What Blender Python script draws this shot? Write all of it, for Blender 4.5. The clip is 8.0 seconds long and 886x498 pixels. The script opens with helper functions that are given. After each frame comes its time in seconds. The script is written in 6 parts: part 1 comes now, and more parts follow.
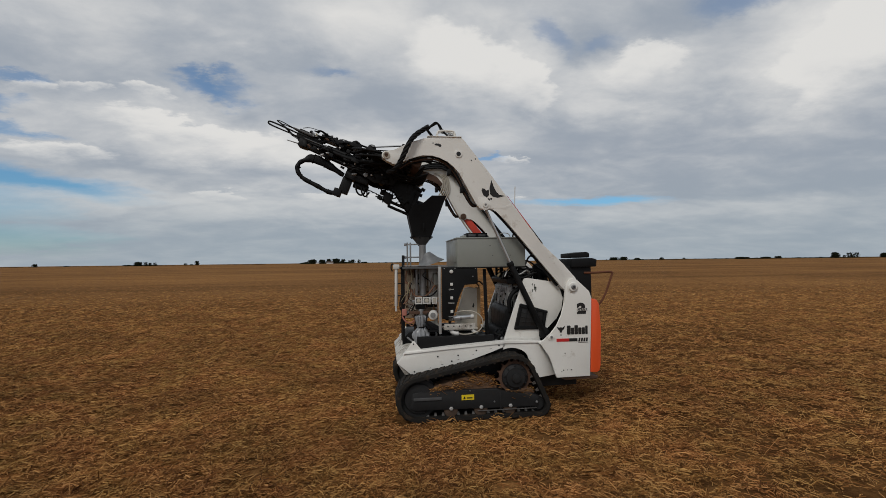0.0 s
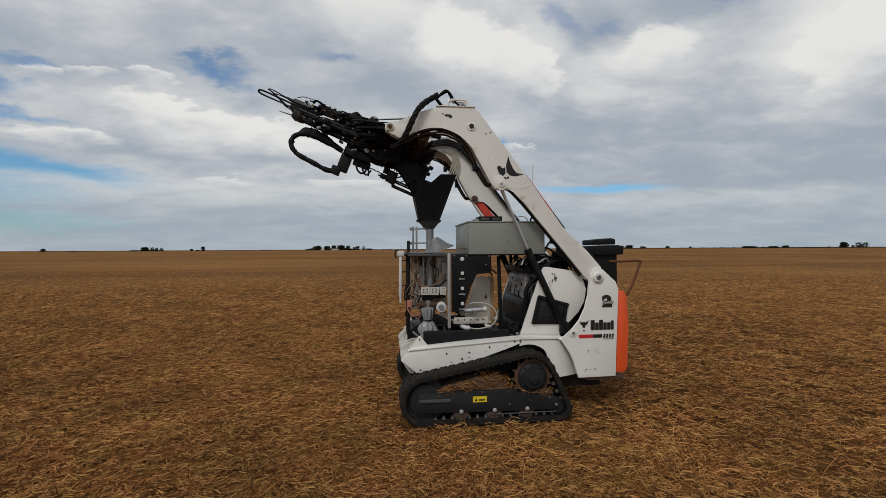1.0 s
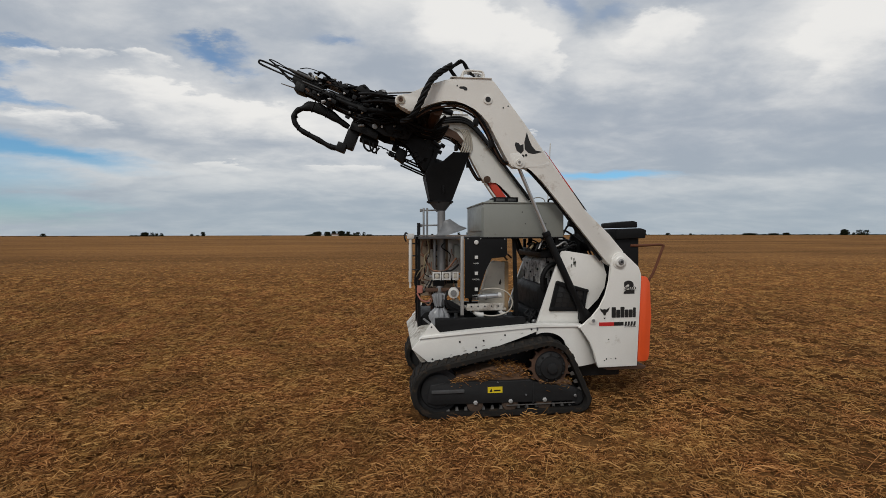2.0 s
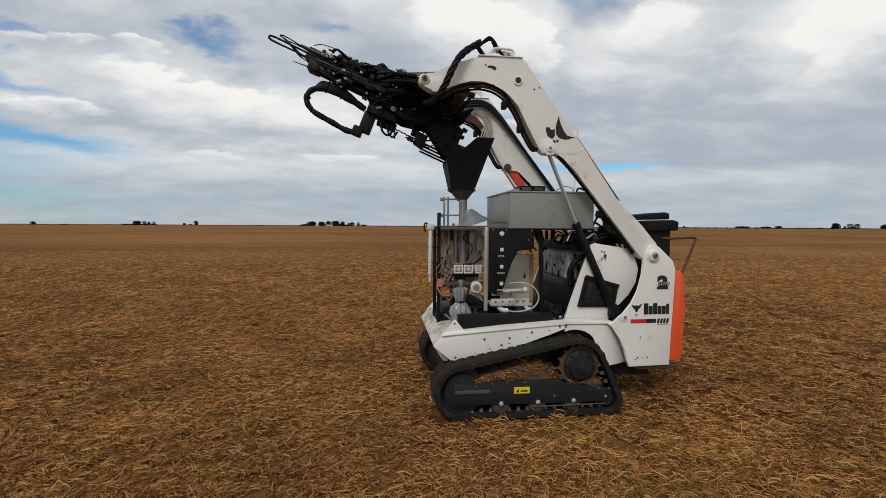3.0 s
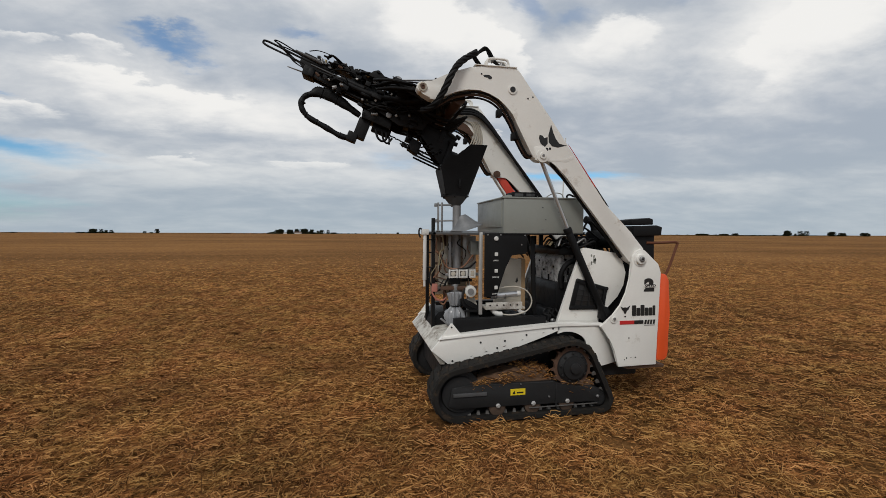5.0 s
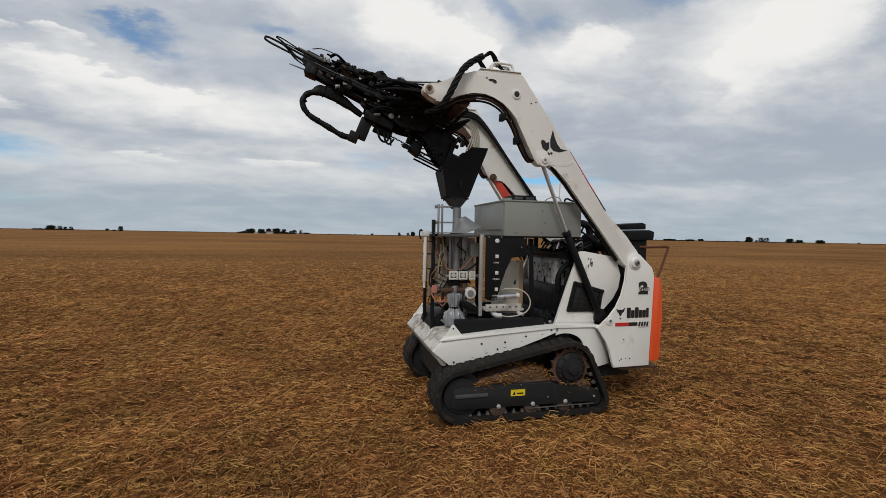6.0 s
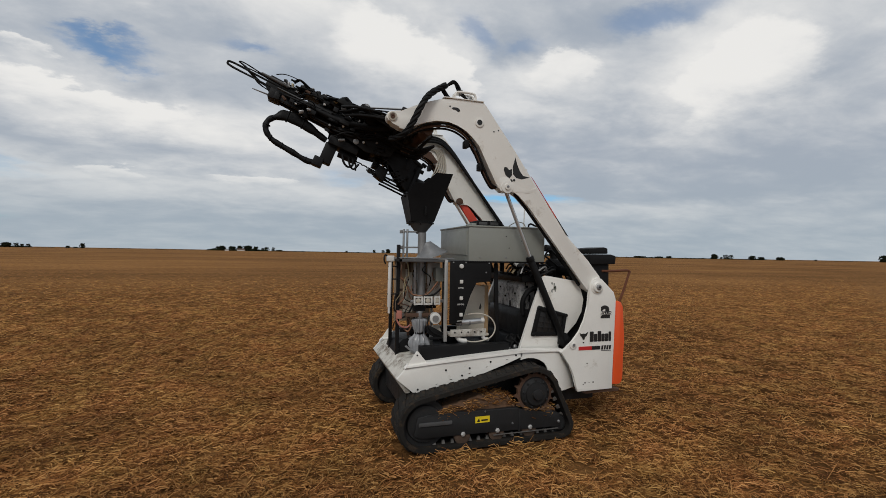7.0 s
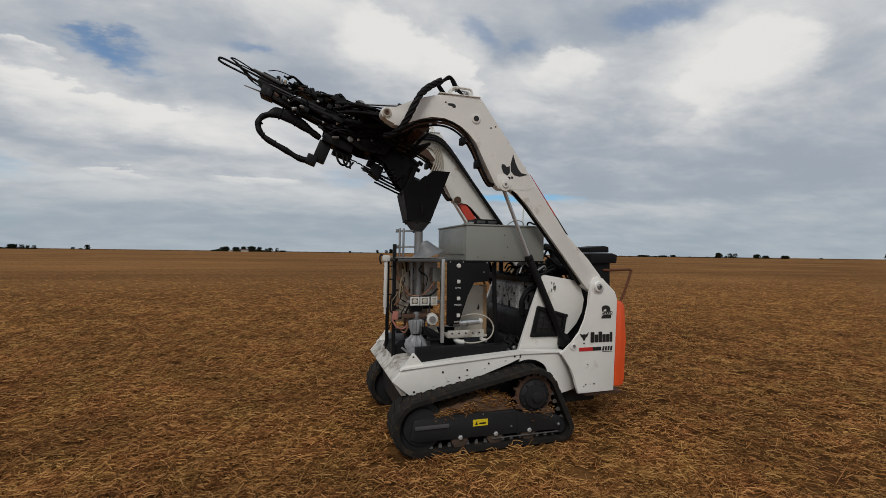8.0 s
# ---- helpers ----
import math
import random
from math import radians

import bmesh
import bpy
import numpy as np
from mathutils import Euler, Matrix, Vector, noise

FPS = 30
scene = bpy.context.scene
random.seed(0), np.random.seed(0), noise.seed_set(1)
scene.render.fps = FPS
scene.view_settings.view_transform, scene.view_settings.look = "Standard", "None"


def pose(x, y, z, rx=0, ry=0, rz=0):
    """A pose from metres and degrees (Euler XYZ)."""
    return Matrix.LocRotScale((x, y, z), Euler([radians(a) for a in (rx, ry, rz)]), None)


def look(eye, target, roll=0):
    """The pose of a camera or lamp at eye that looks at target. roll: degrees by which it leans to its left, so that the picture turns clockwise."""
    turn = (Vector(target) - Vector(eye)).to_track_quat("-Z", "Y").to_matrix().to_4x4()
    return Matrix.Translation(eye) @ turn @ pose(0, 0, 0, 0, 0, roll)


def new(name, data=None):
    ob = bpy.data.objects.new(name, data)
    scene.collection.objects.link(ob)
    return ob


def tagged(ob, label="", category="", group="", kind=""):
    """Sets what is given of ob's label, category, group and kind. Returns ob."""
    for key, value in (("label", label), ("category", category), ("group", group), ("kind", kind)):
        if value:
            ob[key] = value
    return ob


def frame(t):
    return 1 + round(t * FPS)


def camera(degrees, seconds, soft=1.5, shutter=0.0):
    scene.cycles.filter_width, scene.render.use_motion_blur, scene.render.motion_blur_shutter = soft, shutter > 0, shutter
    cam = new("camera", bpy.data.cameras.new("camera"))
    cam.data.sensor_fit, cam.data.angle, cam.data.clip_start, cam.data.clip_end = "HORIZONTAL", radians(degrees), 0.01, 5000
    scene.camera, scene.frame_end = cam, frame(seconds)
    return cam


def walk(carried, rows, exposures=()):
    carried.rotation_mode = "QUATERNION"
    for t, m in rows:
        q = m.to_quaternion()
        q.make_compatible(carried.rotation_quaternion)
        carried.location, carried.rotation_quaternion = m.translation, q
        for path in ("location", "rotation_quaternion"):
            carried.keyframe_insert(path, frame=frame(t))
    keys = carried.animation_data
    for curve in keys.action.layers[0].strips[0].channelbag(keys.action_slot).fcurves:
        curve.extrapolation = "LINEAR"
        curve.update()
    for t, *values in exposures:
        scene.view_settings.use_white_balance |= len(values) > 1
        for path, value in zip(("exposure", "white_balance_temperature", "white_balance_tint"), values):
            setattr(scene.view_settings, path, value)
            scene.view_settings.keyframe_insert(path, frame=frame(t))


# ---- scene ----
# ------------------------------------------------------------ camera and walk
cam = camera(88.53, 8.0, soft=0.85)
PATH = [
    (0, (-0.678, -4.716, 1.668), (-0.421, -2.734, 1.723), -0.68),
    (0.5, (-0.702, -4.418, 1.658), (-0.435, -2.436, 1.696), -0.49),
    (1, (-0.662, -4.188, 1.659), (-0.426, -2.202, 1.658), -0.30),
    (1.5, (-0.692, -4.063, 1.634), (-0.458, -2.077, 1.602), -0.19),
    (3, (-0.973, -3.632, 1.622), (-0.714, -1.651, 1.520), 0.32),
    (3.5, (-1.109, -3.580, 1.628), (-0.802, -1.606, 1.525), 0.20),
    (4, (-1.130, -3.596, 1.619), (-0.786, -1.628, 1.533), 0.28),
    (4.5, (-1.115, -3.663, 1.606), (-0.757, -1.697, 1.536), 0.05),
    (6, (-1.439, -3.611, 1.593), (-0.944, -1.674, 1.535), 1.03),
    (6.5, (-1.364, -3.667, 1.646), (-0.802, -1.748, 1.628), 0.91),
    (7, (-1.346, -3.636, 1.668), (-0.748, -1.728, 1.688), 1.01),
    (7.5, (-1.370, -3.612, 1.655), (-0.764, -1.706, 1.694), 0.83),
    (8, (-1.264, -3.569, 1.665), (-0.679, -1.656, 1.684), 0.77),
]
walk(cam, [(t, look(e, a, r)) for t, e, a, r in PATH],
     [(0, -0.10), (0.5, -0.07), (1, 0.0), (1.5, 0.04), (3, 0.22), (3.5, 0.26), (4, 0.24), (4.5, 0.20), (6, 0.15), (6.5, 0.12), (7, 0.08), (7.5, 0.02), (8, -0.03)])

# ------------------------------------------------------------ world, sun
SUN_ELEV, SUN_ROT = radians(46), radians(-148)


def build_world():
    w = bpy.data.worlds.new("sky")
    scene.world = w
    w.use_nodes = True
    nt = w.node_tree
    nt.nodes.clear()
    N, L = nt.nodes.new, nt.links.new

    def math_node(op, a, b=None, clamp=False):
        n = N("ShaderNodeMath")
        n.operation, n.use_clamp = op, clamp
        for i, v in enumerate((a, b)):
            if v is None:
                continue
            if isinstance(v, (int, float)):
                n.inputs[i].default_value = v
            else:
                L(v, n.inputs[i])
        return n.outputs[0]

    def ramp(v, lo, hi):
        n = N("ShaderNodeMapRange")
        n.interpolation_type = "SMOOTHSTEP"
        L(v, n.inputs[0])
        n.inputs[1].default_value, n.inputs[2].default_value = lo, hi
        return n.outputs[0]

    def mix(f, a, b):
        n = N("ShaderNodeMix")
        n.data_type = "RGBA"
        if isinstance(f, (int, float)):
            n.inputs[0].default_value = f
        else:
            L(f, n.inputs[0])
        for i, v in ((6, a), (7, b)):
            if isinstance(v, tuple):
                n.inputs[i].default_value = (*v, 1)
            else:
                L(v, n.inputs[i])
        return n.outputs[2]

    tc = N("ShaderNodeTexCoord")
    sep = N("ShaderNodeSeparateXYZ")
    L(tc.outputs["Generated"], sep.inputs[0])
    x, y, z = sep.outputs
    el = math_node("MAXIMUM", z, 0.0)
    # cloud deck: direction carried to a flat layer high overhead
    inv = math_node("DIVIDE", 1.0, math_node("ADD", el, 0.20))
    px, py = math_node("MULTIPLY", x, inv), math_node("MULTIPLY", y, inv)
    comb = N("ShaderNodeCombineXYZ")
    L(px, comb.inputs[0]), L(py, comb.inputs[1])
    deck = comb.outputs[0]

    def clouds(scale, detail, off, rough=0.55, dist=0.0):
        m = N("ShaderNodeMapping")
        m.inputs["Location"].default_value = off
        m.inputs["Scale"].default_value = (1.0, 1.25, 1.0)
        L(deck, m.inputs[0])
        n = N("ShaderNodeTexNoise")
        L(m.outputs[0], n.inputs["Vector"])
        n.inputs["Scale"].default_value, n.inputs["Detail"].default_value = scale, detail
        n.inputs["Roughness"].default_value, n.inputs["Distortion"].default_value = rough, dist
        return n.outputs["Fac"]

    # openings and bright heads of the cloud cover: bearing (degrees), height (degrees), half widths, tilt
    def ragged(off, amount):
        n = math_node("SUBTRACT", clouds(2.4, 8.0, off, 0.62), 0.5)
        return math_node("MULTIPLY", n, amount)

    az = math_node("ADD", math_node("MULTIPLY", math_node("ARCTAN2", x, y), 57.2958), ragged((3, 1, 0), 13.0))
    up = math_node("MULTIPLY", math_node("ARCSINE", z), 57.2958)
    hi = math_node("ADD", up, math_node("MULTIPLY", ragged((7, 4, 0), 9.0), ramp(up, 0.0, 20.0)))

    def rise_of(a, h, wa, wh, tilt=0.0):
        dh = math_node("SUBTRACT", math_node("SUBTRACT", hi, h), math_node("MULTIPLY", math_node("SUBTRACT", az, a), tilt))
        return math_node("DIVIDE", dh, wh)

    def reach(a, h, wa, wh, tilt=0.0):
        da = math_node("SUBTRACT", az, a)
        dh = math_node("SUBTRACT", math_node("SUBTRACT", hi, h), math_node("MULTIPLY", da, tilt))
        da, dh = math_node("DIVIDE", da, wa), math_node("DIVIDE", dh, wh)
        return math_node("SQRT", math_node("ADD", math_node("MULTIPLY", da, da), math_node("MULTIPLY", dh, dh)))

    def blob(b, out, inside):
        return ramp(reach(*b), out, inside)

    def union(items):
        out = items[0]
        for i in items[1:]:
            out = math_node("MAXIMUM", out, i)
        return out

    gap = union([math_node("MULTIPLY", blob(b[1:], 1.55, 0.15), b[0]) for b in SKY_GAPS])
    soft = union([blob(b, 1.7, 0.1) for b in SKY_HEADS])
    grey = union([blob(b, 1.7, 0.1) for b in SKY_GREYS])
    # heaped clouds: a sharp bright head, fading out below
    heaps = []
    for b in SKY_HEAPS:
        r = reach(*b)
        heaps.append(math_node("MULTIPLY", ramp(r, 1.10, 0.72), ramp(rise_of(*b), -1.0, 0.9)))
    heap = union(heaps)
    big = clouds(0.85, 6.0, (4.1, 2.3, 0), 0.5, 0.4)
    mid = clouds(2.6, 7.0, (1.7, 5.2, 0), 0.56, 0.3)
    small = clouds(7.5, 6.0, (2.2, 0.4, 0), 0.60, 0.5)
    lum = math_node("ADD", math_node("MULTIPLY", big, 0.48), math_node("MULTIPLY", mid, 0.52))
    lum = math_node("ADD", lum, math_node("MULTIPLY", small, 0.14))
    lum = math_node("ADD", lum, math_node("MULTIPLY", soft, 0.15))
    lum = math_node("ADD", lum, math_node("MULTIPLY", heap, 0.24))
    lum = math_node("SUBTRACT", lum, math_node("MULTIPLY", grey, 0.13))
    c = mix(ramp(lum, 0.36, 0.90), CLOUD_DARK, CLOUD_BRIGHT)
    sky = N("ShaderNodeTexSky")
    sky.sky_type, sky.sun_disc = "NISHITA", False
    sky.sun_elevation, sky.sun_rotation = SUN_ELEV, SUN_ROT
    sky.dust_density, sky.ozone_density = 1.0, 2.0
    scaled = N("ShaderNodeVectorMath")
    scaled.operation = "SCALE"
    L(sky.outputs[0], scaled.inputs[0])
    scaled.inputs[3].default_value = 1.0
    tint = N("ShaderNodeVectorMath")
    tint.operation = "MULTIPLY"
    L(scaled.outputs[0], tint.inputs[0])
    tint.inputs[1].default_value = (0.46, 0.73, 0.89)
    thin = math_node("MULTIPLY", gap, ramp(math_node("ADD", mid, math_node("MULTIPLY", gap, 0.45)), 0.42, 0.66))
    col = mix(thin, c, tint.outputs[0])
    # pale air low over the horizon
    low = math_node("MULTIPLY", ramp(up, 13.0, 0.0), 0.72)
    low = math_node("MULTIPLY", low, math_node("SUBTRACT", 1.0, math_node("MULTIPLY", gap, 0.9)))
    col = mix(low, col, HAZE)
    bg = N("ShaderNodeBackground")
    L(col, bg.inputs[0])
    bg.inputs[1].default_value = SKY_STRENGTH
    out = N("ShaderNodeOutputWorld")
    L(bg.outputs[0], out.inputs[0])


SKY_STRENGTH = 0.12
CLOUD_DARK, CLOUD_BRIGHT, HAZE = (2.85, 3.22, 3.74), (6.5, 6.43, 6.28), (2.75, 3.3, 3.75)
SKY_GAPS = [(0.75, -19.6, 19.4, 3.4, 1.0, -0.05), (0.5, -6.3, 22.2, 3.2, 0.9), (1.0, -35.0, 8.0, 9.2, 1.25, -0.10), (0.7, -40.0, 6.0, 9.0, 2.4, -0.1), (0.75, -37.0, 2.6, 9.0, 1.8), (1.0, 26.2, 6.9, 8.6, 0.45, -0.03),
            (0.7, 13.0, 12.6, 3.2, 0.45), (0.7, -37.5, 14.6, 2.4, 0.8), (0.7, -37.5, 12.6, 2.8, 0.6), (0.6, -37.0, 17.2, 3.0, 0.6), (0.45, 20.5, 26.2, 3.0, 1.6, -0.5), (0.35, 26.0, 24.5, 3.0, 1.2), (0.5, 43.0, 25.6, 7.0, 1.6, 0.05),
            (0.3, 6.0, 9.0, 5.0, 0.8)]
SKY_HEAPS = [(11.0, 23.6, 6.6, 4.0, -0.25), (17.5, 20.6, 4.4, 3.2, -0.5), (31.5, 21.5, 4.6, 3.0, 0.1), (50.5, 18.5, 6.0, 4.2, 0.3), (16.4, 12.3, 2.2, 0.45), (18.1, 7.7, 1.2, 0.35), (-20.5, 14.3, 9.0, 1.7, -0.05), (-33.0, 10.9, 5.0, 1.1),
             (-35.5, 16.3, 2.4, 0.9), (-31.9, 17.0, 2.2, 0.9), (-26.3, 17.5, 3.2, 0.9), (-18.8, 7.8, 2.6, 0.6), (-5.0, 7.9, 5.0, 0.5)]
SKY_HEADS = [(13.5, 24, 9, 5), (-19, 13.5, 17, 3), (29, 20, 9, 4), (48, 19, 7, 5), (-10, 6.6, 30, 1.6), (-30, 23.5, 14, 2.4), (38, 5.4, 20, 1.0), (-2, 28, 9, 4)]
SKY_GREYS = [(24, 24.5, 4, 2), (34, 12.5, 20, 4), (45, 8.5, 22, 3), (-20, 10.4, 18, 1.6), (5, 3, 40, 1.3), (3, 18.5, 8, 3), (-19, 23.0, 12, 1.6), (42, 26, 8, 2)]
build_world()

sun = new("sun", bpy.data.lights.new("sun", "SUN"))
sun.data.energy, sun.data.angle, sun.data.color = 1.4, radians(18), (1.0, 0.96, 0.90)
sun.matrix_world = look((0, 0, 0), (-math.sin(SUN_ROT) * math.cos(SUN_ELEV), -math.cos(SUN_ROT) * math.cos(SUN_ELEV), -math.sin(SUN_ELEV)))
sun.location = (0, 0, 30)

# ------------------------------------------------------------ materials
def material(name, base, rough=0.6, metal=0.0, var=0.12, var2=None, grain=40.0, patch=3.0, bump=0.0, dirt=None, dirt_amount=0.0, coat=0.0,
             alpha_trans=0.0, object_vary=0.0, spec=0.5):
    """base colour with two scales of variation, optional dirt in patches, and fine relief"""
    m = bpy.data.materials.new(name)
    m.use_nodes = True
    nt = m.node_tree
    N, L = nt.nodes.new, nt.links.new
    b = nt.nodes["Principled BSDF"]
    b.inputs["Roughness"].default_value, b.inputs["Metallic"].default_value = rough, metal
    b.inputs["Coat Weight"].default_value = coat
    b.inputs["Specular IOR Level"].default_value = spec
    b.inputs["Transmission Weight"].default_value = alpha_trans
    tc = N("ShaderNodeTexCoord")

    def tex(scale, detail, rough_=0.6):
        n = N("ShaderNodeTexNoise")
        L(tc.outputs["Object"], n.inputs["Vector"])
        n.inputs["Scale"].default_value, n.inputs["Detail"].default_value, n.inputs["Roughness"].default_value = scale, detail, rough_
        return n.outputs["Fac"]

    def ranged(v, a, b_, c, d):
        n = N("ShaderNodeMapRange")
        L(v, n.inputs[0])
        for i, q in enumerate((a, b_, c, d)):
            n.inputs[1 + i].default_value = q
        return n.outputs[0]

    def mixed(f, a, c, mode="MIX"):
        n = N("ShaderNodeMix")
        n.data_type, n.blend_type = "RGBA", mode
        if isinstance(f, (int, float)):
            n.inputs[0].default_value = f
        else:
            L(f, n.inputs[0])
        for i, v in ((6, a), (7, c)):
            if isinstance(v, tuple):
                n.inputs[i].default_value = (*v, 1)
            else:
                L(v, n.inputs[i])
        return n.outputs[2]

    fine, wide = tex(grain, 5), tex(patch, 6)
    lo = tuple(max(0.0, c * (1 - var)) for c in base)
    hi = tuple(min(1.0, c * (1 + var)) for c in base)
    col = mixed(ranged(wide, 0.3, 0.7, 0, 1), lo, var2 or hi)
    col = mixed(ranged(fine, 0.3, 0.7, 0, var * 1.2), col, tuple(c * 0.6 for c in base))
    if object_vary:
        info = N("ShaderNodeObjectInfo")
        col = mixed(ranged(info.outputs["Random"], 0, 1, 0, object_vary), col, tuple(c * 0.45 for c in base))
    if dirt:
        d = tex(patch * 3.2, 9, 0.72)
        f = ranged(d, 0.66 - 0.25 * dirt_amount, 0.80 - 0.2 * dirt_amount, 0, min(1, 0.45 + dirt_amount))
        col = mixed(f, col, dirt)
        L(ranged(d, 0.45, 0.75, rough, min(1, rough + 0.25)), b.inputs["Roughness"])
    L(col, b.inputs["Base Color"])
    if bump:
        bn = N("ShaderNodeBump")
        bn.inputs["Strength"].default_value, bn.inputs["Distance"].default_value = bump, 0.004
        L(fine, bn.inputs["Height"])
        L(bn.outputs[0], b.inputs["Normal"])
    return m


DUST = (0.20, 0.135, 0.075)
WHITE = material("white_paint", (0.77, 0.755, 0.71), 0.42, var=0.06, grain=60, patch=2.2, dirt=(0.30, 0.24, 0.16), dirt_amount=0.22, coat=0.15, bump=0.05)
WORN = material("worn_white_paint", (0.77, 0.755, 0.71), 0.45, var=0.06, grain=60, patch=1.3, dirt=(0.30, 0.22, 0.14), dirt_amount=0.30, coat=0.1, bump=0.05)
WHITE_DIRTY = material("muddy_white_paint", (0.55, 0.53, 0.48), 0.6, var=0.14, grain=50, patch=2.1, dirt=(0.13, 0.095, 0.065), dirt_amount=0.78, bump=0.15)
RUBBER = material("track_rubber", (0.017, 0.0155, 0.014), 0.8, var=0.25, grain=70, patch=4, dirt=(0.060, 0.041, 0.026), dirt_amount=0.5, bump=0.3, spec=0.15)
HOSE = material("hose_rubber", (0.007, 0.007, 0.0075), 0.55, var=0.25, grain=120, patch=8, dirt=(0.05, 0.04, 0.03), dirt_amount=0.08, spec=0.18)
BLACK = material("black_steel", (0.0065, 0.0065, 0.007), 0.5, var=0.25, grain=80, patch=4, dirt=(0.05, 0.038, 0.026), dirt_amount=0.13, bump=0.1, spec=0.2)
MATTE = material("black_plate", (0.0065, 0.0065, 0.007), 0.55, var=0.15, grain=40, patch=3, dirt=(0.04, 0.034, 0.028), dirt_amount=0.05, spec=0.18)
TRACKFRAME = material("dark_track_frame", (0.015, 0.015, 0.0155), 0.55, var=0.2, grain=60, patch=4, dirt=(0.060, 0.040, 0.025), dirt_amount=0.26, bump=0.15, spec=0.3)
GREYBOX = material("grey_enamel", (0.235, 0.245, 0.222), 0.45, var=0.07, grain=50, patch=2.5, dirt=(0.20, 0.18, 0.15), dirt_amount=0.05, coat=0.1)
STEEL = material("galvanised_steel", (0.27, 0.27, 0.27), 0.48, 0.7, var=0.15, grain=60, patch=6, dirt=(0.16, 0.12, 0.08), dirt_amount=0.12)
ALU = material("aluminium", (0.50, 0.49, 0.47), 0.42, 0.5, var=0.08, grain=90, patch=6, dirt=(0.25, 0.19, 0.13), dirt_amount=0.12)
CHROME = material("chrome_rod", (0.56, 0.57, 0.58), 0.32, 0.75, var=0.05, grain=120, patch=10)
ORANGE = material("orange_plastic", (0.74, 0.088, 0.018), 0.42, var=0.06, grain=40, patch=3, dirt=DUST, dirt_amount=0.05, coat=0.1)
RED = material("red_paint", (0.56, 0.055, 0.03), 0.45, var=0.1, grain=50, patch=5, dirt=DUST, dirt_amount=0.1)
DECAL = material("black_decal", (0.012, 0.012, 0.012), 0.4, var=0.1, grain=50, patch=4)
DECAL_RED = material("red_decal", (0.50, 0.02, 0.02), 0.4, var=0.08, grain=50, patch=4)
DECAL_WHITE = material("white_decal", (0.62, 0.62, 0.60), 0.4, var=0.05, grain=50, patch=4)
YELLOW = material("yellow_sticker", (0.75, 0.56, 0.02), 0.4, var=0.06, grain=60, patch=6)
CREAM = material("cream_paint", (0.47, 0.43, 0.36), 0.5, var=0.1, grain=50, patch=5, dirt=(0.22, 0.14, 0.08), dirt_amount=0.25)
LINK = material("worn_link_steel", (0.16, 0.15, 0.14), 0.5, 0.5, var=0.25, grain=60, patch=8, dirt=(0.09, 0.065, 0.045), dirt_amount=0.3)
GREASY = material("greasy_pale_metal", (0.46, 0.46, 0.45), 0.5, var=0.25, grain=45, patch=6, dirt=(0.025, 0.022, 0.02), dirt_amount=0.75, bump=0.3)
SOILCAKE = material("packed_soil", (0.115, 0.062, 0.033), 0.95, var=0.3, grain=70, patch=9, dirt=(0.05, 0.03, 0.018), dirt_amount=0.4, bump=0.5)
DARKSTEEL = material("dark_grey_steel", (0.085, 0.085, 0.086), 0.55, 0.3, var=0.2, grain=60, patch=6, dirt=(0.12, 0.09, 0.06), dirt_amount=0.15)
ROLLER = material("earthy_roller", (0.075, 0.046, 0.030), 0.85, var=0.3, grain=60, patch=8, dirt=(0.03, 0.024, 0.02), dirt_amount=0.4, bump=0.2)
GUARDPAINT = material("rusty_brown_tube", (0.125, 0.048, 0.026), 0.7, var=0.25, grain=60, patch=7, dirt=(0.06, 0.03, 0.02), dirt_amount=0.3, spec=0.2)
RUST = material("rusty_steel", (0.085, 0.043, 0.025), 0.75, var=0.3, grain=60, patch=7, dirt=(0.05, 0.035, 0.028), dirt_amount=0.3, bump=0.25)
BRASS = material("brass_fitting", (0.34, 0.28, 0.17), 0.55, 0.4, var=0.1, grain=80, patch=8)
PLASTIC_WHITE = material("white_plastic", (0.60, 0.59, 0.56), 0.4, var=0.05, grain=50, patch=5, dirt=(0.3, 0.24, 0.17), dirt_amount=0.12)
PLASTIC_CLEAR = material("cloudy_plastic", (0.36, 0.37, 0.385), 0.25, var=0.18, grain=40, patch=9, alpha_trans=0.30)
FUNNEL = material("dull_grey_sheet", (0.20, 0.205, 0.21), 0.45, 0.35, var=0.25, grain=30, patch=9, dirt=(0.08, 0.07, 0.06), dirt_amount=0.25)
PINK = material("faded_red_plastic", (0.42, 0.16, 0.12), 0.6, var=0.15, grain=50, patch=6)
WIRE = material("copper_brown_cable", (0.20, 0.09, 0.045), 0.5, var=0.2, grain=60, patch=8)
LEAF = material("dark_foliage", (0.016, 0.019, 0.011), 1.0, var=0.35, grain=0.7, patch=0.12, spec=0.0)
BARK = material("bark", (0.045, 0.035, 0.028), 0.9, var=0.3, grain=2.0, patch=0.4)
TAN = material("tan_board", (0.36, 0.24, 0.13), 0.75, var=0.2, grain=60, patch=6, dirt=(0.14, 0.08, 0.045), dirt_amount=0.3)
DUSTY = material("dusty_sheet", (0.30, 0.225, 0.155), 0.7, var=0.18, grain=40, patch=5, dirt=(0.14, 0.085, 0.05), dirt_amount=0.35, bump=0.1)
FARWALL = material("far_wall", (0.62, 0.60, 0.56), 0.8, var=0.08, grain=0.5, patch=0.1)
FARROOF = material("far_roof", (0.16, 0.11, 0.09), 0.8, var=0.15, grain=0.5, patch=0.1)


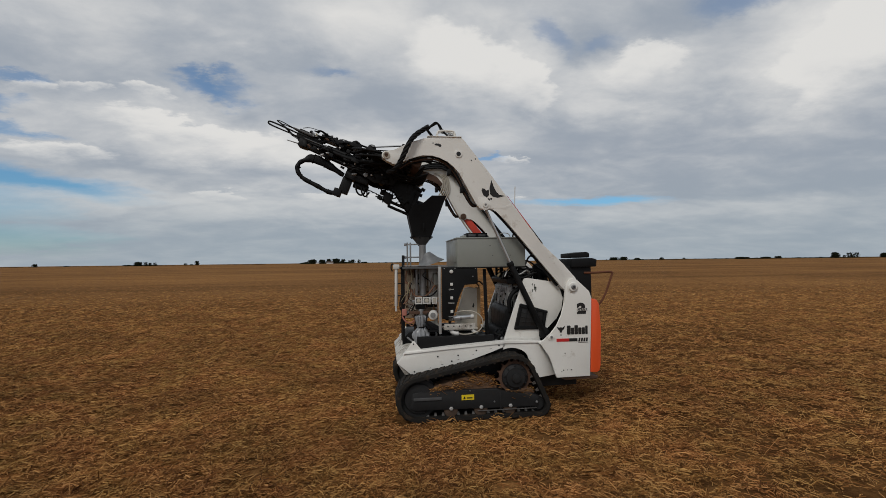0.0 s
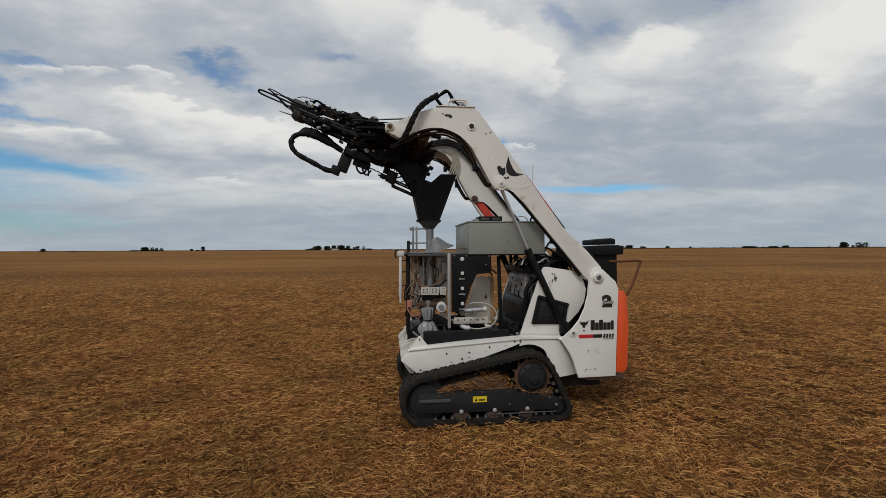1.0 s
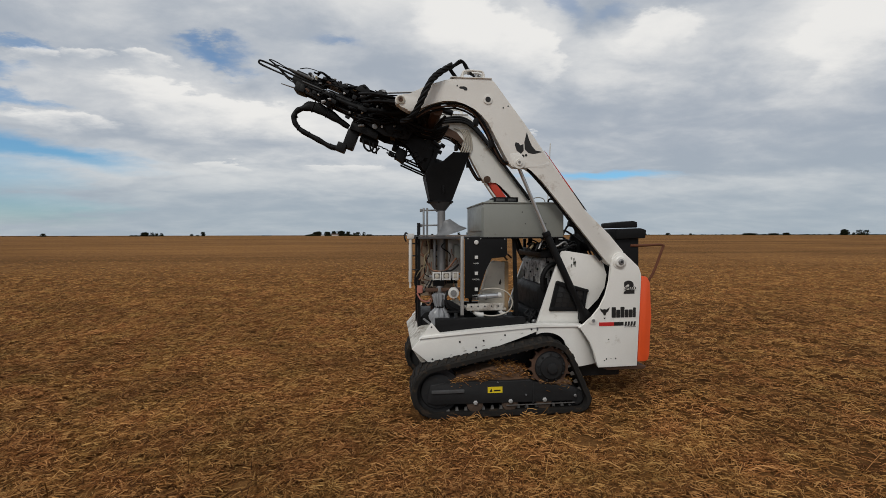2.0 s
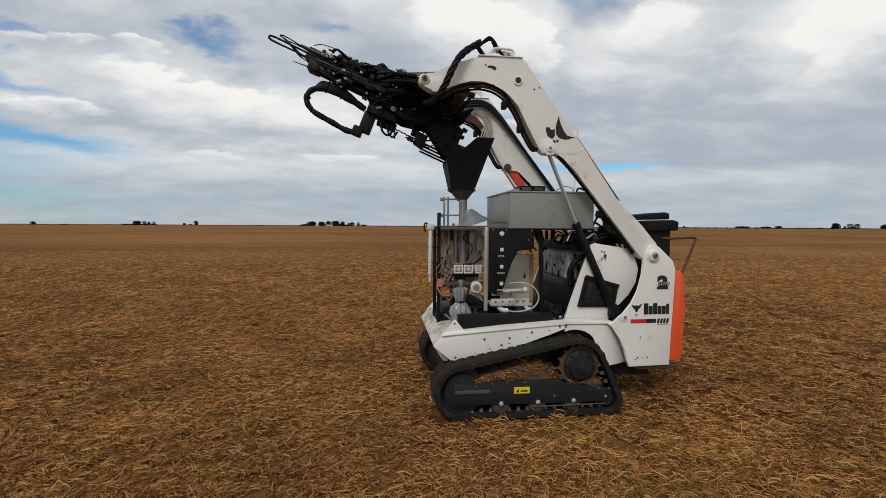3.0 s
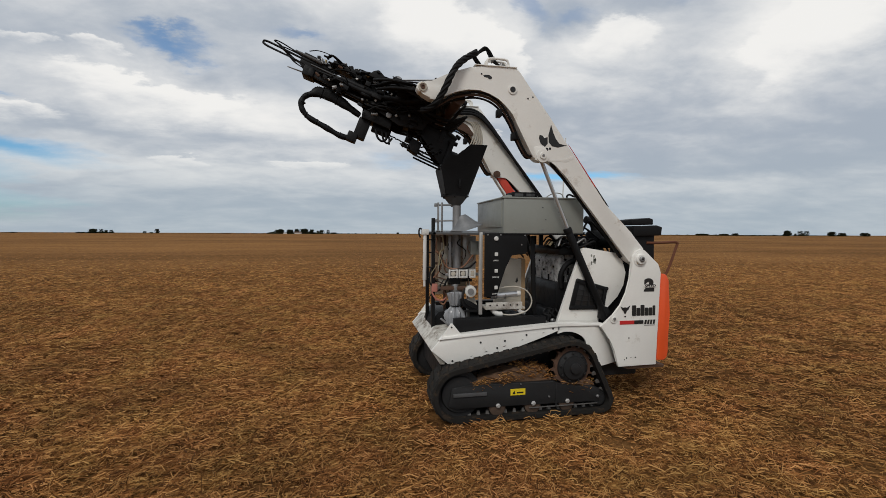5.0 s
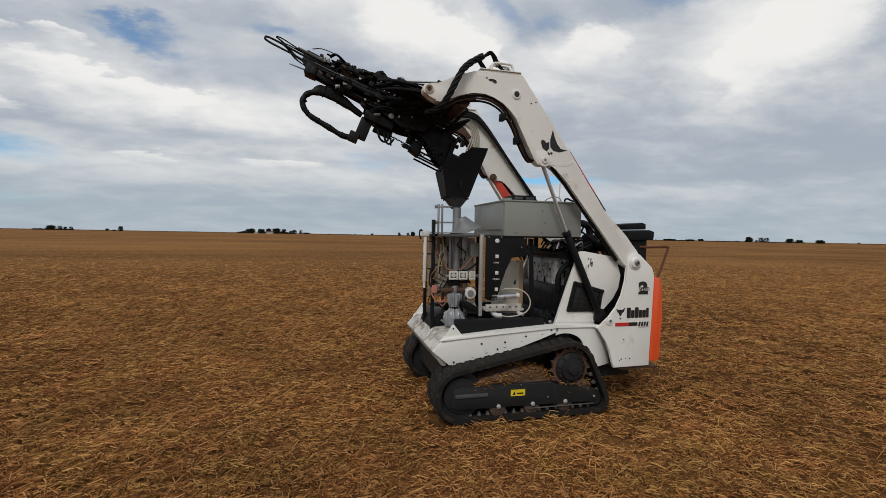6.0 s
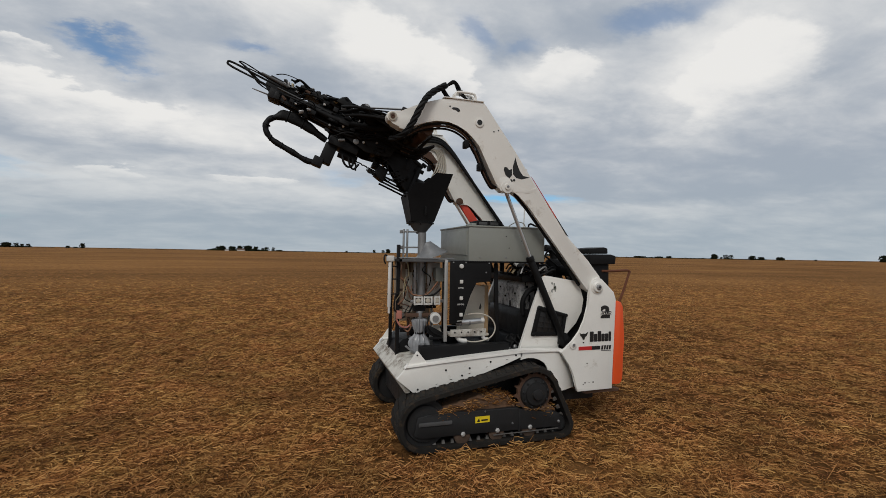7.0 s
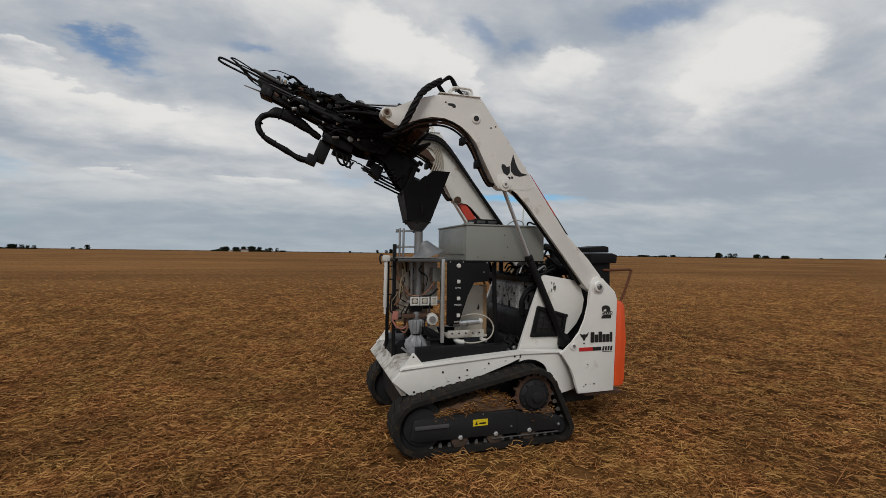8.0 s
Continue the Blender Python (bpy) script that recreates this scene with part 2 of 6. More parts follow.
def straw_material(name, a, b, c):
    """dry stalks, each strand of its own tone"""
    m = bpy.data.materials.new(name)
    m.use_nodes = True
    nt = m.node_tree
    geo, ramp, tc, no, mx = (nt.nodes.new(k) for k in ("ShaderNodeNewGeometry", "ShaderNodeValToRGB", "ShaderNodeTexCoord", "ShaderNodeTexNoise", "ShaderNodeMix"))
    el = ramp.color_ramp.elements
    el[0].color, el[1].color = (*a, 1), (*c, 1)
    mid = el.new(0.5)
    mid.color = (*b, 1)
    nt.links.new(geo.outputs["Random Per Island"], ramp.inputs[0])
    mx.data_type, mx.blend_type = "RGBA", "MULTIPLY"
    no.inputs["Scale"].default_value = 0.8
    no.inputs["Detail"].default_value = 4
    nt.links.new(tc.outputs["Object"], no.inputs["Vector"])
    rg = nt.nodes.new("ShaderNodeMapRange")
    for i, q in enumerate((0.35, 0.65, 0.74, 1.12)):
        rg.inputs[1 + i].default_value = q
    nt.links.new(no.outputs["Fac"], rg.inputs[0])
    mx.inputs[0].default_value = 1
    hue, shift, patch = (nt.nodes.new(k) for k in ("ShaderNodeTexNoise", "ShaderNodeMapRange", "ShaderNodeMix"))
    hue.inputs["Scale"].default_value, hue.inputs["Detail"].default_value = 2.3, 5
    nt.links.new(tc.outputs["Object"], hue.inputs["Vector"])
    for i, q in enumerate((0.36, 0.64, 0, 1)):
        shift.inputs[1 + i].default_value = q
    nt.links.new(hue.outputs["Fac"], shift.inputs[0])
    patch.data_type, patch.blend_type = "RGBA", "MULTIPLY"
    tints = nt.nodes.new("ShaderNodeMix")
    tints.data_type = "RGBA"
    nt.links.new(shift.outputs[0], tints.inputs[0])
    tints.inputs[6].default_value, tints.inputs[7].default_value = (1.01, 0.92, 0.90, 1), (1.0, 1.06, 0.94, 1)
    patch.inputs[0].default_value = 1
    nt.links.new(ramp.outputs[0], patch.inputs[6])
    nt.links.new(tints.outputs[2], patch.inputs[7])
    nt.links.new(patch.outputs[2], mx.inputs[6])
    nt.links.new(rg.outputs[0], mx.inputs[7])
    p = nt.nodes["Principled BSDF"]
    p.inputs["Roughness"].default_value = 0.75
    p.inputs["Specular IOR Level"].default_value = 0.12
    nt.links.new(mx.outputs[2], p.inputs["Base Color"])
    return m


STRAW = straw_material("straw", (0.060, 0.0240, 0.0082), (0.256, 0.111, 0.0335), (0.53, 0.290, 0.110))


def field_material():
    """stubble field: dark soil under a litter of straw, with wide bands of older passes"""
    m = bpy.data.materials.new("stubble_field")
    m.use_nodes = True
    nt = m.node_tree
    N, L = nt.nodes.new, nt.links.new
    p = nt.nodes["Principled BSDF"]
    p.inputs["Roughness"].default_value = 0.95
    p.inputs["Specular IOR Level"].default_value = 0.02
    tc = N("ShaderNodeTexCoord")

    def tex(scale, detail, stretch=(1, 1, 1), rot=0.0, rough=0.65):
        mp = N("ShaderNodeMapping")
        mp.inputs["Scale"].default_value = stretch
        mp.inputs["Rotation"].default_value = (0, 0, rot)
        L(tc.outputs["Object"], mp.inputs[0])
        n = N("ShaderNodeTexNoise")
        L(mp.outputs[0], n.inputs["Vector"])
        n.inputs["Scale"].default_value, n.inputs["Detail"].default_value, n.inputs["Roughness"].default_value = scale, detail, rough
        return n.outputs["Fac"]

    def ranged(v, a, b, c, d):
        n = N("ShaderNodeMapRange")
        L(v, n.inputs[0])
        for i, q in enumerate((a, b, c, d)):
            n.inputs[1 + i].default_value = q
        return n.outputs[0]

    def mixed(f, a, c, mode="MIX"):
        n = N("ShaderNodeMix")
        n.data_type, n.blend_type = "RGBA", mode
        if isinstance(f, (int, float)):
            n.inputs[0].default_value = f
        else:
            L(f, n.inputs[0])
        for i, v in ((6, a), (7, c)):
            if isinstance(v, tuple):
                n.inputs[i].default_value = (*v, 1)
            else:
                L(v, n.inputs[i])
        return n.outputs[2]

    lump = tex(4.2, 5, (0.7, 1, 1), 0.25, 0.6)
    litter = tex(55, 8, (1, 0.35, 1), 0.5, 0.75)
    litter2 = tex(48, 8, (0.35, 1, 1), 0.2, 0.75)
    clump = tex(3.5, 6)
    tuft = tex(9.0, 7, (1, 1, 1), 0.3, 0.7)
    wide = tex(0.35, 6)
    bands = tex(0.06, 6, (0.35, 1, 1), 0.30)
    add = N("ShaderNodeMath")
    add.operation = "MAXIMUM"
    L(litter, add.inputs[0]), L(litter2, add.inputs[1])
    col = mixed(ranged(add.outputs[0], 0.45, 0.70, 0, 1), SOIL, LITTER)
    col = mixed(ranged(clump, 0.35, 0.7, 0.0, 0.55), col, tuple(0.6 * s + 0.4 * l for s, l in zip(SOIL, LITTER)))
    col = mixed(ranged(tuft, 0.50, 0.40, 0.0, 0.75), col, tuple(0.85 * s + 0.15 * l for s, l in zip(SOIL, LITTER)))
    col = mixed(ranged(tuft, 0.55, 0.66, 0.0, 0.45), col, tuple(c * 1.45 for c in LITTER))
    col = mixed(ranged(wide, 0.38, 0.62, 0.30, 0.0), col, tuple(c * 0.55 for c in LITTER))
    col = mixed(ranged(bands, 0.42, 0.60, 0.0, 0.45), col, tuple(c * 1.25 for c in LITTER))
    # lump hollows darkened and crests lightened in the colour, shading that follows the bump
    col = mixed(ranged(lump, 0.50, 0.36, 0.0, 0.70), col, tuple(0.9 * s + 0.1 * l for s, l in zip(SOIL, LITTER)))
    col = mixed(ranged(lump, 0.54, 0.66, 0.0, 0.40), col, tuple(c * 1.35 for c in LITTER))
    mp = N("ShaderNodeMapping")
    mp.inputs["Rotation"].default_value = (0, 0, radians(26))
    L(tc.outputs["Object"], mp.inputs[0])
    sx = N("ShaderNodeSeparateXYZ")
    L(mp.outputs[0], sx.inputs[0])
    wob = N("ShaderNodeMath")
    wob.operation = "MULTIPLY_ADD"
    L(tex(0.12, 3), wob.inputs[0])
    wob.inputs[1].default_value = 3.0
    L(sx.outputs[0], wob.inputs[2])
    pp = N("ShaderNodeMath")
    pp.operation = "PINGPONG"
    L(wob.outputs[0], pp.inputs[0])
    pp.inputs[1].default_value = 5.2
    line = N("ShaderNodeMath")
    line.operation = "MULTIPLY"
    L(ranged(pp.outputs[0], 0.55, 0.10, 0, 1), line.inputs[0])
    L(ranged(tex(0.25, 4), 0.42, 0.58, 0.0, 0.55), line.inputs[1])
    col = mixed(line.outputs[0], col, tuple(0.7 * s + 0.3 * l for s, l in zip(SOIL, LITTER)))
    # soil colour by the mask; its right side also carries duller light as colour
    at = N("ShaderNodeAttribute")
    at.attribute_name = "bare"
    col = mixed(ranged(at.outputs["Fac"], 0, 1, 0, 0.50), col, tuple(c * 0.85 for c in SOIL))
    L(col, p.inputs["Base Color"])
    bn = N("ShaderNodeBump")
    bn.inputs["Strength"].default_value, bn.inputs["Distance"].default_value = 0.9, 0.03
    L(add.outputs[0], bn.inputs["Height"])
    b2 = N("ShaderNodeBump")
    b2.inputs["Strength"].default_value, b2.inputs["Distance"].default_value = 0.8, 0.10
    L(lump, b2.inputs["Height"])
    L(bn.outputs[0], b2.inputs["Normal"])
    L(b2.outputs[0], p.inputs["Normal"])
    return m


SOIL, LITTER = (0.046, 0.0190, 0.0070), (0.330, 0.166, 0.059)
FIELD = field_material()


# ------------------------------------------------------------ mesh helpers
def finish(name, bm, mat, smooth=True):
    bmesh.ops.recalc_face_normals(bm, faces=bm.faces)
    me = bpy.data.meshes.new(name)
    bm.to_mesh(me)
    bm.free()
    me.materials.append(mat)
    if smooth and me.polygons:
        me.polygons.foreach_set("use_smooth", [True] * len(me.polygons))
        me.set_sharp_from_angle(angle=radians(35))
    return me


def part(name, bm, mat, parent, label=""):
    """one mesh object under a thing or a part; the mesh is given in world coordinates"""
    ob = new(name, finish(name, bm, mat))
    ob.parent = parent
    if parent.type == "EMPTY":
        ob.matrix_parent_inverse = Matrix.Translation(-parent.location)
    return tagged(ob, label) if label else ob


def thing(name, at, label, category, group=""):
    ob = new(name)
    ob.empty_display_size = 0.1
    ob.location = at
    return tagged(ob, label, category, group)


def box(x0, x1, y0, y1, z0, z1, bevel=0.0, bm=None):
    own = bmesh.new()
    bmesh.ops.create_cube(own, size=1, matrix=Matrix.Translation(((x0 + x1) / 2, (y0 + y1) / 2, (z0 + z1) / 2)) @ Matrix.Diagonal((x1 - x0, y1 - y0, z1 - z0, 1)))
    if bevel:
        bmesh.ops.bevel(own, geom=own.edges[:], offset=bevel, segments=2, affect="EDGES", profile=0.6)
    return merge(bm, own)


def merge(bm, own):
    if bm is None:
        return own
    me = bpy.data.meshes.new("join")
    own.to_mesh(me)
    own.free()
    bm.from_mesh(me)
    bpy.data.meshes.remove(me)
    return bm


def prism(profile, y0, y1, bevel=0.0, bm=None, swap=None):
    """a plate: a profile in x and z carried from y0 to y1; swap maps (x, y, z) elsewhere"""
    own = bmesh.new()
    f = swap or (lambda x, y, z: (x, y, z))
    a = [own.verts.new(f(x, y0, z)) for x, z in profile]
    b = [own.verts.new(f(x, y1, z)) for x, z in profile]
    own.faces.new(a)
    own.faces.new(b[::-1])
    for i in range(len(a)):
        j = (i + 1) % len(a)
        own.faces.new((a[j], a[i], b[i], b[j]))
    if bevel:
        bmesh.ops.bevel(own, geom=own.edges[:], offset=bevel, segments=2, affect="EDGES", profile=0.6, clamp_overlap=True)
    return merge(bm, own)


def spline(pts, steps=8):
    """a smooth line through the points"""
    P = [Vector(p) for p in pts]
    if len(P) == 2:
        return P
    P = [2 * P[0] - P[1]] + P + [2 * P[-1] - P[-2]]
    out = []
    for i in range(1, len(P) - 2):
        a, b, c, d = P[i - 1:i + 3]
        for k in range(steps):
            t = k / steps
            out.append(0.5 * (2 * b + (c - a) * t + (2 * a - 5 * b + 4 * c - d) * t * t + (3 * b - a - 3 * c + d) * t ** 3))
    out.append(P[-2])
    return out


def tube(pts, r, seg=8, steps=8, bm=None, ribs=0.0, straight=False):
    """a round tube along points; ribs: swelling of every second ring, as on a spiral-wrapped hose"""
    own = bm if bm is not None else bmesh.new()
    line = [Vector(p) for p in pts] if straight else spline(pts, steps)
    ref, rings = None, []
    for i, p in enumerate(line):
        d = (line[min(i + 1, len(line) - 1)] - line[max(i - 1, 0)]).normalized()
        if ref is None:
            ref = d.orthogonal().normalized()
        ref = (ref - d * ref.dot(d)).normalized()
        side = d.cross(ref)
        rr = (r(i / (len(line) - 1)) if callable(r) else r) * (1 + (ribs if i % 2 else 0))
        rings.append([own.verts.new(p + rr * (math.cos(2 * math.pi * k / seg) * ref + math.sin(2 * math.pi * k / seg) * side)) for k in range(seg)])
    for a, b in zip(rings, rings[1:]):
        for k in range(seg):
            own.faces.new((a[k], a[(k + 1) % seg], b[(k + 1) % seg], b[k]))
    own.faces.new(rings[0][::-1])
    own.faces.new(rings[-1])
    return own


def twisted(pts, r, off, strands, turns, steps=14):
    """several hoses wound round one another"""
    bm = bmesh.new()
    line = spline(pts, steps)
    for s in range(strands):
        path, ref = [], None
        for i, p in enumerate(line):
            t = i / (len(line) - 1)
            d = (line[min(i + 1, len(line) - 1)] - line[max(i - 1, 0)]).normalized()
            ref = d.orthogonal().normalized() if ref is None else (ref - d * ref.dot(d)).normalized()
            a = math.tau * (s / strands + turns * t)
            path.append(p + off * (math.cos(a) * ref + math.sin(a) * d.cross(ref)))
        tube(path, lambda t: r * (0.85 + 0.15 * math.sin(23 * t + s)), 8, 1, bm, 0.0, True)
    return bm


def rod(p, q, r, seg=16, bevel=0.0, bm=None, r2=None):
    """a straight round bar with a small chamfer at its ends"""
    p, q = Vector(p), Vector(q)
    d = q - p
    own = bmesh.new()
    bmesh.ops.create_cone(own, cap_ends=True, segments=seg, radius1=r, radius2=r if r2 is None else r2, depth=d.length,
                          matrix=Matrix.Translation((p + q) / 2) @ d.to_track_quat("Z", "Y").to_matrix().to_4x4())
    if bevel:
        ends = [e for e in own.edges if len(e.link_faces) == 2 and any(len(f.verts) > 4 for f in e.link_faces)]
        bmesh.ops.bevel(own, geom=ends, offset=bevel, segments=2, affect="EDGES", profile=0.5)
    return merge(bm, own)


def lathe(profile, base, axis=(0, 0, 1), seg=24, bm=None, caps=True):
    """a turned shape: (radius, height) pairs about an axis through base"""
    own = bmesh.new()
    m = Matrix.Translation(base) @ Vector(axis).to_track_quat("Z", "Y").to_matrix().to_4x4()
    rings = [[own.verts.new(m @ Vector((r * math.cos(2 * math.pi * k / seg), r * math.sin(2 * math.pi * k / seg), h))) for k in range(seg)] for r, h in profile]
    for a, b in zip(rings, rings[1:]):
        for k in range(seg):
            own.faces.new((a[k], a[(k + 1) % seg], b[(k + 1) % seg], b[k]))
    if caps:
        own.faces.new(rings[0][::-1])
        own.faces.new(rings[-1])
    return merge(bm, own)


def lettering(text, size, at, turn, mat, name, parent, thick=0.002, shear=0.0, bold=0.0):
    cu = bpy.data.curves.new("letters", "FONT")
    cu.offset = bold
    cu.body, cu.size, cu.extrude, cu.align_x, cu.align_y, cu.shear = text, size, thick, "CENTER", "CENTER", shear
    tmp = bpy.data.objects.new("letters", cu)
    me = bpy.data.meshes.new_from_object(tmp)
    bpy.data.objects.remove(tmp)
    bm = bmesh.new()
    bm.from_mesh(me)
    bpy.data.meshes.remove(me)
    bm.transform(Matrix.Translation(at) @ turn)
    return part(name, bm, mat, parent)


# ------------------------------------------------------------ ground and distance
def height(x, y):
    """gentle unevenness of the field, flat where the machine stands"""
    d = math.hypot((x - 0.3) / 1.6, (y - 0.7) / 1.4)
    k = min(1.0, max(0.0, (d - 0.9) / 1.2))
    h = noise.noise(Vector((x * 0.55, y * 0.55, 3.1))) * 0.030 + noise.noise(Vector((x * 2.3, y * 2.3, 7.7))) * 0.016 + noise.noise(Vector((x * 5.5, y * 5.5, 1.2))) * 0.030
    far = min(1.0, max(0.0, (60 - math.hypot(x, y)) / 40))
    if 1.0 < x < 9.5 and -1.5 < y < 7:
        b = bare(x, y)
        h += b * (noise.noise(Vector((x * 5, y * 5, 5.0))) * 0.05 - 0.008)
    return h * k * far - 0.004 * k


# turned-over strips where the machine has manoeuvred: ends and half width
SCARS = [((2.5, 0.9), (6.3, -0.2), 0.22), ((3.0, 2.7), (7.5, 4.2), 0.28), ((1.3, 0.9), (3.4, 2.8), 0.30), ((2.9, 0.2), (3.8, -0.9), 0.16), ((5.2, 6.0), (8.8, 5.4), 0.25), ((1.2, 0.2), (3.4, -0.15), 0.20)]


def bare(x, y):
    """0 to 1: straw scraped off, plus ground darkened to the right and round the machine"""
    # wide darkening to the right: barer soil, and dimmer daylight put into the colour
    side = min(1.0, max(0.0, (x - 0.6) / 1.6)) * min(1.0, max(0.0, (9.5 - x) / 3)) * min(1.0, max(0.0, (7.8 - y) / 3))
    # darker again out to about a metre round the machine
    by = math.hypot(max(0.0, -0.65 - x, x - 1.2), max(0.0, -0.1 - y, y - 1.65))
    side = max(side, 0.8 * max(0.0, 1 - by / 1.1))
    best = side * min(1.0, max(0.0, 0.70 + 0.5 * noise.noise(Vector((x * 1.1, y * 1.1, 6.0))) + 0.5 * noise.noise(Vector((x * 3.7, y * 3.7, 1.0)))))
    for (x0, y0), (x1, y1), w in SCARS:
        dx, dy = x1 - x0, y1 - y0
        t = min(1.0, max(0.0, ((x - x0) * dx + (y - y0) * dy) / (dx * dx + dy * dy)))
        d = math.hypot(x - x0 - t * dx, y - y0 - t * dy) / w
        if d < 2.2:
            best = max(best, min(1.0, max(0.0, 1.15 - d * 0.7 + 1.6 * noise.noise(Vector((x * 2.6, y * 2.6, 2.0))))))
    return best


def axis_steps(lo, hi, fine_lo, fine_hi, fine):
    out, v = [], fine_lo
    while v < fine_hi:
        out.append(v)
        v += fine
    out.append(fine_hi)
    s, v = fine, fine_hi
    while v < hi:
        s *= 1.22
        v = min(hi, v + s)
        out.append(v)
    s, v = fine, fine_lo
    while v > lo:
        s *= 1.22
        v = max(lo, v - s)
        out.insert(0, v)
    return out


def build_ground():
    xs = axis_steps(-4000, 4000, -7.0, 9.0, 0.06)
    ys = axis_steps(-4000, 4000, -3.0, 8.0, 0.06)
    verts = [(x, y, height(x, y) if abs(x) < 70 and abs(y) < 70 else 0.0) for y in ys for x in xs]
    n = len(xs)
    faces = [(j * n + i, j * n + i + 1, (j + 1) * n + i + 1, (j + 1) * n + i) for j in range(len(ys) - 1) for i in range(n - 1)]
    me = bpy.data.meshes.new("ground")
    me.from_pydata(verts, [], faces)
    me.materials.append(FIELD)
    layer = me.attributes.new("bare", "FLOAT", "POINT")
    layer.data.foreach_set("value", [bare(x, y) if -2 < x < 10 and -5 < y < 8 else 0.0 for x, y, z in verts])
    me.polygons.foreach_set("use_smooth", [True] * len(me.polygons))
    return tagged(new("ground", me), "harvested brown stubble field strewn with dry straw", "field", kind="structure")


build_ground()


def build_straw(count, seed):
    """loose broken stalks lying on the field, thinner with distance"""
    rnd = random.Random(seed)
    verts, faces = [], []
    rows = [-7.0 + 0.1 * k for k in range(430)]
    weights = []
    for y in rows:
        dist = max(0.0, y + 1.0)
        reach = 5.2 + 1.19 * max(-2.5, y)
        k = (reach + 0.8) / (1 + 0.11 * dist * dist)
        if y < -2.0:
            k *= math.exp((y + 2.0) / 1.1)
        if y > 8:
            k *= max(0.0, 1 - (y - 8) / 28) ** 2.5
        weights.append(k)
    cumulative = np.cumsum(weights).tolist()
    made = 0
    while made < count:
        y = rnd.choices(rows, cum_weights=cumulative)[0] + rnd.uniform(0, 0.1)
        dist = max(0.0, y + 1.0)
        reach, centre = 5.2 + 1.19 * max(-2.5, y), 0.2 + 0.45 * max(-2.5, y)
        across = rnd.uniform(-1, 1) * (reach + 0.8)
        if abs(across) > reach:
            across = math.copysign(reach + rnd.expovariate(1 / 0.8), across)
        x = centre + across
        near = math.hypot(max(0.0, -0.65 - x, x - 1.2), max(0.0, -0.1 - y, y - 1.65))
        keep = 0.55 + 0.45 * min(1.0, near / 0.9)
        # fewer stalks to the right, which also lowers the brightness there
        if x > 0.5:
            keep *= 1 - 0.55 * min(1.0, (x - 0.5) / 1.5)
        if rnd.random() > keep:
            continue
        if -0.60 < x < 1.06 and (-0.05 < y < 0.29 or 1.27 < y < 1.61):
            continue
        c = noise.noise(Vector((x * 0.7, y * 0.7, 4.0))) * 0.35 + noise.noise(Vector((x * 3.2, y * 4.6, 9.0))) * 0.75 + noise.noise(Vector((x * 13.0, y * 13.0, 2.0))) * (0.8 if dist < 6 else 0.4)
        if rnd.random() > 0.72 + c * 1.35:
            continue
        if x > -1.8 and rnd.random() < 0.55 * bare(x, y):
            continue
        made += 1
        kind = rnd.random()
        coarse = 1.0 + min(dist, 14) * 0.058
        ln = rnd.uniform(0.036, 0.100) * coarse
        w = rnd.uniform(0.0016, 0.0034) * coarse
        if kind < 0.04:
            ln *= 1.7
        elif kind < 0.11:
            ln, w = ln * 0.5, w * 2.0
        a = rnd.gauss(0.25, 1.25)
        rise = (abs(rnd.gauss(0, 0.28)) + (0.6 if rnd.random() < 0.05 else 0)) / (1 + 0.12 * dist)
        z = height(x, y) + rnd.uniform(0.0, 0.026) + max(0.0, c) * 0.060
        kinks = (3 if rnd.random() < 0.30 else 2) if dist < 4.5 and rnd.random() < 0.85 else 1
        curl = rnd.gauss(0, 0.62)
        px, py, pz = x, y, z
        base = len(verts)
        step = ln / kinks
        for k in range(kinks + 1):
            sx, sy = -math.sin(a) * w, math.cos(a) * w
            verts += [(px + sx, py + sy, pz), (px - sx, py - sy, pz), (px, py, pz + w * 1.6)]
            px, py, pz = px + math.cos(a) * step, py + math.sin(a) * step, pz + (rise if k == 0 else -rise * 0.7 / (kinks - 0.99)) * step
            a += curl + rnd.gauss(0, 0.25)
        for k in range(kinks):
            b = base + 3 * k
            for i in (1, 2):
                j = (i + 1) % 3
                faces.append((b + i, b + j, b + 3 + j, b + 3 + i))
    me = bpy.data.meshes.new("straw_litter")
    me.from_pydata(verts, [], faces)
    me.materials.append(STRAW)
    return tagged(new("straw_litter", me), "dry broken straw stalks scattered over the stubble field", "straw", kind="stuff")


STRAW_COUNT = 385000
build_straw(STRAW_COUNT, 5)


